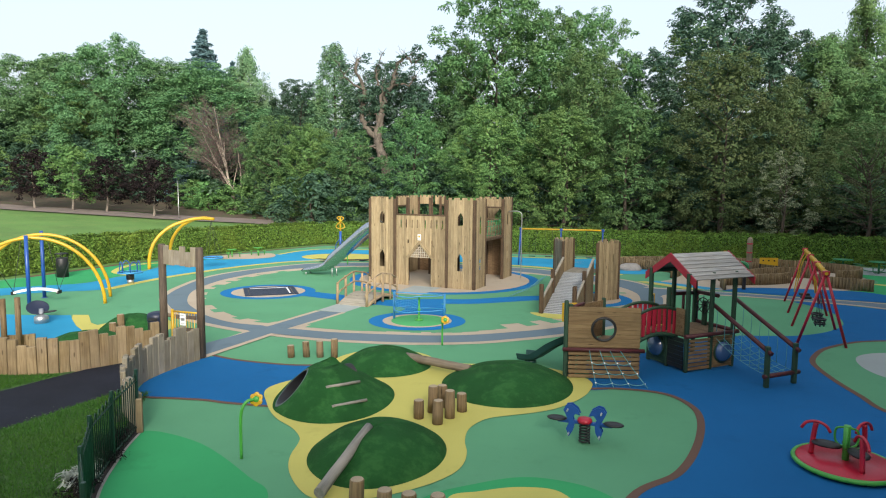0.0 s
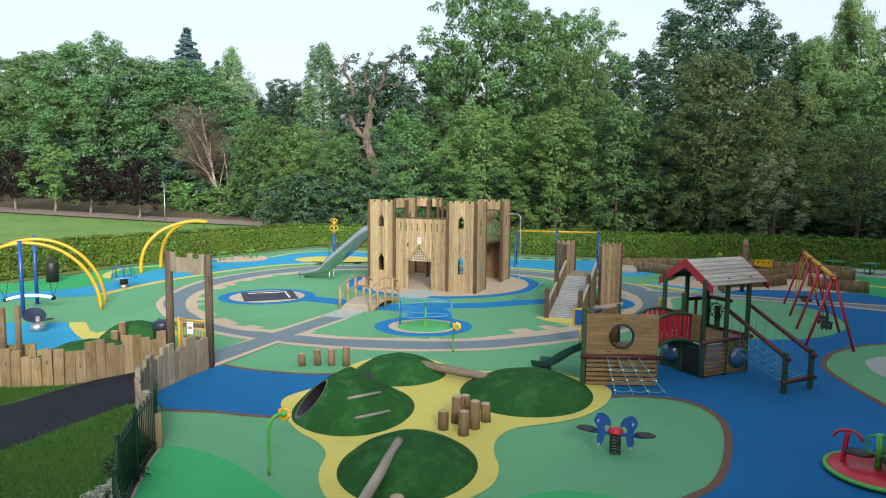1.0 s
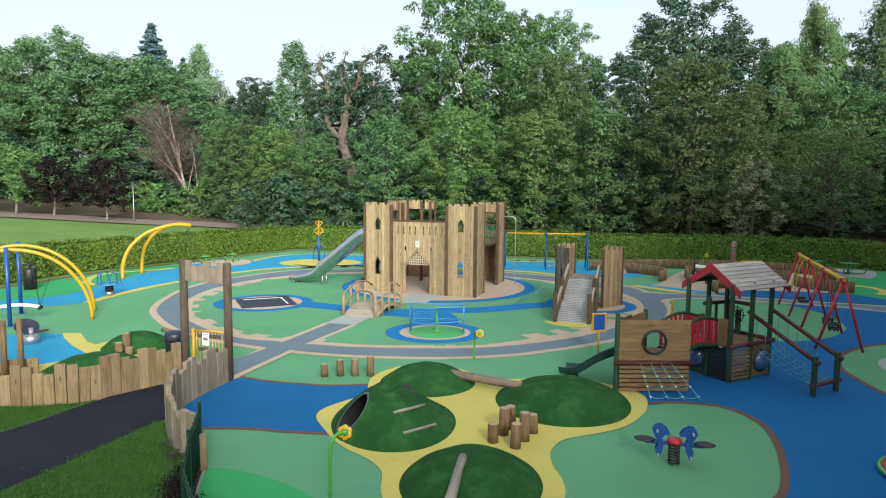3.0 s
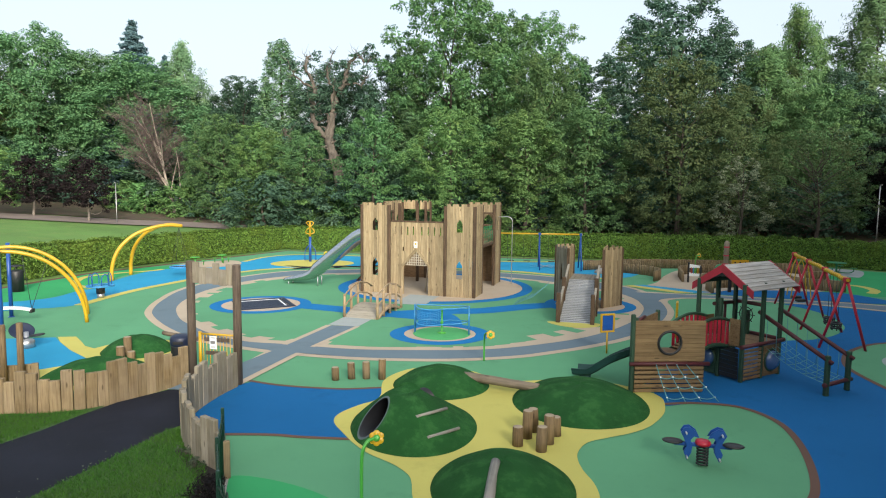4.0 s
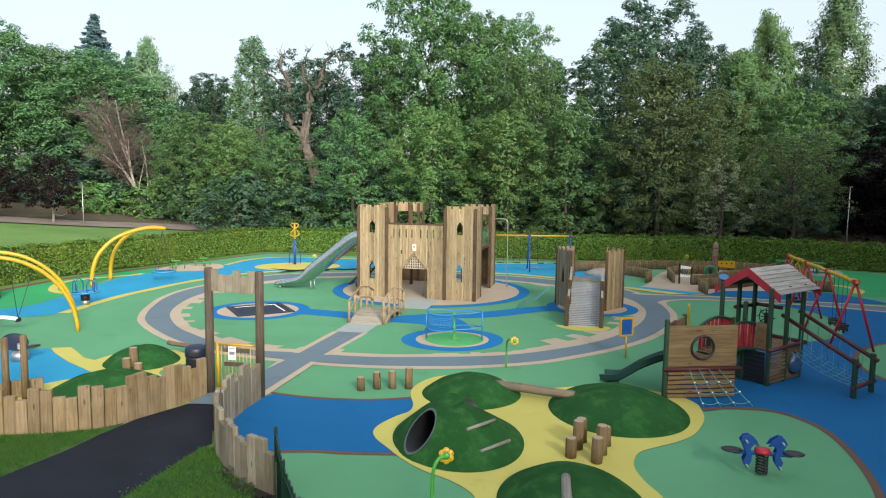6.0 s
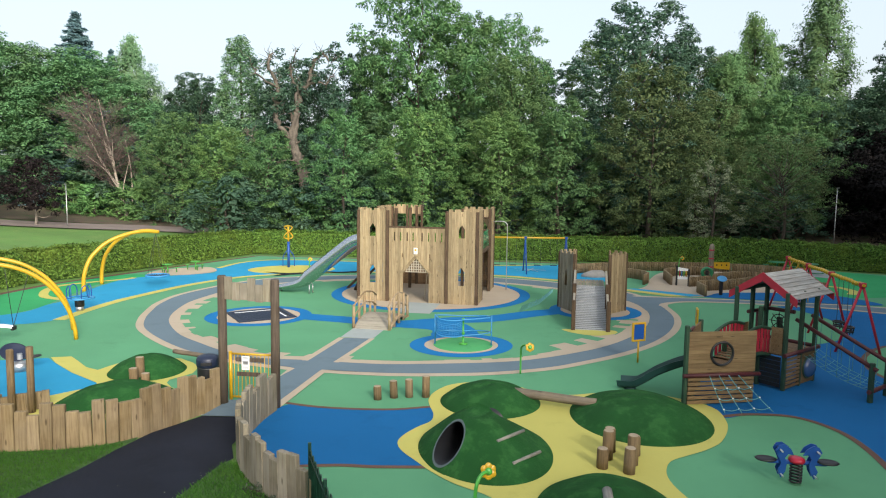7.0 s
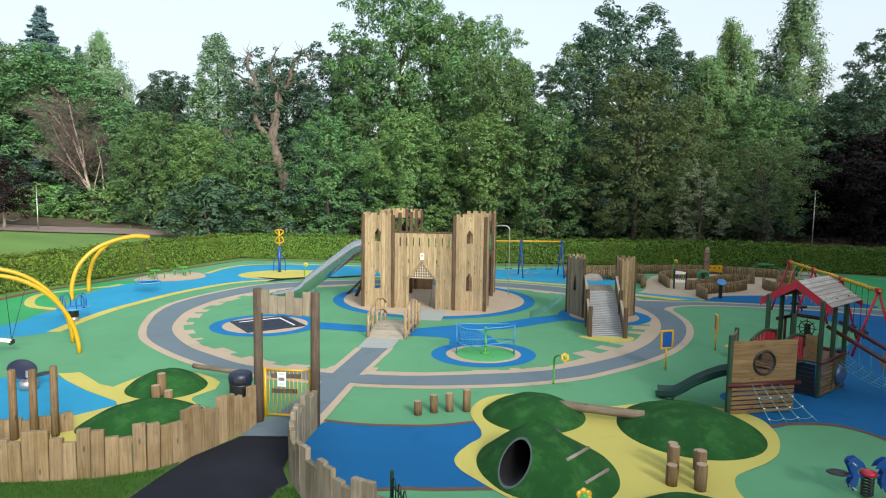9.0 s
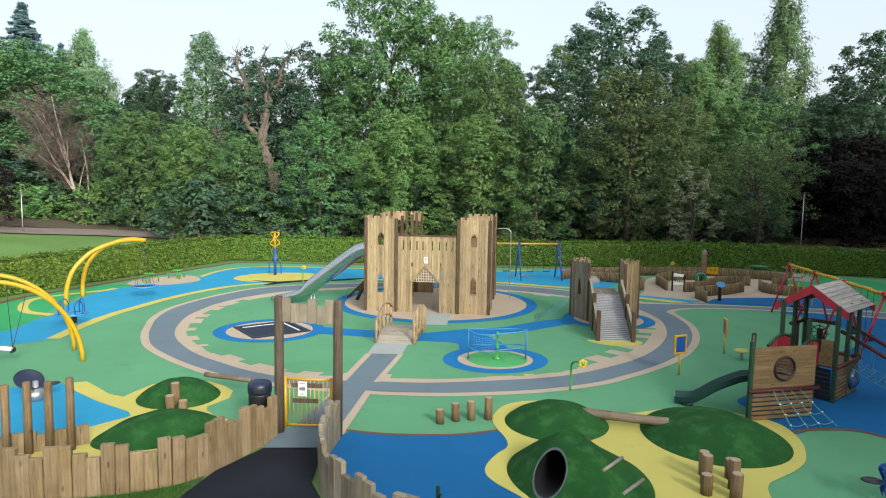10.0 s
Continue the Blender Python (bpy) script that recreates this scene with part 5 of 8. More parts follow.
    wall(4.36 + S + 0.05, 4.335, 90, w, TOP, [(w / 2 - 0.14, w / 2 + 0.14, 3.0, 3.5, 3.72), (w / 2 - 0.06, w / 2 + 0.06, 1.5, 1.75, 1.9), (w / 2 - 0.05, w / 2 + 0.05, 0.9, 1.1, 1.12)], crown(w), 4)
    wall(-0.05, 1.365, -90, w, TOP, [(0.32, 0.98, 2.45, 3.3, 3.5)], crown(w), 5)
    wall(-0.05, 5.615, -90, w, TOP, [win_hi(w / 2)], crown(w), 6)
    # crenellated strips of the rear towers
    wall(4.445, 4.2, 0, w, 0.52, [], crown(w), 7, TOP - 0.52)
    wall(0.1, 5.66, 0, 0.86, 0.52, [], [(0.1, 0.2, 0.1), (0.4, 0.5, 0.1), (0.7, 0.78, 0.1)], 8, TOP - 0.5)
    wall(1.1, 5.66, 0, 0.62, 0.50, [], [(0.1, 0.2, 0.1), (0.42, 0.52, 0.1)], 9, TOP - 0.5)
    wall(0.03, 4.15, -90, 1.3, 0.52, [], [(0.2, 0.32, 0.1), (0.62, 0.74, 0.1), (1.0, 1.1, 0.1)], 10, TOP - 0.52)
    # rear walls
    wall(4.445, 5.62, 0, w, 1.62, [(0.42, 1.02, 0.5, 1.02, 1.4)], [], 15, 2.44)
    wall(4.445, 5.70, 0, w, 2.4, [], [], 11, 0.0, "brown stained board", "castle_deck")
    wall(0.085, 5.70, 0, w, 2.4, [], [], 12, 0.0, "brown stained board", "castle_deck")
    wall(1.53, 5.70, 0, 0.9, 2.4, [], [], 13, 0.0, "brown stained board", "castle_deck")
    # gatehouse
    gw = 4.36 - S - 0.16
    slits = [(c - S - 0.08 - 0.03, c - S - 0.08 + 0.03, 2.97, 3.36, 3.41) for c in (1.79, 2.11, 2.43, 2.72, 3.16, 3.48, 3.80, 4.11)]
    gc = 2.87 - S - 0.08
    wall(S + 0.08, 0.0, 0, gw, 3.6, slits + [(gc - 0.63, gc + 0.63, 0, 1.42, 2.16), (gc - 0.71, gc - 0.64, 2.18, 2.36, 2.38), (gc + 0.64, gc + 0.71, 2.18, 2.36, 2.38)], [], 14)
    for a, b in (((S + 0.08, 0.03, 3.63), (4.28, 0.03, 3.63)), ((S + 0.08, 5.66, 3.95), (1.75, 5.66, 3.95)), ((0.03, 2.9, 3.95), (0.03, 4.2, 3.95)), ((4.44, 4.22, 3.95), (5.73, 4.22, 3.95)), ((4.44, 4.22, 3.3), (5.73, 4.22, 3.3))):
        bm = B()
        beam(bm, a, b, 0.09, 0.08, 0.012)
        part("rail", bm, "castle_dark", root, "dark brown top rail")
    for u, v in ((0.9, 5.66), (1.75, 5.66), (0.03, 2.85)):
        bm = B()
        box(bm, (u - 0.05, v - 0.05, 2.4), (u + 0.05, v + 0.05, TOP - 0.04), bevel=0.012)
        part("corner_post", bm, "castle_dark", root, "dark brown square post")
    # trim round the gate
    g0 = 2.87
    for a, b in (((g0 - 0.70, -0.03, 0.0), (g0 - 0.70, -0.03, 1.46)), ((g0 + 0.70, -0.03, 0.0), (g0 + 0.70, -0.03, 1.46)), ((g0 - 0.74, -0.03, 1.42), (g0, -0.03, 2.27)), ((g0 + 0.74, -0.03, 1.42), (g0, -0.03, 2.27))):
        bm = B()
        a, b = Vector(a), Vector(b)
        d = (b - a).normalized()
        s = Vector((-d.z, 0, d.x)) * 0.055
        hexa(bm, [tuple(p) for p in (a - s + Vector((0, -0.02, 0)), a + s + Vector((0, -0.02, 0)), a + s + Vector((0, 0.02, 0)), a - s + Vector((0, 0.02, 0)),
                                     b - s + Vector((0, -0.02, 0)), b + s + Vector((0, -0.02, 0)), b + s + Vector((0, 0.02, 0)), b - s + Vector((0, 0.02, 0)))])
        bmesh.ops.recalc_face_normals(bm, faces=bm.faces)
        part("gate_trim", bm, "castle", root, "pale sawn board round the gate")
    bm = B()
    for k in range(-5, 6):
        x = g0 + k * 0.115
        ztop = 1.42 + 0.74 * (1 - abs(x - g0) / 0.63)
        if ztop > 1.52:
            box(bm, (x - 0.018, 0.03, 1.47), (x + 0.018, 0.055, ztop))
    for k in range(5):
        z = 1.49 + k * 0.125
        half = 0.62 * (1 - max(0, z - 1.42) / 0.74)
        box(bm, (g0 - half, 0.056, z - 0.018), (g0 + half, 0.07, z + 0.018))
    part("portcullis", bm, "lattice", root, "pale wooden lattice portcullis")
    bm = B()
    box(bm, (g0 - 0.10, -0.065, 2.36), (g0 + 0.08, -0.045, 2.66), bevel=0.004)
    sign = part("sign", bm, "white", root, "white notice with a yellow mark")
    bm = B()
    box(bm, (g0 - 0.06, -0.069, 2.50), (g0 + 0.04, -0.0655, 2.60))
    part("mark", bm, "yellow_paint", sign)
    bm = B()
    box(bm, (g0 - 0.07, -0.069, 2.40), (g0 + 0.05, -0.0655, 2.42))
    part("mark", bm, "yellow_paint", sign)
    for v in (3.27, 5.4):
        bm = B()
        beam(bm, (-1.80, v, 0.0), (-0.02, v, 1.75), 0.12, 0.12, 0.01)
        part("strut", bm, "castle_dark", root, "dark slanting timber prop")
    # floors
    for u0, u1, v0, v1 in ((0.0, 5.8, 0.1, 1.42), (4.4, 5.75, 1.46, 5.6), (0.06, 1.4, 1.46, 5.6)):
        x = u0
        while x < u1 - 0.02:
            bm = B()
            box(bm, (x + 0.003, v0, 2.40), (min(x + 0.14, u1) - 0.003, v1, 2.44))
            part("deck_board", bm, "castle_deck", root)
            x += 0.14
    for a, b in (((5.8, 1.5, 2.38), (5.8, 4.2, 2.38)), ((4.4, 1.46, 2.34), (4.4, 4.25, 2.34)), ((0.05, 1.46, 2.34), (0.05, 4.2, 2.34)), ((1.5, 1.40, 2.34), (4.3, 1.40, 2.34))):
        bm = B()
        beam(bm, a, b, 0.08, 0.14, 0.01)
        part("joist", bm, "castle_dark", root, "dark brown floor beam")
    bm = B()
    tube(bm, [(g0 + 0.50, 0.35, 1.55), (g0 + 0.36, 0.6, 0.8), (g0 + 0.20, 0.9, 0.02)], 0.022, 8)
    part("climbing_rope", bm, "lattice", root, "pale rope slanting inside the gate")
    # green rope net between the right-hand towers
    bm = B()
    for k in range(7):
        v = 1.55 + k * 0.42
        tube(bm, [(5.76, v, 2.46), (5.74, v + 0.1, 2.9), (5.76, v + 0.2, 3.35)], 0.016, 5)
    for k in range(4):
        z = 2.6 + 0.24 * k
        tube(bm, [(5.76, 1.5, z), (5.72, 2.9, z - 0.08), (5.76, 4.2, z)], 0.016, 5)
    part("rope_net", bm, "green_paint", root, "green rope safety net")
    bm = B()
    tube(bm, curve([(5.9, 5.0, 3.72), (6.4, 5.0, 3.74), (6.62, 5.0, 3.62), (6.66, 5.0, 3.3), (6.66, 5.0, 1.6), (6.66, 5.0, 0.0)], 5), 0.025, 8)
    part("sliding_pole", bm, "galv", root, "bare metal sliding pole")
    bm = B()
    tube(bm, [(-0.1, 1.5, 1.75), (-0.6, 2.1, 0.9), (-1.15, 2.7, 0.0)], 0.09, 8)
    part("climbing_log", bm, "castle_dark", root, "dark leaning climbing log")


castle()


def steel_slide():
    """An open trough with high sides, down from the tower's side."""
    root = thing("slide", CASTLE, "long stainless steel slide from the castle tower", "slide")
    path = curve([(0.12, 0.80, 2.50), (-0.35, 0.84, 2.46), (-1.3, 0.92, 1.78), (-2.3, 1.0, 1.02), (-2.9, 1.05, 0.56), (-3.4, 1.1, 0.32), (-4.1, 1.14, 0.20), (-5.0, 1.2, 0.14)], 6)
    prof = []
    for k in range(25):
        a = math.radians(128) + math.radians(284) * k / 24
        prof.append((0.38 * math.cos(a), 0.38 + 0.38 * math.sin(a)))
    inner = [(x * 0.955, 0.38 + (z - 0.38) * 0.955) for x, z in prof[::-1]]
    ring = prof + inner
    bm = B()
    rows = []
    n = len(path)
    drop = lambda k: 1.0 - 0.74 * min(1.0, max(0.0, (k - 23) / (n - 24)))
    for k, p in enumerate(path):
        d = path[min(k + 1, n - 1)] - path[max(k - 1, 0)]
        d.normalize()
        side = Vector((0, 0, 1)).cross(d).normalized()
        up = d.cross(side)
        low = drop(k)
        rows.append([bm.verts.new(p + side * x + up * z * low) for x, z in ring])
    for a, b in zip(rows, rows[1:]):
        for i in range(len(ring)):
            f = bm.faces.new((a[i], a[(i + 1) % len(ring)], b[(i + 1) % len(ring)], b[i]))
            f.smooth = True
    bm.faces.new(rows[0])
    bm.faces.new(rows[-1][::-1])
    bmesh.ops.recalc_face_normals(bm, faces=bm.faces)
    part("chute", bm, "steel", root)
    for s in (-1, 1):
        bm = B()
        tube(bm, [p + Vector((0, 0.235 * s, 0.68 * drop(k))) for k, p in enumerate(path)], 0.02, 8)
        part("rim", bm, "steel", root, "rolled steel rim")
        for u in (-2.95, -4.7):
            bm = B()
            tube(bm, [(u, 1.05 + 0.22 * s, 0.0), (u, 1.05 + 0.22 * s, 0.5 if u > -3 else 0.16)], 0.03, 8)
            part("leg", bm, "galv", root)


steel_slide()


# ---- arched timber bridge ----
def bridge():
    root = thing("footbridge", CASTLE, "small arched timber bridge with pole rails", "bridge")
    u0, u1, v0, v1 = 1.98, 3.30, -6.12, -3.3
    arc = lambda t: 0.05 + 0.34 * math.sin(math.pi * t)
    n = 22
    for k in range(n):
        t0, t1 = k / n, (k + 0.93) / n
        bm = B()
        hexa(bm, [(u0, v0 + (v1 - v0) * t0, arc(t0) - 0.04), (u1, v0 + (v1 - v0) * t0, arc(t0) - 0.04), (u1, v0 + (v1 - v0) * t1, arc(t1) - 0.04), (u0, v0 + (v1 - v0) * t1, arc(t1) - 0.04),
                  (u0, v0 + (v1 - v0) * t0, arc(t0)), (u1, v0 + (v1 - v0) * t0, arc(t0)), (u1, v0 + (v1 - v0) * t1, arc(t1)), (u0, v0 + (v1 - v0) * t1, arc(t1))])
        part("plank", bm, "ramp_wood", root)
    for u in (u0 - 0.03, u1 + 0.03):
        bm = B()
        pts = [(u, v0 + (v1 - v0) * k / 10, arc(k / 10) - 0.10) for k in range(11)]
        tube(bm, pts, 0.075, 8)
        part("side_beam", bm, "ramp_post", root)
        for k in range(5):
            t = k / 4
            bm = B()
            post(bm, u + 0.04 * (1 if u > 2.5 else -1), v0 + 0.06 + (v1 - v0 - 0.12) * t, 0.0, 0.92 + arc(t) * 0.9, 0.058, 0.02 * math.sin(7 * t + u))
            part("rail_post", bm, "ramp_post", root, "round peeled timber post")
        for zz in (0.42, 0.86):
            bm = B()
            tube(bm, [(u, v0 + (v1 - v0) * k / 10, arc(k / 10) * 1.05 + zz + 0.02 * math.sin(k * 1.7)) for k in range(11)], 0.035, 7)
            part("handrail", bm, "ramp_post", root, "bent peeled pole")


bridge()


# ---- ramp with two small towers ----
def ramp_towers():
    root = thing("ramp_castle", CASTLE, "timber ramp climbing between two small towers", "play ramp")
    ua, ub, va, vb, up = 10.37, 11.63, -4.0, -0.5, 1.28
    n = 27
    for k in range(n):
        t = k / n
        v, z = va + (vb - va) * t, up * t
        bm = B()
        dz, dv = up / n, (vb - va) / n
        hexa(bm, [(ua, v, z), (ub, v, z), (ub, v + dv * 0.46, z + dz * 0.46), (ua, v + dv * 0.46, z + dz * 0.46), (ua, v, z + 0.03), (ub, v, z + 0.03), (ub, v + dv * 0.46, z + dz * 0.46 + 0.03), (ua, v + dv * 0.46, z + dz * 0.46 + 0.03)])
        part("ramp_slat", bm, "slat_metal", root)
    # base coloured black to paint in the shade between the slats
    bm = B()
    hexa(bm, [(ua, va, -0.05), (ub, va, -0.05), (ub, vb, up - 0.12), (ua, vb, up - 0.12), (ua, va, 0.005), (ub, va, 0.005), (ub, vb, up - 0.004), (ua, vb, up - 0.004)])
    part("ramp_base", bm, "black", root)
    x = ua
    while x < ub - 0.02:
        bm = B()
        box(bm, (x + 0.003, vb, up - 0.04), (min(x + 0.137, ub), 1.4, up))
        part("deck_board", bm, "ramp_wood", root)
        x += 0.15
    for u, inner in ((ua - 0.06, 1), (ub + 0.02, -1)):
        # sloping side boards
        v = va + 0.1
        while v < vb - 0.05:
            t = (v - va) / (vb - va)
            z = up * t
            bm = B()
            hexa(bm, [(u, v, 0.0), (u + 0.04, v, 0.0), (u + 0.04, v + 0.14, 0.0), (u, v + 0.14, 0.0), (u, v, z + 0.50), (u + 0.04, v, z + 0.50), (u + 0.04, v + 0.14, z + 0.55), (u, v + 0.14, z + 0.55)])
            part("side_board", bm, "palisade", root)
            v += 0.145
        bm = B()
        beam(bm, (u + 0.02, va + 0.05, 0.62), (u + 0.02, vb, up + 0.66), 0.10, 0.06, 0.012)
        part("handrail", bm, "ramp_wood", root)
        for v, tall in ((va - 0.12, 1.22), (-2.35, 1.62)):
            bm = B()
            box(bm, (u - 0.06, v - 0.08, 0), (u + 0.10, v + 0.08, tall), bevel=0.02)
            part("post", bm, "castle_dark", root, "dark brown square post")
    # each tower has a splayed outer wall, an inner wall along the ramp and a back wall
    for k, plan in enumerate((((9.60, 0.80), (10.28, -0.42), (10.34, 1.45)), ((11.84, -0.48), (12.60, 0.62), (11.90, 1.45)))):
        for u, v in plan:
            bm = B()
            box(bm, (u - 0.06, v - 0.06, 0), (u + 0.06, v + 0.06, 2.66), bevel=0.015)
            part("post", bm, "castle_dark", root, "dark brown square post")
        for e in range(3):
            p, q = Vector(plan[e]), Vector(plan[(e + 1) % 3])
            d = (q - p).normalized()
            p = p + d * 0.07 + Vector((d.y, -d.x)) * 0.03
            ww = (q - Vector(plan[e])).length - 0.14
            splayed = e == 0
            holes = [(ww / 2 - 0.13, ww / 2 + 0.13, 1.15, 1.55, 1.95)] if splayed and k == 0 else ([(ww * 0.3 - 0.02, ww * 0.3 + 0.02, 1.75, 2.1, 2.12), (ww * 0.72 - 0.02, ww * 0.72 + 0.02, 1.75, 2.1, 2.12)] if splayed else [])
            boards(root, "grey_timber" if splayed and k == 0 else "castle", ww, 2.72, along(p.x, p.y, math.degrees(math.atan2(d.y, d.x))), holes,
                   [(0.12 * ww, 0.26 * ww, 0.1), (0.44 * ww, 0.58 * ww, 0.1), (0.76 * ww, 0.88 * ww, 0.1)], seed=3 + e + 5 * k)
    # rope net sloping from the ground to the tower's outer side
    for k in range(6):
        bm = B()
        tube(bm, [(7.9, -1.0 + 0.28 * k, 0.02), (8.8, -0.85 + 0.26 * k, 0.42), (9.36, -0.75 + 0.24 * k, 0.95)], 0.009, 5)
        part("net_rope", bm, "rope_cyan", root, "turquoise climbing rope")
    for k in range(5):
        t = 0.08 + 0.2 * k
        bm = B()
        tube(bm, [(7.9 + 1.46 * t, -1.0 + 0.25 * t, 0.03 + 0.88 * t * (0.7 + 0.3 * t)), (7.9 + 1.46 * t, 0.40 + 0.05 * t, 0.03 + 0.88 * t * (0.7 + 0.3 * t))], 0.008, 5)
        part("net_rope", bm, "rope_cyan", root, "turquoise climbing rope")


ramp_towers()

# ---- play ship: boarded front, hut with roof, red bridge, net ramp ----
def rope(bm, a, b, sag=0.05, r=0.012, n=6):
    a, b = Vector(a), Vector(b)
    tube(bm, [a.lerp(b, k / n) + Vector((0, 0, -sag * math.sin(math.pi * k / n))) for k in range(n + 1)], r, 5)


def play_ship():
    root = thing("play_ship", pose(3.58, 16.12, 0, 0, 0, -2.6), "wooden play ship with round porthole and rope net", "play ship")
    W, D = 1.95, 1.45
    for k in range(6):
        bm = B()
        z = 0.03 + k * 0.122
        box(bm, (0.08, -0.02, z), (W - 0.02, 0.02, z + 0.088), bevel=0.006)
        part("slat", bm, "ship", root)
    bm = B()
    tube(bm, [(-0.08, -0.05, 0.80), (W + 0.12, -0.05, 0.80)], 0.055, 10)
    part("front_beam", bm, "maroon", root, "dark red round beam")
    # upper front boards cut round the porthole
    cx, cz, R = 0.99, 1.36, 0.285
    n = 9
    tops = lambda x: 1.95 - 0.07 * x / W
    for k in range(n):
        z0, z1 = 0.87 + k * 0.12, 0.87 + (k + 1) * 0.12 - 0.004
        for side in (-1, 1):
            bm = B()
            steps = 8
            prev = None
            for i in range(steps + 1):
                z = z0 + (z1 - z0) * i / steps
                dz = abs(z - cz)
                half = math.sqrt(R * R - dz * dz) if dz < R else 0.0
                xa, xb = (0.06, cx - half) if side < 0 else (cx + half, W)
                row = [bm.verts.new((xa, -0.02, z)), bm.verts.new((xb, -0.02, z)), bm.verts.new((xb, 0.02, z)), bm.verts.new((xa, 0.02, z))]
                if prev:
                    for j in range(4):
                        bm.faces.new((prev[j], prev[(j + 1) % 4], row[(j + 1) % 4], row[j]))
                else:
                    bm.faces.new(row[::-1])
                prev = row
            bm.faces.new(prev)
            part("board", bm, "ship", root)
    bm = B()
    ring = [(cx + (R + 0.02) * math.cos(a), -0.03, cz + (R + 0.02) * math.sin(a)) for a in (2 * math.pi * k / 32 for k in range(33))]
    tube(bm, ring, 0.034, 8, False)
    part("porthole_ring", bm, "black", root, "black ring round the porthole")
    for x, y, tall in ((0.0, 0.0, 2.12), (1.25, 1.50, 1.95), (W, 1.4, 1.3), (0.14, 0.17, 2.0)):
        bm = B()
        box(bm, (x - 0.055, y - 0.055, 0), (x + 0.055, y + 0.055, tall), bevel=0.02)
        part("post", bm, "green_post", root, "green stained square post")
    # rear and side walls, deck
    for k in range(9):
        bm = B()
        box(bm, (0.22 if k > 6 else 1.16, -0.02, 0.87 + k * 0.115), (1.88, 0.02, 0.87 + k * 0.115 + 0.11), pose(0, 0, 0, 0, 0, 50.2))
        part("board", bm, "ship", root)
    for k in range(6):
        bm = B()
        box(bm, (W - 0.02, 0.03, 0.03 + k * 0.122), (W + 0.02, 0.9, 0.03 + k * 0.122 + 0.088))
        part("slat", bm, "ship_z", root)
    for k in range(6):
        bm = B()
        box(bm, (0.24, -0.02, 0.03 + k * 0.122), (1.88, 0.02, 0.03 + k * 0.122 + 0.088), pose(0, 0, 0, 0, 0, 50.2))
        part("slat", bm, "ship_z", root)
    for k in range(13):
        bm = B()
        box(bm, (0.06 + k * 0.145, 0.03, 0.83), (0.06 + k * 0.145 + 0.138, min(1.41, 0.02 + 1.15 * (0.06 + k * 0.145)), 0.87))
        part("deck_board", bm, "castle_deck", root, "boarded deck")
    bm = B()
    tube(bm, [(0.2, 0.24, 1.90), (0.55, 0.66, 1.92)], 0.05, 8)
    part("stub_beam", bm, "maroon", root, "short dark red beam end")
    # net hung from the beam to the ground
    for k in range(4):
        bm = B()
        x = 0.62 + k * 0.27
        rope(bm, (x, -0.10, 0.80), (x + 0.10 + 0.16 * k, -0.72 - 0.05 * (k % 2), 0.02), 0.02)
        part("net_rope", bm, "rope_cyan", root, "turquoise climbing rope")
    for k in range(3):
        t = 0.36 + 0.27 * k
        bm = B()
        pts = [(0.62 + j * 0.27 + (0.10 + 0.16 * j) * t, -0.10 - 0.64 * t, 0.80 * (1 - t) + 0.02) for j in range(4)]
        for a, b in zip(pts, pts[1:]):
            rope(bm, a, b, 0.05, 0.011, 4)
        part("net_rope", bm, "rope_cyan", root, "turquoise climbing rope")
    for k in range(4):
        for t in (0.36, 0.63, 0.9):
            bm = B()
            lathe(bm, [(0.001, -0.02), (0.022, -0.012), (0.022, 0.012), (0.001, 0.02)], 8, pose(0.62 + k * 0.27 + (0.10 + 0.16 * k) * t, -0.10 - 0.64 * t, 0.80 * (1 - t) + 0.02), False)
            part("clamp", bm, "white", root, "pale plastic rope clamp")


play_ship()


def ship_slide():
    root = thing("slide", pose(4.02, 16.72, 0, 0, 0, 142), "short dark green plastic slide beside the play ship", "slide")
    path = curve([(-0.08, 0, 0.90), (0.15, 0, 0.86), (0.7, 0, 0.56), (1.1, 0, 0.26), (1.35, 0, 0.12), (1.80, 0, 0.07)], 6)
    prof = [(-0.30, 0.20), (-0.26, 0.05), (-0.20, 0.0), (0.20, 0.0), (0.26, 0.05), (0.30, 0.20), (0.27, 0.20), (0.23, 0.07), (0.18, 0.03), (-0.18, 0.03), (-0.23, 0.07), (-0.27, 0.20)]
    bm = B()
    rows = []
    for k, p in enumerate(path):
        d = (path[min(k + 1, len(path) - 1)] - path[max(k - 1, 0)]).normalized()
        s = Vector((0, 0, 1)).cross(d).normalized()
        u = d.cross(s)
        rows.append([bm.verts.new(p + s * x + u * z) for x, z in prof])
    for a, b in zip(rows, rows[1:]):
        for i in range(len(prof)):
            bm.faces.new((a[i], a[(i + 1) % len(prof)], b[(i + 1) % len(prof)], b[i]))
    bm.faces.new(rows[0])
    bm.faces.new(rows[-1][::-1])
    bmesh.ops.recalc_face_normals(bm, faces=bm.faces)
    part("chute", bm, "slide_green", root)
    bm = B()
    lathe(bm, [(0.17, 0.0), (0.16, 0.08), (0.14, 0.085)], 16, pose(1.5, 0, 0))
    part("foot", bm, "slide_green", root)


ship_slide()


def play_hut():
    root = thing("play_hut", pose(7.52, 17.84, 0, 0, 0, 24.9), "roofed wooden play hut on green posts", "play hut")
    for x, y, tall in ((-0.88, -0.74, 2.78), (-0.88, 0.74, 2.78), (0.85, -0.74, 2.78), (0.85, 0.74, 2.78), (0.0, -0.74, 2.78), (0.0, 0.74, 2.78), (-0.88, 0.0, 2.3)):
        bm = B()
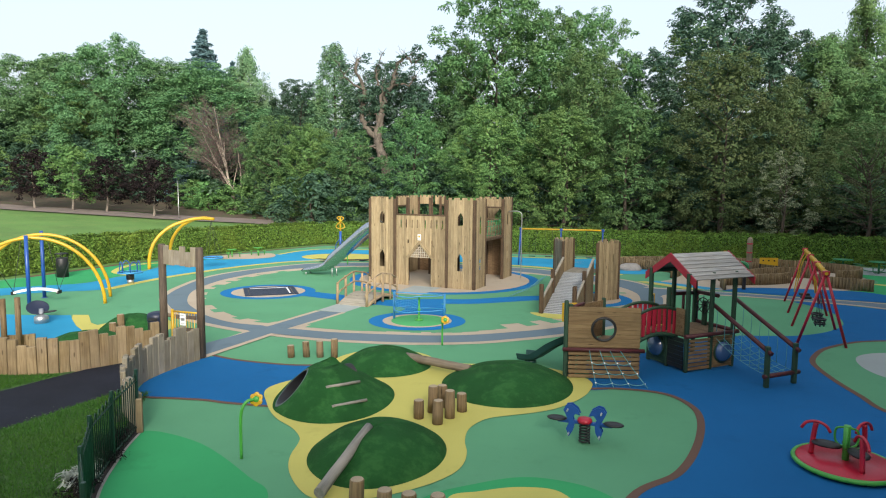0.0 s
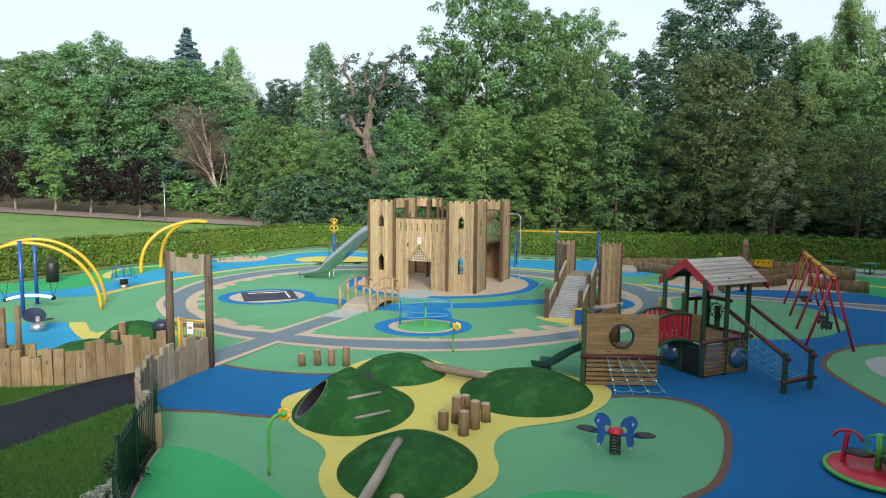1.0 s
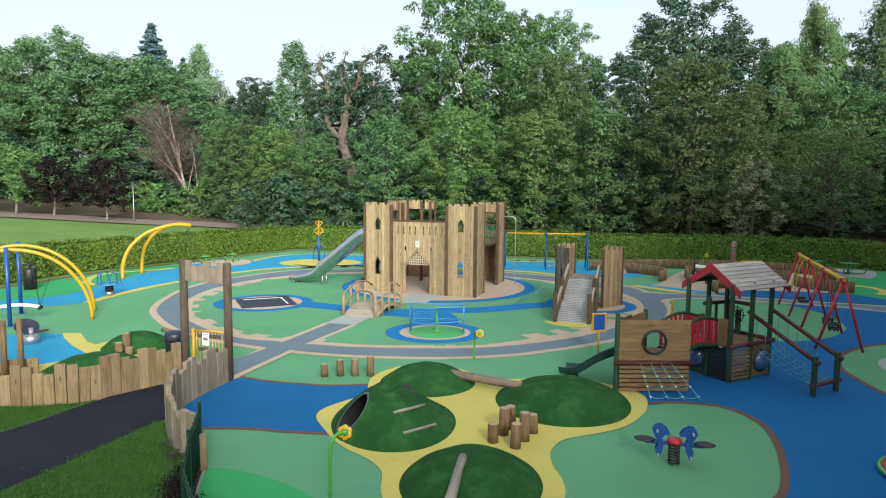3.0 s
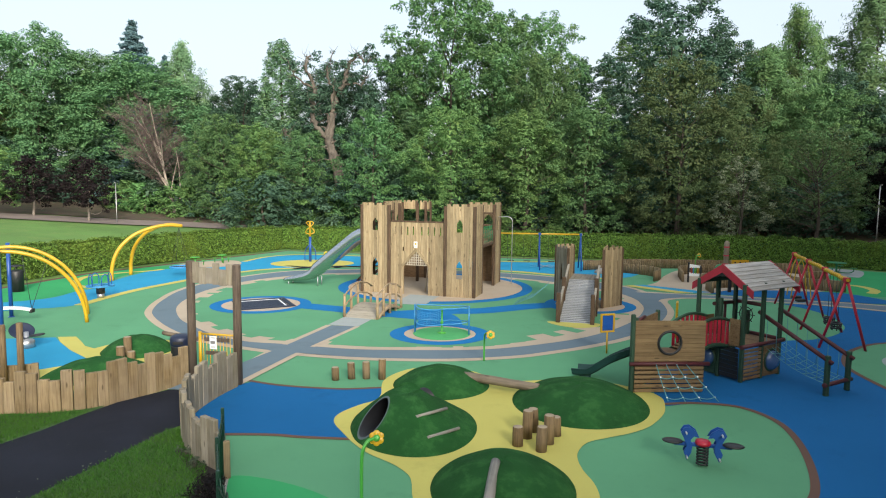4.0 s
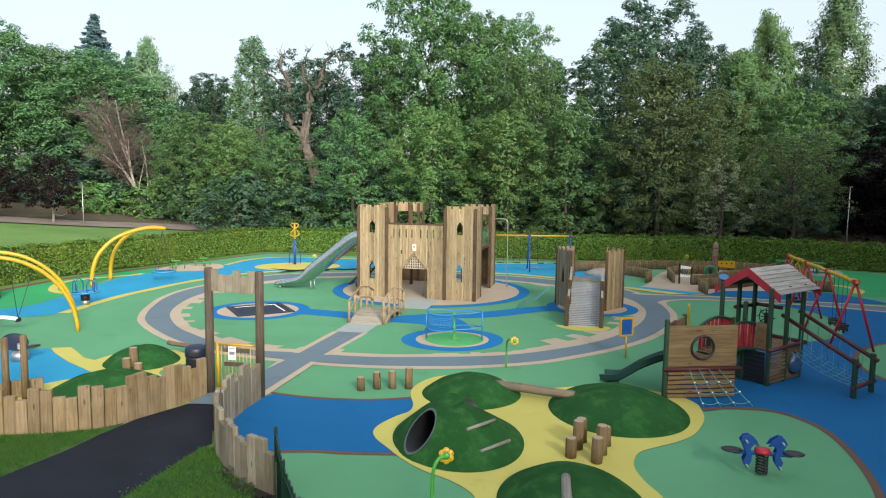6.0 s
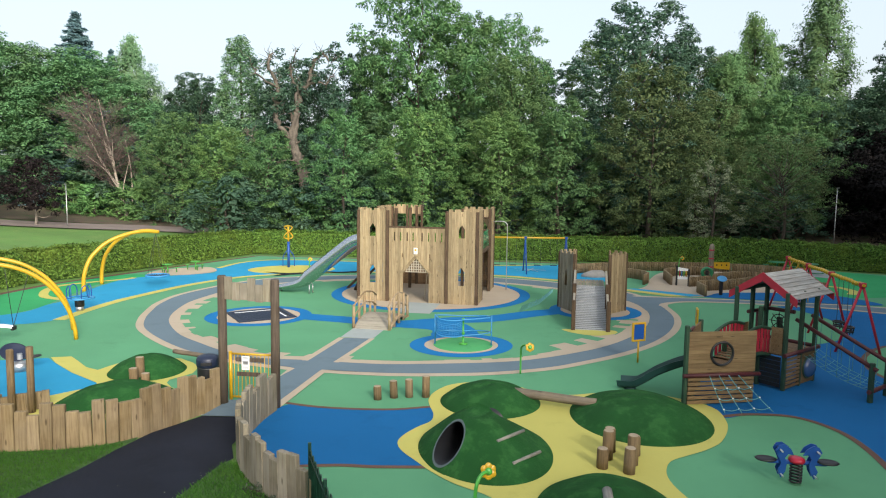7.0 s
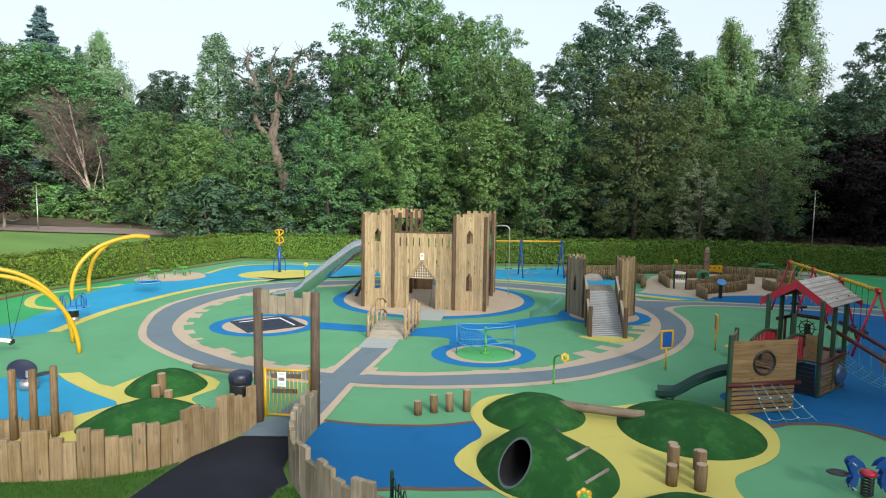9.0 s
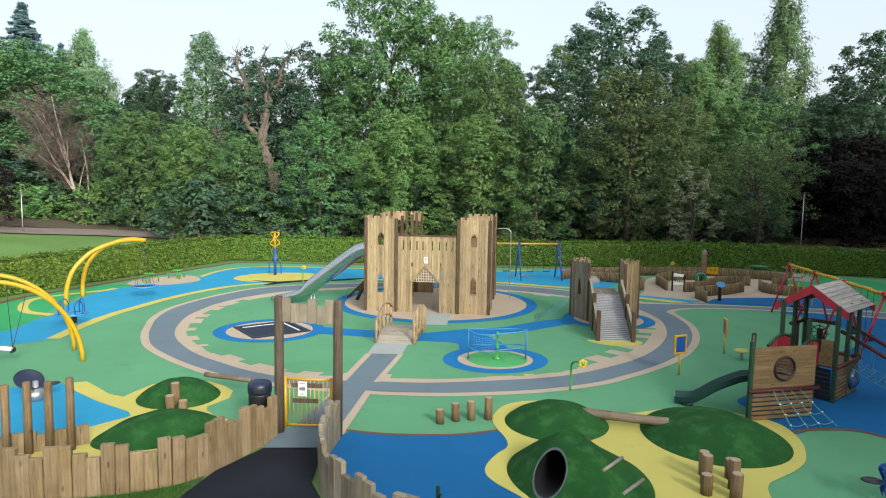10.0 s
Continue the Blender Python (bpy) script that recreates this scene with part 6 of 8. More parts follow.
        box(bm, (x - 0.055, y - 0.055, 0), (x + 0.055, y + 0.055, tall), bevel=0.018)
        part("post", bm, "green_post", root, "green stained square post")
    # roof: lapped boards along the ridge
    ridge, eave, half, L, L0 = 3.23, 2.61, 0.94, 1.31, -0.86
    slope = math.atan2(ridge - eave, half)
    run = math.hypot(half, ridge - eave)
    for s in (-1, 1):
        n = 7
        for k in range(n):
            a, b = run * k / n, run * (k + 1) / n + 0.02
            bm = B()
            ca, sa = math.cos(slope), math.sin(slope)
            q = lambda r, lift: (s * r * ca + s * lift * sa, ridge - r * sa + lift * ca)
            (ya, za), (yb, zb) = q(a, 0.0), q(b, 0.018)
            (yc, zc), (yd, zd) = q(a, 0.026), q(b, 0.044)
            c = [(L0, ya, za), (L, ya, za), (L, yb, zb), (L0, yb, zb), (L0, yc, zc), (L, yc, zc), (L, yd, zd), (L0, yd, zd)]
            hexa(bm, c)
            bmesh.ops.recalc_face_normals(bm, faces=bm.faces)
            part("roof_board", bm, "roof_board", root)
        for x in (L0 - 0.02, L + 0.02):
            bm = B()
            hexa(bm, [(x - 0.018, 0, ridge - 0.20), (x + 0.018, 0, ridge - 0.20), (x + 0.018, s * (half + 0.05), eave - 0.20), (x - 0.018, s * (half + 0.05), eave - 0.20),
                      (x - 0.018, 0, ridge + 0.05), (x + 0.018, 0, ridge + 0.05), (x + 0.018, s * (half + 0.05), eave + 0.01), (x - 0.018, s * (half + 0.05), eave + 0.01)])
            bmesh.ops.recalc_face_normals(bm, faces=bm.faces)
            part("bargeboard", bm, "red_wood", root, "red painted bargeboard")
        bm = B()
        beam(bm, (-0.84, s * 0.74, 2.69), (1.25, s * 0.74, 2.69), 0.08, 0.1, 0.01)
        part("eaves_beam", bm, "green_post", root)
    for k in range(12):
        bm = B()
        box(bm, (-0.86 + k * 0.143, -0.72, 0.97), (-0.86 + k * 0.143 + 0.137, 0.72, 1.01))
        part("deck_board", bm, "castle_deck", root, "boarded hut floor")
    for a, b in (((-1.0, -0.80, 1.03), (1.0, -0.80, 1.03)), ((0.92, -0.85, 1.05), (0.92, 0.8, 1.05)), ((-0.1, 0.80, 1.93), (1.1, 0.80, 1.90)), ((0.92, -0.1, 1.95), (0.92, 0.85, 1.95))):
        bm = B()
        tube(bm, [a, b], 0.058, 10)
        part("rail_log", bm, "maroon", root, "dark red round rail")
    for x, y in ((0.45, 0.80), (1.0, 0.80)):
        bm = B()
        tube(bm, [(x, y, 1.0), (x, y, 1.92)], 0.045, 8)
        part("rail_post", bm, "maroon", root, "dark red round post")
    # lower walls
    for k in range(8):
        bm = B()
        box(bm, (-0.82, -0.79, 0.06 + k * 0.112), (-0.05, -0.765, 0.06 + k * 0.112 + 0.078))
        part("slat", bm, "ship", root)
    for k in range(8):
        bm = B()
        box(bm, (0.06, -0.79, 0.06 + k * 0.112), (0.80, -0.765, 0.06 + k * 0.112 + 0.105))
        part("panel", bm, "ship", root)
    for k in range(8):
        bm = B()
        box(bm, (-0.93, 0.06, 0.06 + k * 0.112), (-0.905, 0.70, 0.06 + k * 0.112 + 0.105))
        part("panel", bm, "green_post", root, "dark green panel")
    for m in (pose(0.43, -0.79, 0.50, 90), pose(-0.93, 0.38, 0.52, 90, 0, -90)):
        bm = B()
        lathe(bm, [(0.30, 0.0), (0.29, 0.06), (0.24, 0.13), (0.14, 0.18), (0.05, 0.20), (0.005, 0.2)], 24, m)
        part("bubble_window", bm, "dome", root, "clear blue bubble window")
        bm = B()
        lathe(bm, [(0.29, 0.0), (0.34, 0.0), (0.34, 0.03), (0.29, 0.03)], 24, m, False)
        part("bubble_ring", bm, "green_post", root)
    # nearly closed black slats stand in for the shaded underside
    for k in range(7):
        bm = B()
        box(bm, (-0.93, -0.66, 0.08 + k * 0.125), (-0.90, -0.08, 0.08 + k * 0.125 + 0.112))
        part("slat", bm, "black", root, "slat blackened for the shade under the hut")
    # upper panels
    for k in range(5):
        bm = B()
        box(bm, (-0.93, -0.68, 1.03 + k * 0.15), (-0.90, -0.36, 1.03 + k * 0.15 + 0.145))
        part("panel", bm, "ship", root)
    for k in range(4):
        bm = B()
        box(bm, (-0.80, 0.765, 1.03 + k * 0.15), (-0.1, 0.79, 1.03 + k * 0.15 + 0.145))
        part("panel", bm, "ship", root)
    # ship's wheel
    bm = B()
    tube(bm, [(0.74, 0.28 + 0.22 * math.cos(a), 1.62 + 0.22 * math.sin(a)) for a in (2 * math.pi * k / 20 for k in range(21))], 0.016, 6, False)
    for k in range(4):
        a = math.pi * k / 4
        tube(bm, [(0.74, 0.28 + 0.29 * math.cos(a), 1.62 + 0.29 * math.sin(a)), (0.74, 0.28 - 0.29 * math.cos(a), 1.62 - 0.29 * math.sin(a))], 0.014, 6)
    lathe(bm, [(0.05, -0.03), (0.05, 0.03)], 12, pose(0.74, 0.28, 1.62, 0, 90))
    part("steering_wheel", bm, "black", root, "black ship's wheel")
    bm = B()
    box(bm, (0.76, 0.2, 1.0), (0.84, 0.36, 1.75), bevel=0.01)
    part("wheel_stand", bm, "green_post", root)


play_hut()


def net_ramp():
    root = thing("net_ramp", (0, 0, 0), "sloping rope net between dark red rails", "climbing net")
    tops = [Vector((7.93, 17.45, 1.86)), Vector((8.88, 17.95, 1.86))]
    lows = [Vector((8.66, 15.52, 0.96)), Vector((9.58, 15.94, 0.96))]
    for a, b in zip(tops, lows):
        bm = B()
        tube(bm, [a - (b - a) * 0.02, b + (b - a) * 0.06], 0.06, 10)
        part("rail", bm, "maroon", root, "dark red sloping log rail")
    for p in lows:
        bm = B()
        box(bm, (p.x - 0.06, p.y - 0.06, 0), (p.x + 0.06, p.y + 0.06, 1.09), pose(0, 0, 0), 0.02)
        part("post", bm, "green_post", root, "green stained square post")
    bm = B()
    d = (lows[1] - lows[0]).normalized()
    tube(bm, [lows[0] - d * 0.1 + Vector((0, 0, -0.66)), lows[1] + d * 0.18 + Vector((0, 0, -0.66))], 0.06, 10)
    part("bar", bm, "maroon", root, "dark red low crossbar")
    n = 9
    foot = [p + Vector((0, 0, -0.64)) for p in lows]
    head = [p + Vector((0, 0, -0.85)) for p in tops]
    for k in range(5):
        s = k / 4
        bm = B()
        rope(bm, head[0].lerp(head[1], s), foot[0].lerp(foot[1], s), 0.14, 0.008, 10)
        part("net_rope", bm, "rope_cyan", root, "turquoise climbing rope")
    for k in range(1, n):
        t = k / n
        bm = B()
        sag = -0.14 * math.sin(math.pi * t)
        rope(bm, head[0].lerp(foot[0], t) + Vector((0, 0, sag)), head[1].lerp(foot[1], t) + Vector((0, 0, sag)), 0.06, 0.008, 6)
        part("net_rope", bm, "rope_cyan", root, "turquoise climbing rope")
    for s, (a, b) in enumerate(zip(tops, lows)):
        for k in range(6):
            t = 0.12 + 0.15 * k
            bm = B()
            p = a.lerp(b, t)
            q = head[s].lerp(foot[s], t) + Vector((0, 0, -0.14 * math.sin(math.pi * t)))
            rope(bm, p, q, 0.0, 0.009, 2)
            part("hanger", bm, "rope_cyan", root)


net_ramp()


def red_bridge():
    a, b = Vector((5.40, 17.02, 0.9)), Vector((6.74, 17.62, 0.98))
    root = thing("plank_bridge", (0, 0, 0), "arched bridge with red pickets joining ship and hut", "bridge")
    d = (b - a).normalized()
    s = Vector((-d.y, d.x, 0)).normalized()
    rise = lambda t: 0.16 * math.sin(math.pi * t)
    n = 12
    for k in range(n):
        t = (k + 0.5) / n
        p = a.lerp(b, t) + Vector((0, 0, rise(t)))
        bm = B()
        beam(bm, p - s * 0.36, p + s * 0.36, 0.11, 0.035)
        part("plank", bm, "castle_deck", root)
    for side in (-1, 1):
        off = s * 0.40 * side
        for name, z, mat_name, r in (("lower_beam", -0.06, "green_post", 0.06), ("top_rail", 0.70, "green_post", 0.045)):
            bm = B()
            tube(bm, [a.lerp(b, k / 10) + off + Vector((0, 0, z + rise(k / 10))) for k in range(11)], r, 8)
            part(name, bm, mat_name, root, "curved dark green rail")
        for k in range(8):
            t = (k + 0.5) / 8
            p = a.lerp(b, t) + off + Vector((0, 0, rise(t)))
            bm = B()
            m = Matrix(((d.x, s.x, 0, p.x), (d.y, s.y, 0, p.y), (0, 0, 1, p.z), (0, 0, 0, 1)))
            box(bm, (-0.058, -0.014, 0.0), (0.058, 0.014, 0.66), m, 0.008)
            part("picket", bm, "red_wood", root, "red painted picket")


red_bridge()


# ---- palisades, gate, railing ----
def timber_mesh(width, tall, deep, material, round_front=True):
    bm = B()
    r = width / 2
    pts = [(-r, 0.0), (-r * 0.95, -deep * 0.55), (-r * 0.6, -deep * 0.92), (0, -deep), (r * 0.6, -deep * 0.92), (r * 0.95, -deep * 0.55), (r, 0.0)] if round_front else [(-r, 0.02), (-r, -deep + 0.012), (-r + 0.012, -deep), (r - 0.012, -deep), (r, -deep + 0.012), (r, 0.02)]
    prism(bm, pts, -0.05, tall - 0.012)
    top = [(x * 0.93, y * 0.9 - 0.002) for x, y in pts]
    v = [bm.verts.new((x, y, tall)) for x, y in top]
    bm.faces.new(v)
    hi = [q for q in bm.verts if abs(q.co.z - (tall - 0.012)) < 1e-5]
    n = len(pts)
    hi = hi[:n]
    for i in range(n):
        bm.faces.new((hi[i], hi[(i + 1) % n], v[(i + 1) % n], v[i]))
    bmesh.ops.recalc_face_normals(bm, faces=bm.faces)
    return mesh_of("plank", bm, material)


def palisade(name, ctrl, tops, width, label, material, seed, deep=0.07, flip=False):
    rnd = random.Random(seed)
    root = thing(name, (0, 0, 0), label, "fence")
    pts = curve([(x, y, 0) for x, y in ctrl], 12)
    total = [0.0]
    for a, b in zip(pts, pts[1:]):
        total.append(total[-1] + (b - a).length)
    n = int(total[-1] / width)
    stock = {}
    for k in range(n):
        s = (k + 0.5) * width
        i = max(j for j in range(len(pts) - 1) if total[j] <= s)
        t = (s - total[i]) / (total[i + 1] - total[i])
        p = pts[i].lerp(pts[i + 1], t)
        d = (pts[i + 1] - pts[i]).normalized()
        turn = math.degrees(math.atan2(d.y, d.x)) + (180 if flip else 0)
        tall = tops(k, s / total[-1], rnd)
        key = round(tall * 20) / 20
        if key not in stock:
            stock[key] = timber_mesh(width * 0.985, key, deep, material, False)
        piece("plank", stock[key], root, pose(p.x, p.y, 0.01 * rnd.uniform(-1, 1), rnd.uniform(-1, 1), rnd.uniform(-0.8, 0.8), turn + rnd.uniform(-1.5, 1.5)))
    return root


LEFT_RUN = [(-8.28, 17.95), (-8.85, 17.25), (-9.84, 16.12), (-10.8, 15.75), (-12.0, 15.75), (-13.3, 16.0), (-15.5, 16.6), (-19.0, 17.6)]
palisade("palisade_fence", LEFT_RUN, lambda k, t, r: (0.98, 0.80, 0.82, 0.98)[k % 4] + (0.05 if t < 0.2 else 0.0) + r.uniform(-0.03, 0.03), 0.245, "palisade of pale upright timbers with stepped tops", "palisade", 3, 0.09, True)
RIGHT_RUN = [(-6.88, 17.42), (-7.2, 16.6), (-7.45, 15.5), (-7.42, 14.6), (-7.2, 13.8), (-6.7, 12.85), (-5.95, 12.05)]
palisade("palisade_fence", RIGHT_RUN, lambda k, t, r: (0.95, 0.92, 1.14, 1.12)[k % 4] - 0.18 * t + r.uniform(-0.03, 0.03), 0.235, "weathered palisade of upright timbers with stepped tops", "grey_timber", 4, 0.09, True)
palisade("log_edging", [(-12.35, 18.42), (-13.1, 18.2), (-13.9, 18.16), (-17.0, 18.0)], lambda k, t, r: 0.42 + r.uniform(-0.05, 0.05), 0.17, "low edging of upright logs beside the small mounds", "palisade", 5, 0.09)

for x, y, h in ((-13.87, 18.02, 1.60), (-13.47, 18.08, 1.62), (-13.05, 18.04, 1.61), (-12.65, 18.12, 1.65)):
    bm = B()
    root = thing("timber_post", (x, y, 0), "tall round timber post beside the palisade", "post", "row of tall posts")
    post(bm, 0, 0, 0, h, 0.085, 0.015, 12)
    part("pole", bm, "log", root)


def gate():
    L, R = Vector((-8.17, 18.1, 0)), Vector((-6.84, 17.6, 0))
    portal = thing("gateway", (0, 0, 0), "timber gateway with two tall dark posts and notched header", "gateway")
    for p, h in ((L, 3.32), (R, 3.27)):
        bm = B()
        post(bm, p.x, p.y, 0, h, 0.115, 0.01, 14)
        part("post", bm, "gate_post", portal, "tall dark weathered round post")
    d = (R - L).normalized()
    turn = math.degrees(math.atan2(d.y, d.x))
    n = 6
    w = ((R - L).length - 0.18) / n
    for k, (lo, hi) in enumerate(((2.72, 3.30), (2.70, 3.16), (2.72, 3.15), (2.70, 3.28), (2.68, 3.12), (2.70, 3.27))):
        bm = B()
        box(bm, (0.09 + k * w + 0.003, -0.03, lo), (0.09 + (k + 1) * w - 0.003, 0.02, hi), pose(L.x, L.y - 0.02, 0, 0, 0, turn), 0.006)
        part("header_board", bm, "grey_timber", portal)
    g = thing("metal_gate", pose(-8.02, 18.36, 0, 0, 0, math.degrees(math.atan2(-0.36, 1.09))), "closed yellow metal gate with upright bars", "gate")
    W = 1.13
    for x, r in ((0.0, 0.045), (W, 0.035)):
        bm = B()
        tube(bm, [(x, 0, 0.02), (x, 0, 1.30)], r, 12)
        part("gate_stile", bm, "yellow_paint", g)
    for z in (0.10, 1.24):
        bm = B()
        tube(bm, [(0, 0, z), (W, 0, z)], 0.028, 10)
        part("gate_rail", bm, "yellow_paint", g)
    for k in range(1, 11):
        bm = B()
        tube(bm, [(W * k / 11, 0, 0.10), (W * k / 11, 0, 1.24)], 0.011, 8)
        part("bar", bm, "yellow_paint", g)
    for z, x0, x1 in ((1.10, 0.16, 0.92), (0.72, 0.18, 0.82)):
        bm = B()
        box(bm, (x0, -0.045, z - 0.055), (x1, -0.02, z + 0.055), bevel=0.005)
        part("board", bm, "gate_post", g, "weathered wooden board")
    bm = B()
    box(bm, (0.33, -0.062, 0.84), (0.54, -0.048, 1.20), bevel=0.003)
    sign = part("notice", bm, "white", g, "white notice with grey lines")
    bm = B()
    for z, h in ((1.14, 0.03), (0.98, 0.09), (0.91, 0.015), (0.88, 0.015)):
        box(bm, (0.36, -0.0655, z), (0.51, -0.0625, z + h))
    part("print", bm, "galv", sign)


gate()


def railing():
    posts = [Vector(p) for p in ((-5.92, 11.90, 0), (-5.68, 10.50, 0), (-5.37, 9.25, 0), (-4.80, 8.02, 0), (-4.10, 6.90, 0))]
    root = thing("railing", (0, 0, 0), "dark green bow-topped metal railing", "railing")
    for p in posts:
        bm = B()
        box(bm, (p.x - 0.028, p.y - 0.028, 0), (p.x + 0.028, p.y + 0.028, 1.33), bevel=0.006)
        part("post", bm, "rail_green", root)
    for a, b in zip(posts, posts[1:]):
        for z in (0.13, 1.10):
            bm = B()
            tube(bm, [a + Vector((0, 0, z)), b + Vector((0, 0, z))], 0.019, 6)
            part("rail", bm, "rail_green", root)
        n = 6
        for k in range(n):
            p, q = a.lerp(b, (k + 0.28) / n), a.lerp(b, (k + 0.78) / n)
            bm = B()
            tube(bm, [p + Vector((0, 0, 0.06)), p + Vector((0, 0, 1.17)), p.lerp(q, 0.18) + Vector((0, 0, 1.225)), p.lerp(q, 0.5) + Vector((0, 0, 1.245)), p.lerp(q, 0.82) + Vector((0, 0, 1.225)), q + Vector((0, 0, 1.17)), q + Vector((0, 0, 0.06))], 0.011, 6)
            part("bow", bm, "rail_green", root)


railing()

bm = B()
root = thing("end_post", pose(-5.86, 11.86, 0, 0, 0, 20), "short square timber post at the railing's end", "post")
box(bm, (-0.065, -0.045, 0), (0.065, 0.045, 0.72), bevel=0.015)
part("stake", bm, "palisade", root)


def litter_bin():
    root = thing("litter_bin", (-8.62, 18.62, 0), "black litter bin with a dark blue domed lid", "litter bin")
    bm = B()
    lathe(bm, [(0.26, 0.0), (0.27, 0.04), (0.27, 0.82), (0.275, 0.86)], 24)
    part("body", bm, "black", root)
    bm = B()
    lathe(bm, [(0.275, 0.86), (0.29, 0.90), (0.29, 1.06), (0.26, 1.12), (0.15, 1.16), (0.01, 1.17)], 24)
    lid = part("lid", bm, "navy", root, "dark blue domed lid")
    bm = B()
    box(bm, (-0.14, -0.30, 0.93), (0.14, -0.27, 1.02), bevel=0.01)
    part("slot", bm, "black", lid, "black opening")


litter_bin()


# ---- grass mounds ----
def mound(cx, cy, rx, ry, h, label, turn=0.0, power=2.0, flat=0.0, bite=None, seed=0, peak=(0.0, 0.0), lean=0.0):
    """A turf-covered dome; bite: (point, direction, radius) leaves a round tunnel mouth."""
    root = thing("grass_mound", pose(cx, cy, 0, 0, 0, turn), label, "play mound")
    rnd = random.Random(seed)
    ph = [rnd.uniform(0, 6.28) for _ in range(4)]
    bm = B()
    rings, seg = 30, 84
    rows = []
    for i in range(rings + 1):
        f = i / rings
        row = []
        for j in range(seg):
            a = 2 * math.pi * j / seg
            wob = 1 + 0.010 * math.sin(2 * a + ph[0]) + 0.010 * math.sin(3 * a + ph[1])
            z = h * (1 - max(0.0, (f - flat) / (1 - flat)) ** (power - lean * max(0.0, math.cos(a))))
            z = z if f < 1 else -0.03
            row.append(bm.verts.new((rx * f * wob * math.cos(a) + peak[0] * (1 - f), ry * f * wob * math.sin(a) + peak[1] * (1 - f), z + 0.008 * math.sin(5 * a + 9 * f + ph[2]) * (f < 1))))
            if i == 0:
                break
        rows.append(row)
    for j in range(seg):
        bm.faces.new((rows[0][0], rows[1][j], rows[1][(j + 1) % seg]))
    for a, b in zip(rows[1:], rows[2:]):
        for j in range(seg):
            bm.faces.new((a[j], b[j], b[(j + 1) % seg], a[(j + 1) % seg]))
    if bite:
        c, d, r = Vector(bite[0]), Vector(bite[1]).normalized(), bite[2]
        side = d.cross(Vector((0, 0, 1))).normalized()
        up = side.cross(d)

        def outside(p):
            f = min(1.0, math.hypot(p.x / rx, p.y / ry))
            for _ in range(6):
                f = min(1.0, math.hypot((p.x - peak[0] * (1 - f)) / rx, (p.y - peak[1] * (1 - f)) / ry))
            side_power = power - lean * max(0.0, math.cos(math.atan2(p.y / ry, p.x / rx)))
            return p.z > h * (1 - max(0.0, (f - flat) / (1 - flat)) ** side_power) or f >= 1

        gone = [v for v in bm.verts if ((v.co - c) - d * (v.co - c).dot(d)).length < r + 0.01 and (v.co - c).dot(d) > -0.9]
        bmesh.ops.delete(bm, geom=gone, context="VERTS")
    for f in bm.faces:
        f.smooth = True
    part("turf", bm, "turf", root, "dark green artificial turf")
    if bite:
        n = 44
        rims = ((r - 0.03, None), (r - 0.03, 0.0), (r - 0.018, 0.014), (r + 0.006, 0.010), (r + 0.004, 0.008), (r + 0.07, 0.014), (r + 0.13, 0.010), (r + 0.19, -0.004))
        loops = [[] for _ in rims]
        for k in range(n):
            a = 2 * math.pi * k / n
            w = side * math.cos(a) + up * math.sin(a)
            for i, (rad, lift) in enumerate(rims):
                p = c + w * rad - d * 0.9
                steps = 0
                while lift is not None and not outside(p) and steps < 400:
                    p = p + d * 0.006
                    steps += 1
                loops[i].append(p + d * (-0.5 if lift is None else lift))
        # pipe wall is black so its colour gives the darkness inside the tunnel
        for name, i0, i1, material, words in (("tunnel_pipe", 0, 1, "black", "tunnel pipe coloured black for its unlit inside"), ("rim", 1, 3, "slide_grey", "thin grey tunnel rim"), ("turf_collar", 4, 7, "turf", "turf trimmed round the tunnel")):
            bm = B()
            rows = [[bm.verts.new(q) for q in lp] for lp in loops[i0:i1 + 1]]
            for p, q in zip(rows, rows[1:]):
                for k in range(n):
                    f = bm.faces.new((p[k], p[(k + 1) % n], q[(k + 1) % n], q[k]))
                    f.smooth = True
            if i0 == 0:
                bm.faces.new(rows[0])
            part(name, bm, material, root, words)
    return root


mound(-2.25, 14.22, 1.45, 1.79, 0.83, "steep turf mound pierced by a tunnel", 0, 1.28, 0.22, ((-0.76, -0.40, 0.415), (-0.74, -0.66, 0.03), 0.365), 1, (-0.22, -0.12), 0.38)
mound(-0.84, 11.05, 1.34, 1.55, 0.56, "rounded turf mound carrying a grey log", -10, 2.0, 0.05, None, 2)
mound(2.0, 15.5, 1.71, 1.95, 0.50, "broad rounded turf mound beside the play ship", -15, 2.0, 0.05, None, 3)
mound(-1.36, 17.15, 1.33, 1.33, 0.52, "low rounded turf mound", 0, 2.0, 0.05, None, 4)
mound(-10.8, 21.43, 1.13, 1.11, 0.50, "small rounded turf mound behind the palisade", 0, 2.0, 0.05, None, 5)
mound(-10.9, 18.75, 1.52, 1.0, 0.50, "small long turf mound behind the palisade", 18, 2.0, 0.05, None, 6)

for k, (a, b) in enumerate((((-2.28, 13.23, 0.575), (-1.58, 13.69, 0.58)), ((-2.07, 12.84, 0.27), (-1.36, 13.26, 0.29)))):
    root = thing("climbing_bar", (0, 0, 0), "pale climbing bar fixed to the steep mound", "climbing bar", "bars on the steep mound")
    bm = B()
    tube(bm, [a, b], 0.035, 8)
    part("bar", bm, "log_grey", root)


def lying_log(a, b, r0, r1, label, material):
    a, b = Vector(a), Vector(b)
    d = b - a
    m = Matrix.Translation(a) @ d.to_track_quat("X", "Z").to_matrix().to_4x4()
    root = thing("log", m, label, "log")
    L = d.length
    bm = B()
    rnd = random.Random(int(L * 100))
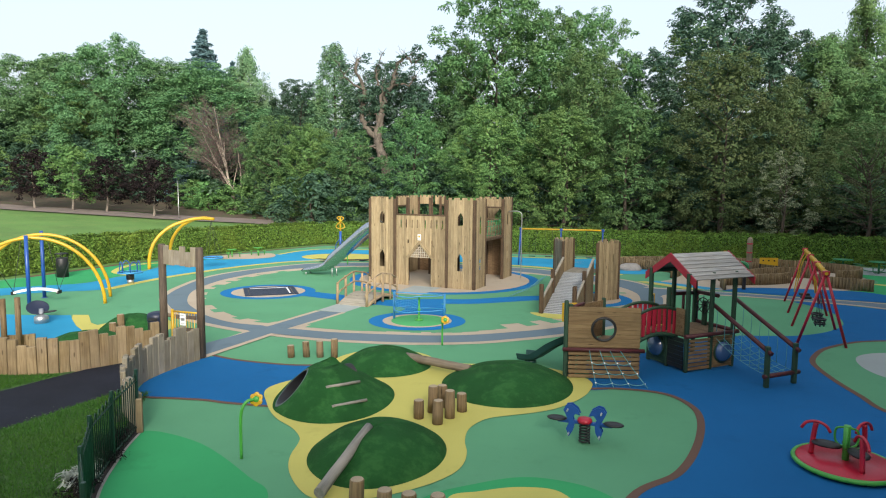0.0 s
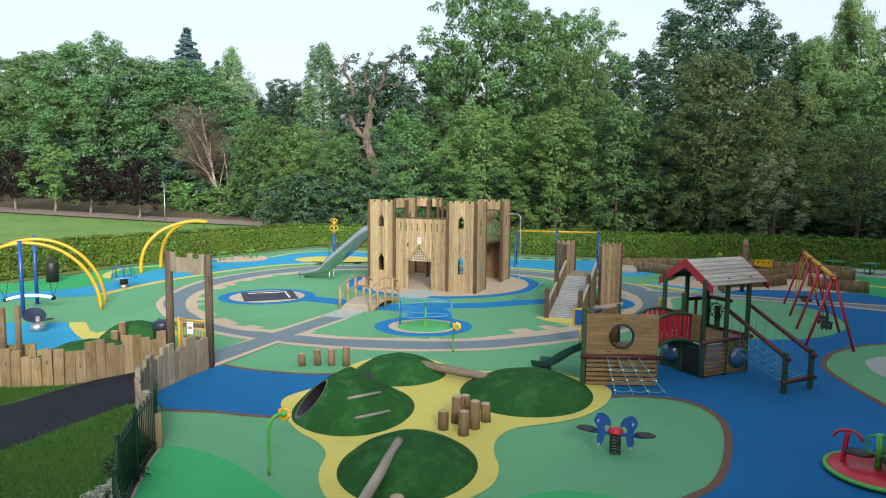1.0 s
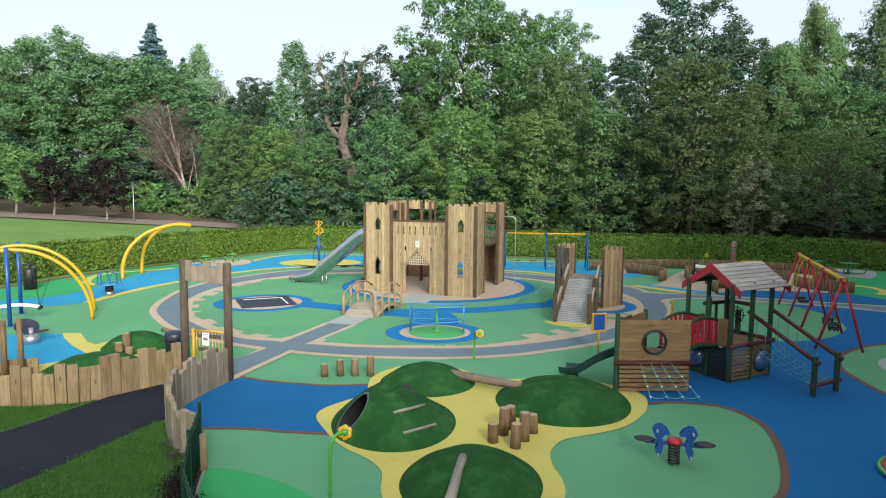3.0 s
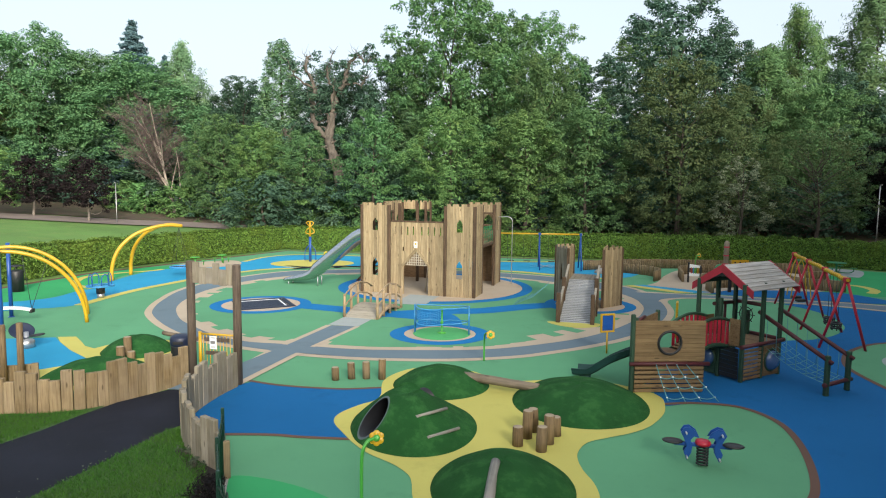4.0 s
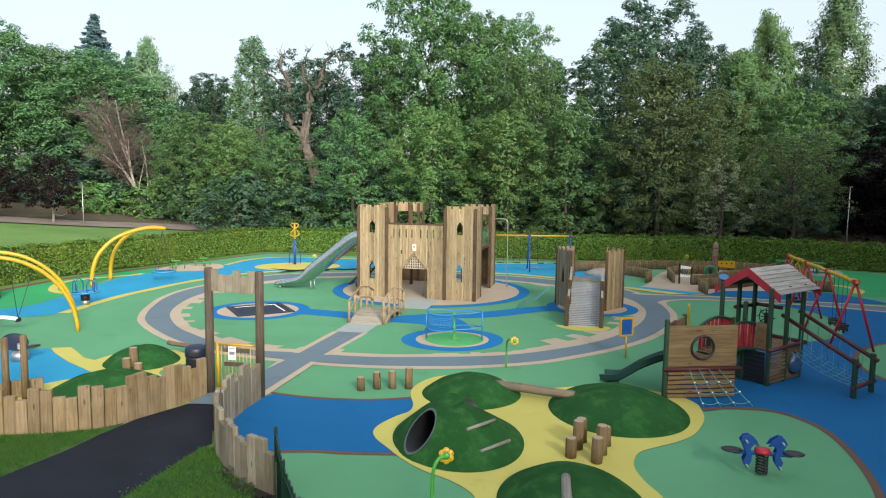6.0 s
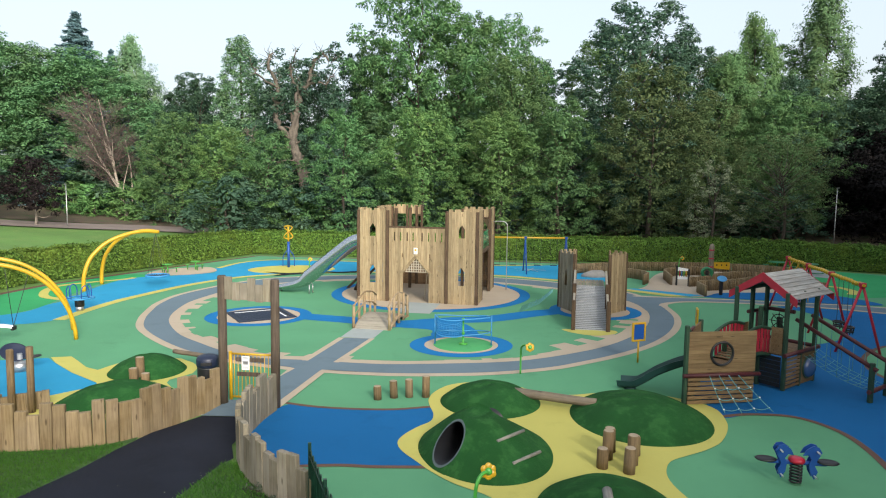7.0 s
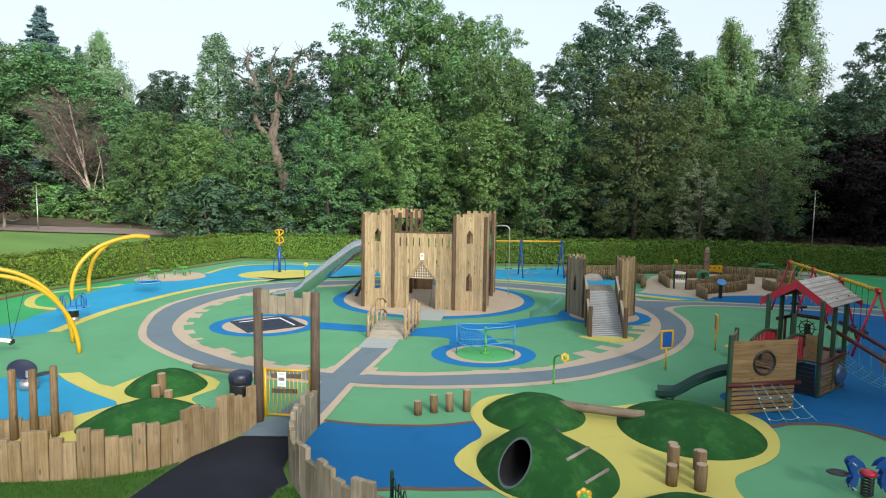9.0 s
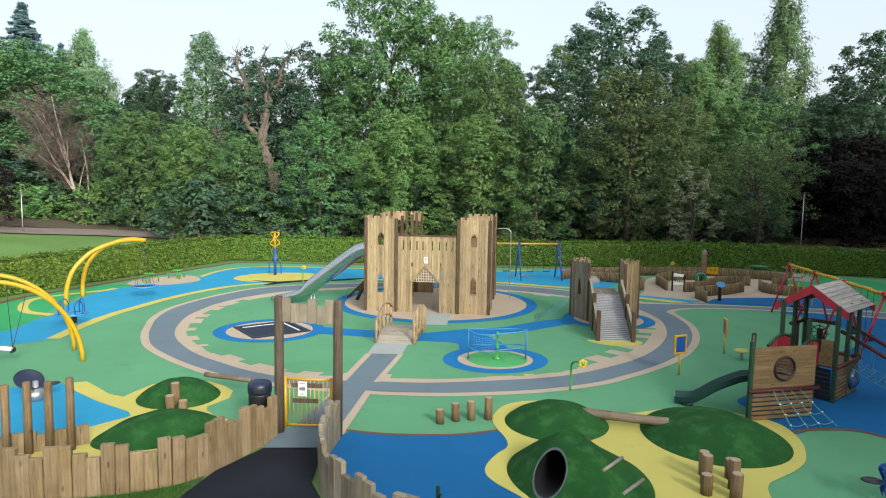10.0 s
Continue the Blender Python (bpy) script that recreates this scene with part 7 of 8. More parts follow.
    tube(bm, [(L * k / 8, 0.006 * rnd.uniform(-1, 1), 0.006 * rnd.uniform(-1, 1)) for k in range(9)], [r0 + (r1 - r0) * k / 8 for k in range(9)], 14)
    part("stem", bm, material, root)


lying_log((-1.0, 10.95, 0.56), (-1.56, 9.1, 0.14), 0.085, 0.10, "weathered grey log lying down the mound", "log_grey")
lying_log((-0.75, 16.98, 0.30), (1.03, 15.88, 0.28), 0.12, 0.11, "peeled log bridging two grass mounds", "log_x")
lying_log((-10.15, 21.9, 0.46), (-8.85, 21.15, 0.42), 0.07, 0.07, "peeled log from the small mound", "log_x")


def stump(x, y, h, r, label, group, seed):
    root = thing("log_stump", (x, y, 0), label, "stump", group)
    bm = B()
    rnd = random.Random(seed)
    prof = [(r * 1.0, 0.0), (r * rnd.uniform(0.96, 1.03), h * 0.5), (r * 0.98, h - 0.02), (r * 0.90, h)]
    lathe(bm, prof, 14)
    for v in bm.verts:
        v.co.x += 0.02 * (v.co.z / h) * math.sin(seed)
    part("stem", bm, "log", root)
    bm = B()
    lathe(bm, [(r * 0.86, h - 0.01), (r * 0.86, h + 0.004)], 14, Matrix.Translation((0.02 * math.sin(seed), 0, 0)))
    part("cut_end", bm, "log_end", root, "pale sawn end grain")


for k, (x, y, h) in enumerate(((-0.163, 12.92, 0.42), (0.126, 13.31, 0.62), (0.258, 12.6, 0.53), (0.519, 12.97, 0.63), (0.797, 13.4, 0.43), (0.358, 13.66, 0.53))):
    stump(x, y, h, 0.115, "upright log stepping post on yellow rubber", "cluster of stepping logs", k)
for k, (x, y, h) in enumerate(((-4.25, 17.82, 0.36), (-3.81, 17.9, 0.46), (-3.40, 17.89, 0.48), (-2.965, 17.82, 0.57))):
    stump(x, y, h, 0.105, "upright log stepping post on green rubber", "row of four logs", 10 + k)
for k, (x, y) in enumerate(((-0.94, 8.98), (-0.46, 8.64), (-0.06, 8.54), (0.40, 8.50))):
    stump(x, y, 0.45, 0.12, "upright log stepping post before the mound", "row of logs before the mound", 20 + k)
for k, (x, y, h) in enumerate(((-10.86, 20.2, 0.44), (-10.78, 20.55, 0.66), (-10.58, 20.22, 0.28))):
    stump(x, y, h, 0.12, "upright half log beside the small mound", "logs by the small mound", 30 + k)


# ---- flower posts ----
def flower(x, y, h, reach, turn):
    root = thing("flower_post", pose(x, y, 0, 0, 0, turn), "green bent post with a yellow flower head", "water play post")
    bm = B()
    tube(bm, curve([(0, 0, 0), (0, 0, h * 0.6), (0.03, 0, h * 0.86), (reach * 0.45, 0, h * 0.99), (reach, 0, h)], 6), 0.03, 10)
    part("stem", bm, "lime_paint", root, "bright green tube")
    m = pose(reach, 0, h, 0, 75, -95 - turn)
    for k in range(6):
        bm = B()
        a = math.pi * k / 3
        lathe(bm, [(0.001, -0.007), (0.056, -0.007), (0.062, 0.0), (0.056, 0.007), (0.001, 0.007)], 14, m @ pose(0.075 * math.cos(a), 0.075 * math.sin(a), 0.004 * (k % 2)), False)
        part("petal", bm, "yellow_paint", root, "yellow rounded petal")
    bm = B()
    lathe(bm, [(0.06, -0.03), (0.06, 0.025), (0.03, 0.04), (0.005, 0.042)], 14, m)
    part("centre", bm, "lime_paint", root)


flower(-3.36, 10.68, 1.10, 0.30, 32)
flower(0.21, 19.5, 0.95, 0.55, -80)
flower(16.7, 38.4, 1.2, 0.3, 20)
flower(-6.32, 40.1, 1.15, 0.12, 60)


# ---- spring rocker with two animal-shaped boards ----
def spring_rocker():
    root = thing("spring_seesaw", pose(3.23, 11.66, 0, 0, 0, -19), "two-seat spring rocker with blue animal-shaped boards", "spring rocker")
    bm = B()
    tube(bm, [(0.10 * math.cos(a), 0.10 * math.sin(a), 0.03 + 0.36 * a / (2 * math.pi * 6)) for a in (2 * math.pi * 6 * k / 120 for k in range(121))], 0.018, 6)
    part("spring", bm, "black", root, "black coil spring")
    bm = B()
    box(bm, (-0.54, -0.04, 0.40), (0.54, 0.04, 0.47), bevel=0.012)
    part("beam", bm, "blue_paint", root)
    bm = B()
    lathe(bm, [(0.13, 0.44), (0.15, 0.47), (0.14, 0.52), (0.08, 0.54), (0.01, 0.545)], 20)
    part("hub", bm, "red_paint", root, "red round hub cap")
    for s in (-1, 1):
        bm = B()
        lathe(bm, [(0.01, -0.025), (0.15, -0.02), (0.17, 0.0), (0.14, 0.02), (0.01, 0.025)], 20, pose(0.56 * s, 0, 0.475, 0, 0, 0) @ Matrix.Diagonal((1.2, 0.85, 1, 1)))
        part("seat", bm, "black", root, "black oval seat")
        outline = [(0.30, 0.14), (0.36, 0.30), (0.30, 0.42), (0.36, 0.56), (0.42, 0.68), (0.36, 0.78), (0.26, 0.80), (0.14, 0.72), (0.08, 0.60), (0.18, 0.62), (0.24, 0.54), (0.20, 0.44), (0.22, 0.28)]
        for y in (-0.07, 0.07):
            bm = B()
            v = [bm.verts.new((x * s, y - 0.009, z)) for x, z in outline]
            f = bm.faces.new(v)
            r = bmesh.ops.extrude_face_region(bm, geom=[f])
            bmesh.ops.translate(bm, vec=(0, 0.018, 0), verts=[q for q in r["geom"] if isinstance(q, bmesh.types.BMVert)])
            bmesh.ops.recalc_face_normals(bm, faces=bm.faces)
            part("side_board", bm, "blue_paint", root, "blue animal-shaped board")
        bm = B()
        tube(bm, [(0.33 * s, -0.2, 0.70), (0.33 * s, 0.2, 0.70)], 0.018, 8)
        part("handle", bm, "galv", root, "round metal hand grip")
        bm = B()
        tube(bm, [(0.30 * s, -0.2, 0.22), (0.30 * s, 0.2, 0.22)], 0.018, 8)
        part("foot_rest", bm, "galv", root, "round metal foot rest")


spring_rocker()


# ---- red roundabout with handle posts ----
def red_roundabout():
    root = thing("roundabout", (7.86, 10.76, 0), "red roundabout with green rim and handle posts", "roundabout")
    bm = B()
    lathe(bm, [(0.81, 0.06), (0.83, 0.10), (0.79, 0.14), (0.01, 0.15)], 48)
    part("deck", bm, "red_paint", root)
    bm = B()
    tube(bm, [(0.85 * math.cos(a), 0.85 * math.sin(a), 0.09) for a in (2 * math.pi * k / 48 for k in range(49))], 0.045, 8, False)
    part("rim", bm, "lime_paint", root, "bright green tubular rim")
    bm = B()
    lathe(bm, [(0.45, 0.0), (0.45, 0.06)], 24)
    part("bearing", bm, "black", root)
    bm = B()
    tube(bm, [(0, 0, 0.1), (0, 0, 0.80)], 0.06, 10)
    for k in range(3):
        a = 2 * math.pi * k / 3
        tube(bm, curve([(0.04 * math.cos(a), 0.04 * math.sin(a), 0.76), (0.2 * math.cos(a), 0.2 * math.sin(a), 0.68), (0.2 * math.cos(a), 0.2 * math.sin(a), 0.45), (0.04 * math.cos(a), 0.04 * math.sin(a), 0.35)], 4), 0.02, 8)
    part("hub_post", bm, "lime_paint", root, "bright green post with looped grips")
    for k in range(3):
        a = 2.55 + 2 * math.pi * k / 3
        m = pose(0.56 * math.cos(a), 0.56 * math.sin(a), 0, 0, 0, math.degrees(a))
        bm = B()
        vs = tube(bm, curve([(0.0, 0, 0.12), (-0.02, 0, 0.4), (-0.04, 0, 0.6), (-0.06, 0, 0.74)], 4), 0.045, 8)
        vs += tube(bm, curve([(-0.30, 0, 0.60), (-0.22, 0, 0.72), (-0.06, 0, 0.77), (0.10, 0, 0.72), (0.18, 0, 0.60)], 4), 0.028, 8)
        bmesh.ops.transform(bm, matrix=m, verts=vs)
        part("handle_post", bm, "red_paint", root, "red curved post with arched grip")
        bm = B()
        vs = lathe(bm, [(0.01, 0.42), (0.17, 0.43), (0.18, 0.46), (0.15, 0.49), (0.01, 0.5)], 16, Matrix.Diagonal((1.4, 0.9, 1, 1)))
        bmesh.ops.transform(bm, matrix=m @ pose(-0.25, 0.06, -0.06), verts=vs)
        part("seat", bm, "black", root, "black oval seat")


red_roundabout()


# ---- blue hoop roundabout on green disc ----
def hoop_roundabout():
    root = thing("hoop_roundabout", (-0.75, 23.15, 0), "turning frame of light blue hoops over a green disc", "roundabout")
    bm = B()
    lathe(bm, [(1.05, 0.0), (1.05, 0.035), (1.02, 0.04), (0.01, 0.042)], 40)
    part("disc", bm, "disc_green", root, "bright green rubber disc")
    bm = B()
    lathe(bm, [(0.16, 0.05), (0.15, 0.08), (0.035, 0.1), (0.035, 0.40), (0.06, 0.41), (0.06, 0.47), (0.035, 0.48), (0.035, 0.90), (0.055, 0.91), (0.055, 0.97), (0.02, 0.99)], 14)
    part("hub_post", bm, "lime_paint", root, "green centre post with bands")
    for s in (0, 1):
        a0 = math.radians(165 + 180 * s)
        at = lambda f, r, z: (r * math.cos(a0 + f), r * math.sin(a0 + f), z)
        for f in (-0.06, 0.06):
            bm = B()
            tube(bm, [at(f, 1.0, 0.04), at(f, 1.0, 1.08)], 0.022, 8)
            part("post", bm, "cyan_paint", root)
        bm = B()
        tube(bm, curve([at(0, 1.0, 1.06), at(0.5, 0.85, 1.0), at(1.1, 0.55, 0.98), at(1.9, 0.35, 1.0), at(2.7, 0.6, 1.02), at(3.05, 0.95, 1.05)], 6), 0.021, 8)
        part("top_hoop", bm, "cyan_paint", root)
        bm = B()
        tube(bm, curve([at(0, 1.0, 0.50), at(0.5, 0.9, 0.44), at(1.1, 0.62, 0.42), at(1.9, 0.35, 0.44), at(2.7, 0.6, 0.46), at(3.05, 0.95, 0.5)], 6), 0.021, 8)
        part("low_hoop", bm, "cyan_paint", root)
        bm = B()
        hi = curve([at(0, 0.98, 0.98 if s == 0 else 0.6), at(0.5, 0.83, 0.93 if s == 0 else 0.55), at(1.1, 0.54, 0.92 if s == 0 else 0.52), (0, 0, 0.94 if s == 0 else 0.55)], 5)
        lo = curve([at(0, 0.98, 0.50), at(0.5, 0.88, 0.45), at(1.1, 0.6, 0.43), (0, 0, 0.45)], 5)
        if s == 0:
            for k in range(0, len(hi), 1):
                tube(bm, [hi[k], lo[k]], 0.006, 4)
            for j in range(1, 8):
                tube(bm, [h.lerp(l, j / 8) for h, l in zip(hi, lo)], 0.006, 4, False)
            part("net", bm, "cyan_paint", root, "light blue netting")
        else:
            tube(bm, lo, 0.012, 5, False)
            part("strap", bm, "cyan_paint", root)


hoop_roundabout()


# ---- sunken trampoline ----
def trampoline():
    root = thing("trampoline", pose(-8.2, 29.35, 0, 0, 0, 20.5), "square sunken trampoline with dark mat", "trampoline")
    for x, y, w, d in ((-1.2, -1.15, 2.4, 0.2), (-1.2, 0.95, 2.4, 0.2), (-1.2, -0.95, 0.2, 1.9), (1.0, -0.95, 0.2, 1.9)):
        bm = B()
        box(bm, (x, y, 0.03), (x + w, y + d, 0.075), bevel=0.012)
        part("edge_pad", bm, "navy", root, "dark rubber edge pad")
    bm = B()
    box(bm, (-0.98, -0.93, 0.034), (0.98, 0.93, 0.044))
    mat_ob = part("jump_mat", bm, "black", root, "dark slatted jumping mat")
    for k in range(12):
        bm = B()
        box(bm, (-0.96, -0.90 + k * 0.152, 0.044), (0.96, -0.90 + k * 0.152 + 0.12, 0.052))
        part("slat", bm, "navy", mat_ob)
    for x, y, w, d in ((-0.9, 0.82, 1.8, 0.07), (0.80, -0.85, 0.07, 1.65)):
        bm = B()
        box(bm, (x, y, 0.054), (x + w, y + d, 0.062))
        part("white_line", bm, "white", root, "white edge stripe")


trampoline()


# ---- nest swing under two yellow arches ----
def arch_swing():
    root = thing("arch_swing", (0, 0, 0), "yellow double-arch swing with long white seat and blue posts", "swing")
    arches = []
    for foot, mid in (((-14.29, 25.94), (-16.7, 24.98)), ((-14.95, 27.58), (-17.42, 26.75))):
        f, c = Vector((*foot, 0)), Vector((*mid, 0))
        pts = [c + (f - c) * math.cos(a) + Vector((0, 0, 2.85 * math.sin(a))) for a in (math.pi * k / 32 for k in range(33))]
        bm = B()
        tube(bm, pts, 0.07, 12)
        part("arch", bm, "yellow_paint", root, "yellow painted tubular arch")
        arches.append((f, c))
    for x, y, lean in ((-16.66, 24.6, 0.0), (-17.65, 27.1, 0.0)):
        bm = B()
        tube(bm, [(x, y, 0), (x + lean, y, 2.98)], 0.075, 12)
        lathe(bm, [(0.13, 0.0), (0.13, 0.02), (0.08, 0.03)], 12, Matrix.Translation((x, y, 0)), False)
        part("post", bm, "blue_paint", root, "blue painted steel post")
    a, b = Vector((-17.95, 25.55, 0.44)), Vector((-16.36, 26.1, 0.42))
    m = Matrix.Translation((a + b) / 2) @ pose(0, 0, 0, 0, 0, math.degrees(math.atan2(b.y - a.y, b.x - a.x)))
    bm = B()
    L = (b - a).length
    sec = [(-0.11, 0.0), (0.11, 0.0), (0.11, 0.09), (-0.11, 0.09)]
    rows = []
    for k in range(13):
        x = L * (k / 12 - 0.5)
        z = 0.13 * (1 - (2 * k / 12 - 1) ** 2)
        rows.append([bm.verts.new((x, y, z + q)) for y, q in sec])
    for p, q in zip(rows, rows[1:]):
        for i in range(4):
            bm.faces.new((p[i], p[(i + 1) % 4], q[(i + 1) % 4], q[i]))
    bm.faces.new(rows[0][::-1])
    bm.faces.new(rows[-1])
    bmesh.ops.transform(bm, matrix=m, verts=bm.verts)
    part("seat", bm, "white", root, "long curved white seat")
    for e, arch in ((b, (-15.2, 2.15)), (a, (-17.9, 2.2))):
        bm = B()
        box(bm, (-0.06, -0.12, -0.05), (0.06, 0.12, 0.1), Matrix.Translation(e), 0.02)
        part("bumper", bm, "black", root, "black rubber bumper")
        for (f, c) in arches:
            t = math.acos(max(-1, min(1, (e.x + 0.2 * (1 if e == b else -1) - c.x) / (f.x - c.x))))
            top = c + (f - c) * math.cos(t) + Vector((0, 0, 2.85 * math.sin(t)))
            bm = B()
            tube(bm, [e + Vector((0, 0, 0.08)), top], 0.011, 5)
            part("rope", bm, "rope_dark", root, "dark suspension rope")


arch_swing()


# ---- curved yellow cantilever with basket ----
def basket_swing():
    root = thing("basket_swing", (0, 0, 0), "yellow curved cantilever carrying a round blue basket", "swing")
    end = Vector((-14.32, 38.57, 2.93))
    for foot, mid in (((-17.62, 36.88, 0), (-16.95, 37.3, 2.3)), ((-17.5, 39.3, 0), (-17.1, 39.35, 2.2))):
        f = Vector(foot)
        bm = B()
        tube(bm, curve([f, f + Vector((0.05, 0, 0.8)), f.lerp(end, 0.10) + Vector((0, 0, 1.38)), f.lerp(end, 0.30) + Vector((0, 0, 1.55)), f.lerp(end, 0.55) + Vector((0, 0, 1.22)), f.lerp(end, 0.78) + Vector((0, 0, 0.70)), end], 6), 0.10, 14)
        part("curved_leg", bm, "yellow_paint", root, "thick yellow bent tube")
    c = Vector((-14.44, 38.58, 0.54))
    bm = B()
    tube(bm, [c + Vector((0.58 * math.cos(a), 0.58 * math.sin(a), 0)) for a in (2 * math.pi * k / 32 for k in range(33))], 0.055, 8, False)
    part("basket_ring", bm, "cyan_paint", root, "blue padded ring")
    bm = B()
    for k in range(-4, 5):
        w = math.sqrt(max(0, 0.56 ** 2 - (k * 0.125) ** 2))
        tube(bm, [c + Vector((k * 0.125, -w, 0)), c + Vector((k * 0.125, 0, -0.06)), c + Vector((k * 0.125, w, 0))], 0.012, 5)
        tube(bm, [c + Vector((-w, k * 0.125, 0)), c + Vector((0, k * 0.125, -0.06)), c + Vector((w, k * 0.125, 0))], 0.012, 5)
    part("basket_net", bm, "rope_dark", root, "dark woven net")
    for k in range(4):
        a = math.pi * (k / 2 + 0.25)
        bm = B()
        tube(bm, [c + Vector((0.58 * math.cos(a), 0.58 * math.sin(a), 0)), end + Vector((-0.15, -0.05, -0.1))], 0.009, 5)
        part("rope", bm, "rope_dark", root)


basket_swing()


# ---- dish spinner, rocker, spinner pole ----
def dish_spinner():
    root = thing("dish_spinner", (-14.5, 22.03, 0), "tilted black dish seat on a silver base", "spinner")
    bm = B()
    lathe(bm, [(0.24, 0.0), (0.24, 0.22), (0.20, 0.26), (0.08, 0.30), (0.07, 0.52)], 20)
    part("base", bm, "galv", root, "silver steel base")
    bm = B()
    lathe(bm, [(0.05, 0.0), (0.22, 0.02), (0.35, 0.09), (0.37, 0.11), (0.34, 0.10), (0.20, 0.04), (0.01, 0.03)], 28, pose(-0.22, 0.14, 0.46, 34, 14, 20))
    part("dish", bm, "navy", root, "dark dish seat")
    bm = B()
    lathe(bm, [(0.01, -0.02), (0.16, -0.02), (0.19, 0.0), (0.16, 0.03), (0.01, 0.03)], 20, pose(0.40, -0.12, 0.44, 0, -8) @ Matrix.Diagonal((1.3, 0.9, 1, 1)))
    part("foot_rest", bm, "black", root)


dish_spinner()


def multi_rocker():
    root = thing("spring_rocker", pose(-16.0, 31.45, 0, 0, 0, 12), "blue four-seat rocker with looped grips on a black base", "spring rocker")
    bm = B()
    lathe(bm, [(0.10, 0.0), (0.10, 0.20), (0.19, 0.21), (0.19, 0.50), (0.16, 0.52)], 20)
    part("base", bm, "black", root, "black rubber sleeve")
    bm = B()
    lathe(bm, [(0.16, 0.0), (0.16, 0.21)], 16)
    part("foot", bm, "galv", root)
    bm = B()
    tube(bm, [(0.58 * math.cos(a), 0.54 * math.sin(a), 0.57) for a in (2 * math.pi * k / 32 for k in range(33))], 0.035, 8, False)
    tube(bm, [(-0.58, 0, 0.55), (0.58, 0, 0.55)], 0.035, 8)
    tube(bm, [(0, -0.54, 0.55), (0, 0.54, 0.55)], 0.035, 8)
    part("frame", bm, "cyan_paint", root)
    for x, y in ((-0.44, 0), (0.44, 0), (0, -0.40), (0, 0.40)):
        bm = B()
        box(bm, (x - 0.13, y - 0.12, 0.585), (x + 0.13, y + 0.12, 0.62), bevel=0.015)
        part("seat", bm, "cyan_paint", root)
    for k in range(4):
        a = math.pi * (k / 2 + 0.2)
        c = Vector((0.45 * math.cos(a), 0.40 * math.sin(a), 0.58))
        s = Vector((-math.sin(a), math.cos(a), 0)) * 0.16
        bm = B()
        tube(bm, curve([c - s, c - s + Vector((0, 0, 0.38)), c + Vector((0, 0, 0.56)), c + s + Vector((0, 0, 0.38)), c + s], 5), 0.022, 8)
        part("grip", bm, "blue_paint", root, "blue looped grip")


multi_rocker()


def spinner_pole():
    root = thing("spinner_pole", (-7.76, 45.6, 0), "blue spinner pole with yellow looped grips", "spinner")
    bm = B()
    tube(bm, [(0, 0, 0), (0, 0, 1.75)], 0.09, 12)
    part("pole", bm, "blue_paint", root)
    for s in (-1, 1):
        bm = B()
        tube(bm, curve([(0.05 * s, 0, 1.2), (0.34 * s, 0.05, 0.75), (0.38 * s, 0.1, 0.08)], 5), 0.03, 8)
        part("brace", bm, "blue_paint", root)
    bm = B()
    tube(bm, [(0, 0, 1.75), (0, 0, 2.75)], 0.06, 10)
    part("head", bm, "yellow_paint", root, "yellow turning head")
    for k in range(4):
        a = math.pi * k / 2 + 0.3
        z = 2.05 + 0.42 * (k % 2)
        bm = B()
        tube(bm, curve([(0, 0, z - 0.15), (0.3 * math.cos(a), 0.3 * math.sin(a), z), (0.3 * math.cos(a + 0.8), 0.3 * math.sin(a + 0.8), z + 0.25), (0, 0, z + 0.35)], 5), 0.035, 8)
        part("grip", bm, "yellow_paint", root, "yellow looped grip")


spinner_pole()


# ---- swings ----
def chain(bm, a, b):
    tube(bm, [a, b], 0.010, 5)


def frame_swing(name, a, b, frames, z, spread, leg_mat, bar_mat, label, seats, seat_z, cradle):
    a, b = Vector((*a, z)), Vector((*b, z))
    root = thing(name, (0, 0, 0), label, "swing")
    d = (b - a).normalized()
    s = Vector((-d.y, d.x, 0))
    bm = B()
    tube(bm, [a - d * 0.12, b + d * 0.12], 0.055, 12)
    part("top_bar", bm, bar_mat, root)
    for f in frames:
        p = a.lerp(b, f)
        for k in (-1, 1):
            bm = B()
            q = p + s * spread * k
            tube(bm, [p + Vector((0, 0, 0.03)), Vector((q.x, q.y, 0))], 0.045, 10)
            part("leg", bm, leg_mat, root)
        bm = B()
        box(bm, (-0.09, -0.09, -0.08), (0.09, 0.09, 0.08), Matrix.Translation(p), 0.02)
        part("joint", bm, leg_mat, root)
    for f in seats:
        p = a.lerp(b, f)
        c = Vector((p.x, p.y, seat_z))
        for k in (-1, 1):
            bm = B()
            chain(bm, p + d * 0.24 * k + Vector((0, 0, -0.05)), c + d * 0.2 * k + Vector((0, 0, 0.1)))
            part("chain", bm, "rope_dark", root, "thin dark chain")
        bm = B()
        if cradle:
            tube(bm, [c + d * (0.2 * math.cos(t)) + s * (0.17 * math.sin(t)) + Vector((0, 0, 0.1)) for t in (2 * math.pi * k / 20 for k in range(21))], 0.035, 8, False)
            tube(bm, [c + d * (0.19 * math.cos(t)) + s * (0.16 * math.sin(t)) + Vector((0, 0, -0.05)) for t in (2 * math.pi * k / 20 for k in range(21))], 0.03, 8, False)
            for k in range(6):
                t = 2 * math.pi * k / 6
                tube(bm, [c + d * (0.2 * math.cos(t)) + s * (0.17 * math.sin(t)) + Vector((0, 0, 0.1)), c + d * (0.16 * math.cos(t)) + s * (0.14 * math.sin(t)) + Vector((0, 0, -0.14))], 0.022, 6)
            part("cradle_seat", bm, "black", root, "black rubber cradle seat")
        else:
            m = Matrix(((d.x, s.x, 0, c.x), (d.y, s.y, 0, c.y), (0, 0, 1, c.z), (0, 0, 0, 1)))
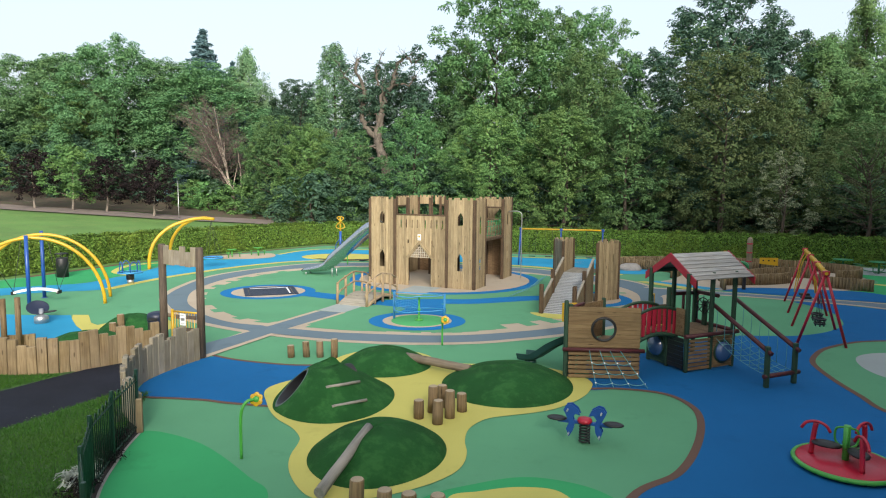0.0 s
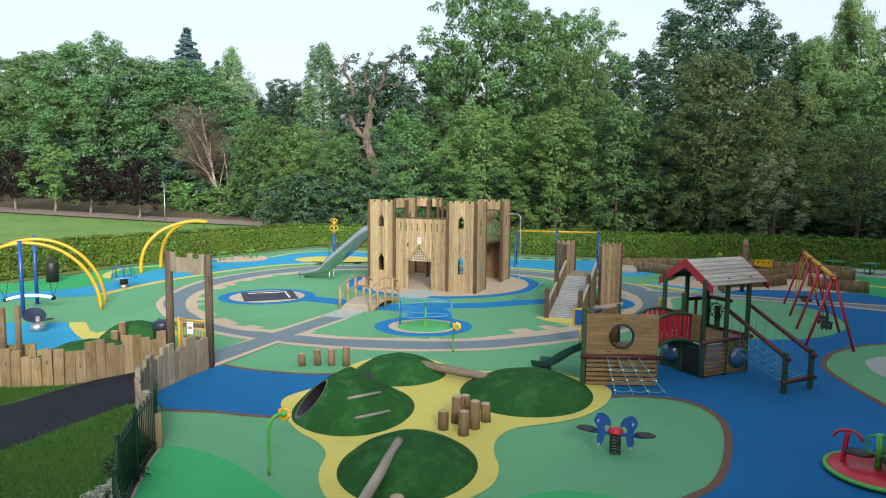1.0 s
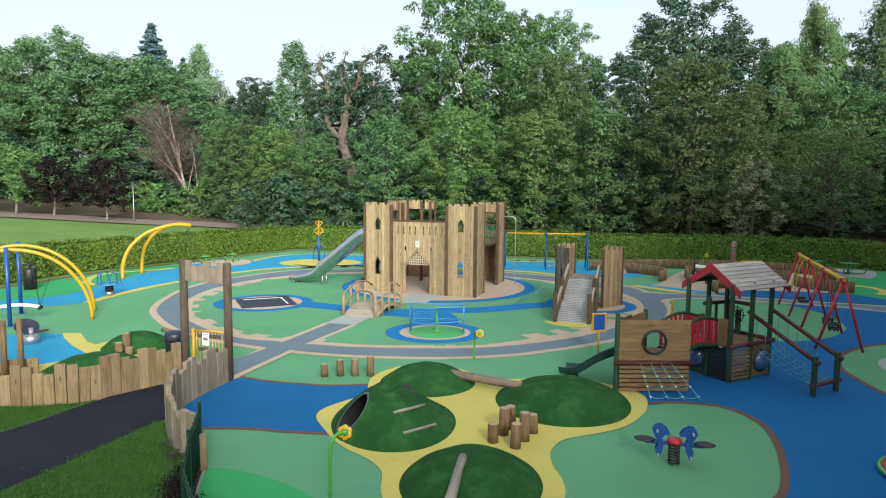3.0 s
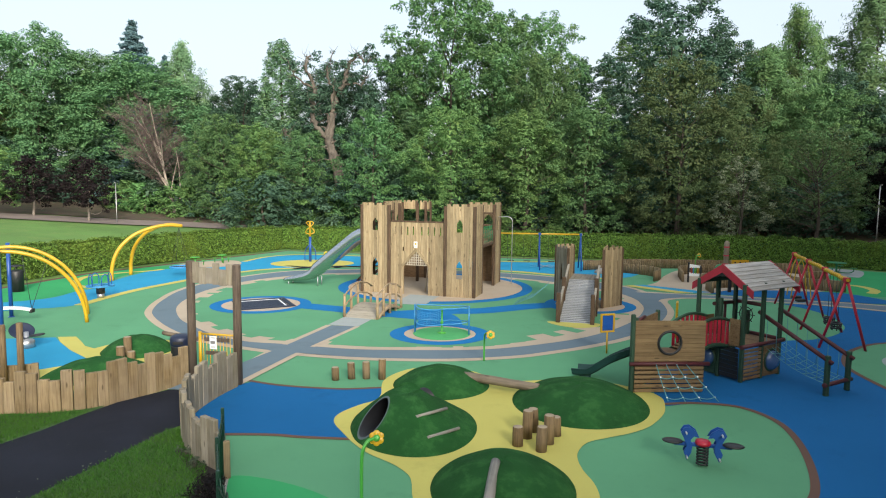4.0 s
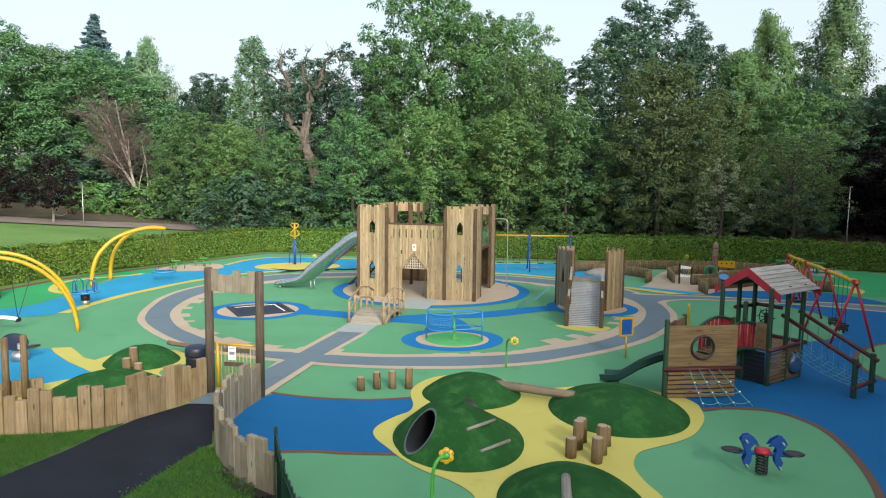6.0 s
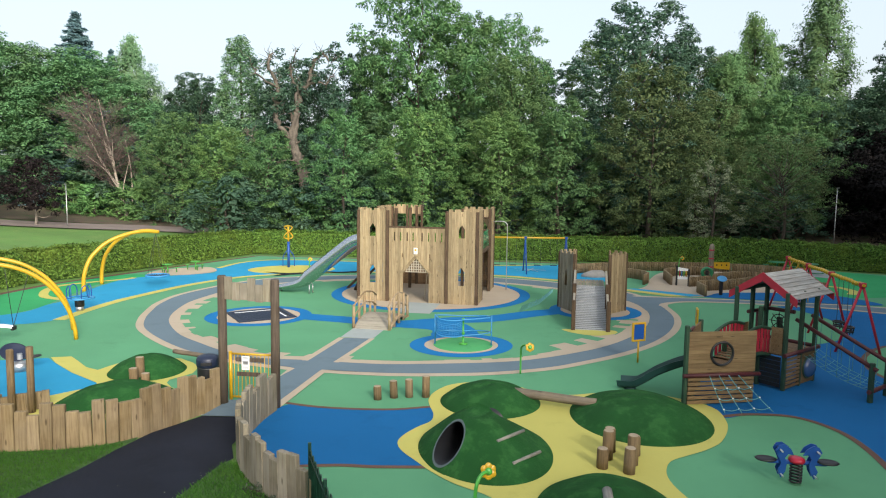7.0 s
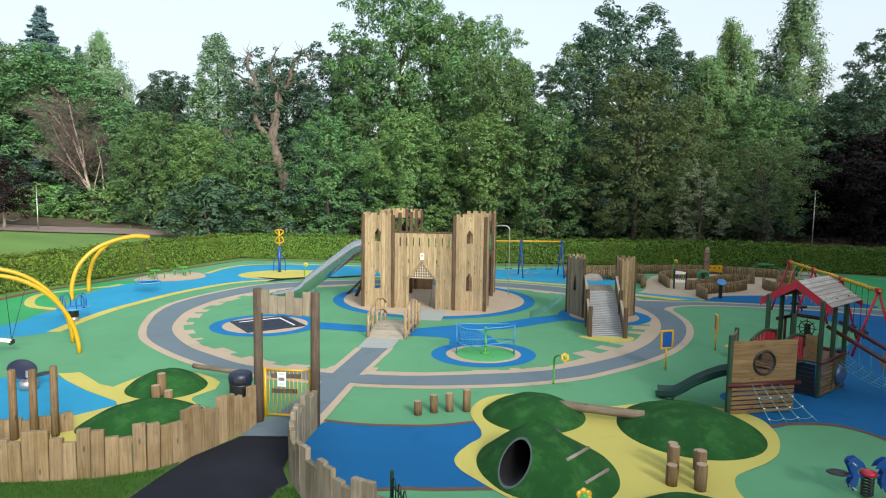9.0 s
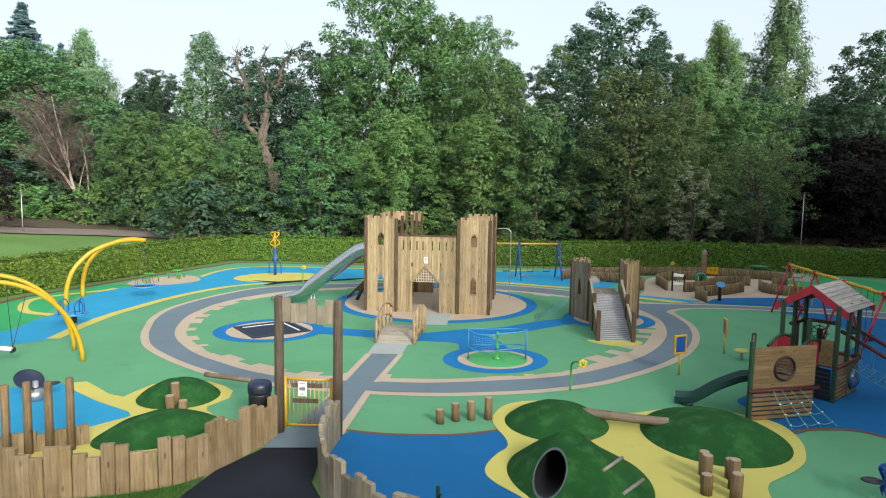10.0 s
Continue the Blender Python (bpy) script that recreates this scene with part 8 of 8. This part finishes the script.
            box(bm, (-0.22, -0.09, -0.02), (0.22, 0.09, 0.02), m, 0.012)
            part("seat", bm, "black", root, "flat black rubber seat")
    return root


red = frame_swing("swing_frame", (12.62, 20.1), (16.25, 28.2), (0.0, 0.34, 0.66, 1.0), 2.40, 0.70, "red_paint", "yellow_paint", "red swing frame with a yellow top bar and cradle seats", (0.11, 0.22), 0.62, True)
for f in (0.78, 0.88):
    p = Vector((12.62, 20.1, 2.36)).lerp(Vector((16.25, 28.2, 2.36)), f)
    s = Vector((-0.917, 0.398, 0))
    for k in (-1, 1):
        bm = B()
        tube(bm, curve([p + s * 0.06 * k, p + s * 0.22 * k + Vector((0, 0, -0.4)), p + s * 0.34 * k + Vector((0, 0, -1.2)), p + s * 0.40 * k + Vector((0, 0, -1.75))], 5), 0.022, 8)
        part("seat_arm", bm, "yellow_paint", red, "yellow bent seat arm")
    bm = B()
    box(bm, (-0.2, -0.12, 0.48), (0.2, 0.12, 0.60), Matrix.Translation((p.x, p.y, 0)), 0.03)
    part("cradle_seat", bm, "black", red)
bm = B()
rndw = random.Random(2)
a, b = Vector((12.62, 20.1, 2.40)), Vector((16.25, 28.2, 2.40))
for k in range(34):
    p = a.lerp(b, k / 33)
    lathe(bm, [(0.02, -0.07), (0.075, -0.05), (0.075, 0.05), (0.02, 0.07)], 8, Matrix.Translation(p + Vector((0, 0, rndw.uniform(-0.03, 0.01)))) @ pose(0, 0, 0, 90, 0, 66), False)
part("bar_wrap", bm, "yellow_paint", red, "yellow wrapping along the top bar")
frame_swing("swing_frame", (4.9, 42.0), (10.1, 40.95), (0.0, 0.5, 1.0), 2.30, 0.95, "blue_paint", "yellow_paint", "blue swing frame with a yellow top bar and flat seats", (0.15, 0.35, 0.65, 0.85), 0.50, False)


# ---- panels on posts ----
def board_sign(x, y, h, turn):
    root = thing("board_sign", pose(x, y, 0, 0, 0, turn), "blue play panel in a yellow frame on a post", "sign")
    bm = B()
    tube(bm, [(0, 0, 0), (0, 0, h - 0.6)], 0.03, 8)
    part("post", bm, "yellow_paint", root)
    for x0, x1, z0, z1 in ((-0.25, 0.25, h - 0.06, h), (-0.25, 0.25, h - 0.62, h - 0.56), (-0.25, -0.19, h - 0.56, h - 0.06), (0.19, 0.25, h - 0.56, h - 0.06)):
        bm = B()
        box(bm, (x0, -0.035, z0), (x1, 0.035, z1), bevel=0.01)
        part("frame", bm, "yellow_paint", root)
    bm = B()
    box(bm, (-0.19, -0.012, h - 0.56), (0.19, 0.012, h - 0.06))
    part("panel", bm, "panel_blue", root, "plain blue panel")


board_sign(4.38, 20.15, 1.32, 8)
board_sign(7.68, 22.1, 1.32, 62)

root = thing("mushroom_seat", (7.75, 21.3, 0), "small pale yellow round-topped seat", "seat")
bm = B()
lathe(bm, [(0.05, 0.0), (0.05, 0.30)], 12)
part("stem", bm, "pale", root)
bm = B()
lathe(bm, [(0.25, 0.30), (0.26, 0.33), (0.20, 0.37), (0.01, 0.39)], 20)
part("top", bm, "yellow", root)


# ---- curved log maze and its panels ----
def log_wall(ctrl, h, seed, label):
    rnd = random.Random(seed)
    pts = curve([(x, y, 0) for x, y in ctrl], 16)
    root = thing("log_wall", (0, 0, 0), label, "log wall", "curved log walls of the maze")
    run = [0.0]
    for a, b in zip(pts, pts[1:]):
        run.append(run[-1] + (b - a).length)
    n = int(run[-1] / 0.15)
    bmesh_log = B()
    lathe(bmesh_log, [(0.075, 0.0), (0.075, h - 0.01), (0.065, h)], 8)
    me = mesh_of("log", bmesh_log, "palisade")
    for k in range(n):
        s = (k + 0.5) * 0.15
        i = max(j for j in range(len(pts) - 1) if run[j] <= s)
        p = pts[i].lerp(pts[i + 1], (s - run[i]) / (run[i + 1] - run[i]))
        piece("log", me, root, pose(p.x, p.y, rnd.uniform(-0.03, 0.0), 0, 0, rnd.uniform(0, 360)))


log_wall([(12.8, 35.6), (13.6, 36.6), (13.6, 37.9), (12.6, 39.2), (11.2, 40.0)], 0.62, 41, "low curved wall of upright logs")
log_wall([(10.2, 40.6), (13.5, 41.6), (17.0, 41.4), (20.5, 40.7), (23.0, 39.2), (24.2, 37.2), (23.2, 35.6), (21.6, 35.1)], 0.62, 42, "long curved log wall round the maze")
log_wall([(14.4, 35.3), (14.9, 36.6), (15.6, 38.1), (17.2, 39.0), (19.2, 38.8)], 0.60, 43, "low curved wall of upright logs")
log_wall([(15.1, 34.6), (16.4, 34.9), (17.8, 35.9), (19.6, 36.6), (20.9, 36.0)], 0.60, 44, "low curved wall of upright logs")
log_wall([(14.1, 31.4), (14.6, 32.9), (15.8, 33.2), (17.4, 33.5), (18.9, 34.2)], 0.62, 45, "low curved wall of upright logs beside blue ground")
log_wall([(20.3, 34.6), (19.8, 33.6), (20.2, 32.4), (21.6, 31.4)], 0.62, 46, "low curved wall of upright logs")


def play_panel():
    root = thing("activity_board", pose(14.9, 34.95, 0, 0, 0, -38), "white-edged play panel between two dark posts", "play panel")
    for x in (-0.33, 0.33):
        bm = B()
        box(bm, (x - 0.05, -0.05, 0), (x + 0.05, 0.05, 1.18 if x < 0 else 1.0), bevel=0.01)
        part("post", bm, "black", root, "dark post")
    for z in (0.38, 0.86):
        bm = B()
        hexa(bm, [(-0.3, -0.02, z), (0.3, -0.02, z + 0.04), (0.3, 0.02, z + 0.04), (-0.3, 0.02, z), (-0.3, -0.02, z + 0.22), (0.3, -0.02, z + 0.16), (0.3, 0.02, z + 0.16), (-0.3, 0.02, z + 0.22)])
        part("board", bm, "white", root, "white curved board")
    for k, c in enumerate(("red_paint", "cyan_paint", "lime_paint", "yellow_paint")):
        bm = B()
        tube(bm, [(-0.18 + k * 0.12, 0, 0.55), (-0.18 + k * 0.12, 0, 0.9)], 0.03, 8)
        part("rod", bm, c, root, "coloured play rod")


play_panel()

root = thing("totem_pole", (17.2, 35.75, 0), "pale carved timber totem pole", "totem")
bm = B()
tube(bm, [(0, 0, 0), (0.02, 0, 0.8), (0, 0, 1.6), (0.01, 0, 2.25), (0, 0, 2.36)], [0.16, 0.15, 0.15, 0.14, 0.06], 14)
part("pole", bm, "grey_timber", root)
for z in (1.0, 1.5, 2.0):
    bm = B()
    lathe(bm, [(0.15, z - 0.04), (0.165, z), (0.15, z + 0.04)], 14, None, False)
    part("carved_band", bm, "red_wood", root, "faded red carved band")

root = thing("yellow_panel", pose(19.3, 37.8, 0, 0, 0, -15), "yellow play panel with round holes", "play panel")
bm = B()
hexa(bm, [(-0.5, -0.02, 0.62), (0.5, -0.02, 0.52), (0.5, 0.02, 0.52), (-0.5, 0.02, 0.62), (-0.5, -0.02, 0.98), (0.5, -0.02, 1.0), (0.5, 0.02, 1.0), (-0.5, 0.02, 0.98)])
part("panel", bm, "yellow_paint", root)
for x in (-0.3, 0.0, 0.3):
    bm = B()
    lathe(bm, [(0.05, 0.0), (0.05, 0.01)], 12, pose(x, -0.022, 0.82, 90))
    part("spot", bm, "black", root)
for x in (-0.45, 0.45):
    bm = B()
    tube(bm, [(x, 0.05, 0), (x, 0.05, 0.95)], 0.04, 8)
    part("post", bm, "black", root)

root = thing("talking_ring", pose(16.6, 35.2, 0, 0, 0, -20), "green round play ring with a dark centre", "play panel")
bm = B()
tube(bm, [(0.26 * math.cos(a), 0, 0.72 + 0.26 * math.sin(a)) for a in (2 * math.pi * k / 28 for k in range(29))], 0.10, 10, False)
part("ring", bm, "green_paint", root)
bm = B()
box(bm, (-0.08, -0.05, 0.0), (0.08, 0.05, 0.85), bevel=0.01)
part("post", bm, "black", root)

root = thing("blue_drum", pose(15.2, 31.75, 0, 0, 0, 0), "blue tilted dish on a dark post", "play drum")
bm = B()
box(bm, (-0.07, -0.07, 0), (0.07, 0.07, 0.8), bevel=0.01)
part("post", bm, "black", root)
bm = B()
lathe(bm, [(0.05, -0.1), (0.22, 0.02), (0.25, 0.05), (0.2, 0.05), (0.01, 0.02)], 20, pose(0, -0.05, 0.86, 30, -15))
part("dish", bm, "cyan_paint", root)


# ---- picnic tables, boulder, bin, marker posts, silver shrub ----
def picnic_table(x, y, turn, group):
    root = thing("picnic_table", pose(x, y, 0, 0, 0, turn), "green metal picnic table with fixed seats", "picnic table", group)
    bm = B()
    lathe(bm, [(0.55, 0.70), (0.56, 0.72), (0.55, 0.74), (0.01, 0.745)], 24)
    part("tabletop", bm, "green_paint", root)
    bm = B()
    tube(bm, [(0, 0, 0), (0, 0, 0.7)], 0.06, 10)
    part("pedestal", bm, "green_paint", root)
    for k in range(4):
        a = math.pi * k / 2
        c = (0.95 * math.cos(a), 0.95 * math.sin(a))
        bm = B()
        lathe(bm, [(0.19, 0.43), (0.20, 0.45), (0.01, 0.46)], 16, Matrix.Translation((*c, 0)))
        part("seat", bm, "green_paint", root)
        bm = B()
        tube(bm, curve([(0, 0, 0.12), (c[0] * 0.7, c[1] * 0.7, 0.12), (*c, 0.25), (*c, 0.44)], 5), 0.03, 8)
        part("arm", bm, "green_paint", root)


for x, y, t in ((24.85, 39.75, 10), (26.3, 38.55, 40)):
    picnic_table(x, y, t, "green picnic tables")



def toadstool_table(x, y, turn):
    root = thing("small_table", pose(x, y, 0, 0, 0, turn), "small light green steel table with stools", "table", "small green tables")
    bm = B()
    lathe(bm, [(0.30, 0.52), (0.32, 0.54), (0.30, 0.56), (0.01, 0.565)], 20)
    part("tabletop", bm, "lime_paint", root)
    bm = B()
    tube(bm, [(0, 0, 0), (0, 0, 0.53)], 0.04, 10)
    part("pedestal", bm, "lime_paint", root)
    for k in range(3):
        a = 2.1 * k
        bm = B()
        lathe(bm, [(0.03, 0.0), (0.03, 0.28), (0.12, 0.29), (0.12, 0.32), (0.01, 0.325)], 12, Matrix.Translation((0.52 * math.cos(a), 0.52 * math.sin(a), 0)))
        part("stool", bm, "lime_paint", root)


toadstool_table(-15.0, 43.6, 20)
toadstool_table(-13.6, 45.0, 50)

root = thing("boulder", (11.4, 39.2, 0), "low pale grey play boulder", "boulder")
bm = B()
bmesh.ops.create_icosphere(bm, subdivisions=3, radius=1.0)
for v in bm.verts:
    w = 1 + 0.18 * noise.noise(v.co * 1.7) + 0.06 * noise.noise(v.co * 5)
    v.co = Vector((v.co.x * 0.85 * w, v.co.y * 0.55 * w, max(-0.02, v.co.z * 0.42 * w)))
for f in bm.faces:
    f.smooth = True
part("rock", bm, "stone", root)

root = thing("litter_bin", (-20.7, 33.4, 0), "tall dark slatted litter bin by the hedge", "litter bin")
bm = B()
lathe(bm, [(0.30, 0.0), (0.30, 1.0), (0.27, 1.05)], 20)
part("body", bm, "black", root)
bm = B()
lathe(bm, [(0.33, 1.25), (0.34, 1.28), (0.01, 1.33)], 20)
part("lid", bm, "black", root)
for k in range(4):
    bm = B()
    a = math.pi * k / 2 + 0.4
    tube(bm, [(0.28 * math.cos(a), 0.28 * math.sin(a), 1.0), (0.28 * math.cos(a), 0.28 * math.sin(a), 1.28)], 0.02, 6)
    part("lid_stay", bm, "black", root)

for x, y, h in ((-28.8, 67.0, 4.0), (-14.1, 69.3, 4.3), (38.6, 50.2, 5.1)):
    root = thing("marker_post", (x, y, height(x, y)), "slim pale lamp column at the wood's edge", "lamp column", "lamp columns")
    bm = B()
    tube(bm, [(0, 0, -0.2), (0, 0, h * 0.3), (0, 0, h)], [0.055, 0.045, 0.035], 8)
    part("column", bm, "galv", root)
    bm = B()
    box(bm, (-0.05, -0.20, h - 0.03), (0.05, 0.08, h + 0.04), bevel=0.015)
    part("lantern", bm, "galv", root)


def low_plant(x, y, r, label, material, seed, blade=0.035):
    rnd = np.random.default_rng(seed)
    root = thing("shrub", (x, y, 0), label, "shrub")
    cs = [np.array((rnd.normal(0, r * 0.5), rnd.normal(0, r * 0.5), rnd.uniform(0.05, r))) for _ in range(12)]
    pos, nrm = clumps(cs, [r * 0.5] * 12, 1500 * (0.035 / blade) ** 1.3, rnd)
    ob = new("foliage", leaf_cloud("foliage", pos, nrm, blade, rnd, 2.4))
    ob.data.materials.append(M[material])
    ob.parent = root
    bm = B()
    for c in cs:
        tube(bm, [(0, 0, -0.05), tuple(c)], [0.012, 0.005], 4)
    part("stem", bm, "bark", root)


low_plant(-5.80, 9.45, 0.26, "silvery felted low shrub outside the railing", "leaf_felt", 51, 0.07)
low_plant(-5.92, 9.95, 0.20, "silvery felted low shrub outside the railing", "leaf_felt", 57, 0.06)
low_plant(-5.56, 9.62, 0.14, "silvery felted low shrub close to the railing", "leaf_felt", 58, 0.05)
for x, y, r, seed in ((-5.84, 10.45, 0.30, 61), (-6.02, 11.15, 0.32, 62), (-5.60, 9.1, 0.26, 63), (-5.20, 8.2, 0.3, 64)):
    low_plant(x, y, r, "dark maroon low shrub outside the railing", "leaf_maroon_shade", seed)
low_plant(-5.95, 10.8, 0.22, "dark maroon low shrub outside the railing", "leaf_maroon_shade", 52)
low_plant(-6.15, 11.5, 0.20, "dark maroon low shrub beside the palisade", "leaf_maroon_shade", 56)
low_plant(-6.85, 13.0, 0.16, "grey-green low plant beside the palisade", "leaf_sage", 53)
low_plant(-6.55, 12.35, 0.16, "grey-green low plant beside the palisade", "leaf_sage", 54)


# ---- rough grass along the entrance path ----
def rough_grass():
    rnd = np.random.default_rng(61)
    pos = []
    while len(pos) < 78000:
        x, y = rnd.uniform(-14.5, -5.2), rnd.uniform(8.2, 16.4)
        bank = x < -5.6 - (y - 9.2) * 0.24 and x > -8.5 + (y - 12.5) * 0.45 + rnd.normal(0, 0.05) and y < 14.4
        strip = x < -9.98 - (15.49 - y) * 0.55 + rnd.normal(0, 0.05) and y < 15.75
        if bank or strip:
            pos.append((x, y, 0.0))
    pos = np.array(pos)
    n = len(pos)
    h = rnd.uniform(0.025, 0.075, n)
    a = rnd.uniform(0, 2 * math.pi, n)
    lean = rnd.normal(0, 0.04, (n, 2))
    w = 0.010
    verts = np.empty((n, 3, 3))
    verts[:, 0] = pos + np.stack((np.cos(a) * w, np.sin(a) * w, np.zeros(n) - 0.02), 1)
    verts[:, 1] = pos - np.stack((np.cos(a) * w, np.sin(a) * w, np.zeros(n) + 0.02), 1)
    verts[:, 2] = pos + np.stack((lean[:, 0], lean[:, 1], h), 1)
    me = bpy.data.meshes.new("grass")
    me.from_pydata(verts.reshape(-1, 3).tolist(), [], np.arange(3 * n).reshape(-1, 3).tolist())
    me.materials.append(M["leaf_grass"])
    tagged(new("grass", me), "rough green grass beside the entrance path", "grass", kind="stuff")


rough_grass()


# fallen leaves and grit on the entrance path
def litter():
    rnd = np.random.default_rng(63)
    n = 90
    y = rnd.uniform(8.0, 14.0, n)
    edge = -8.5 + (y - 12.5) * 0.45
    x = edge - np.abs(rnd.normal(0, 1, n)) ** 1.6 * np.where(rnd.random(n) < 0.7, 0.10, 1.2)
    pos = np.stack((x, y, np.full(n, 0.022)), 1)
    ob = new("leaf_litter", leaf_cloud("leaf_litter", pos, np.tile((0.0, 0.0, 2.0), (n, 1)), 0.024, rnd))
    ob.data.materials.append(M["leaf_silver"])
    tagged(ob, "pale fallen leaves and grit on the path", "leaf litter", kind="stuff")


litter()
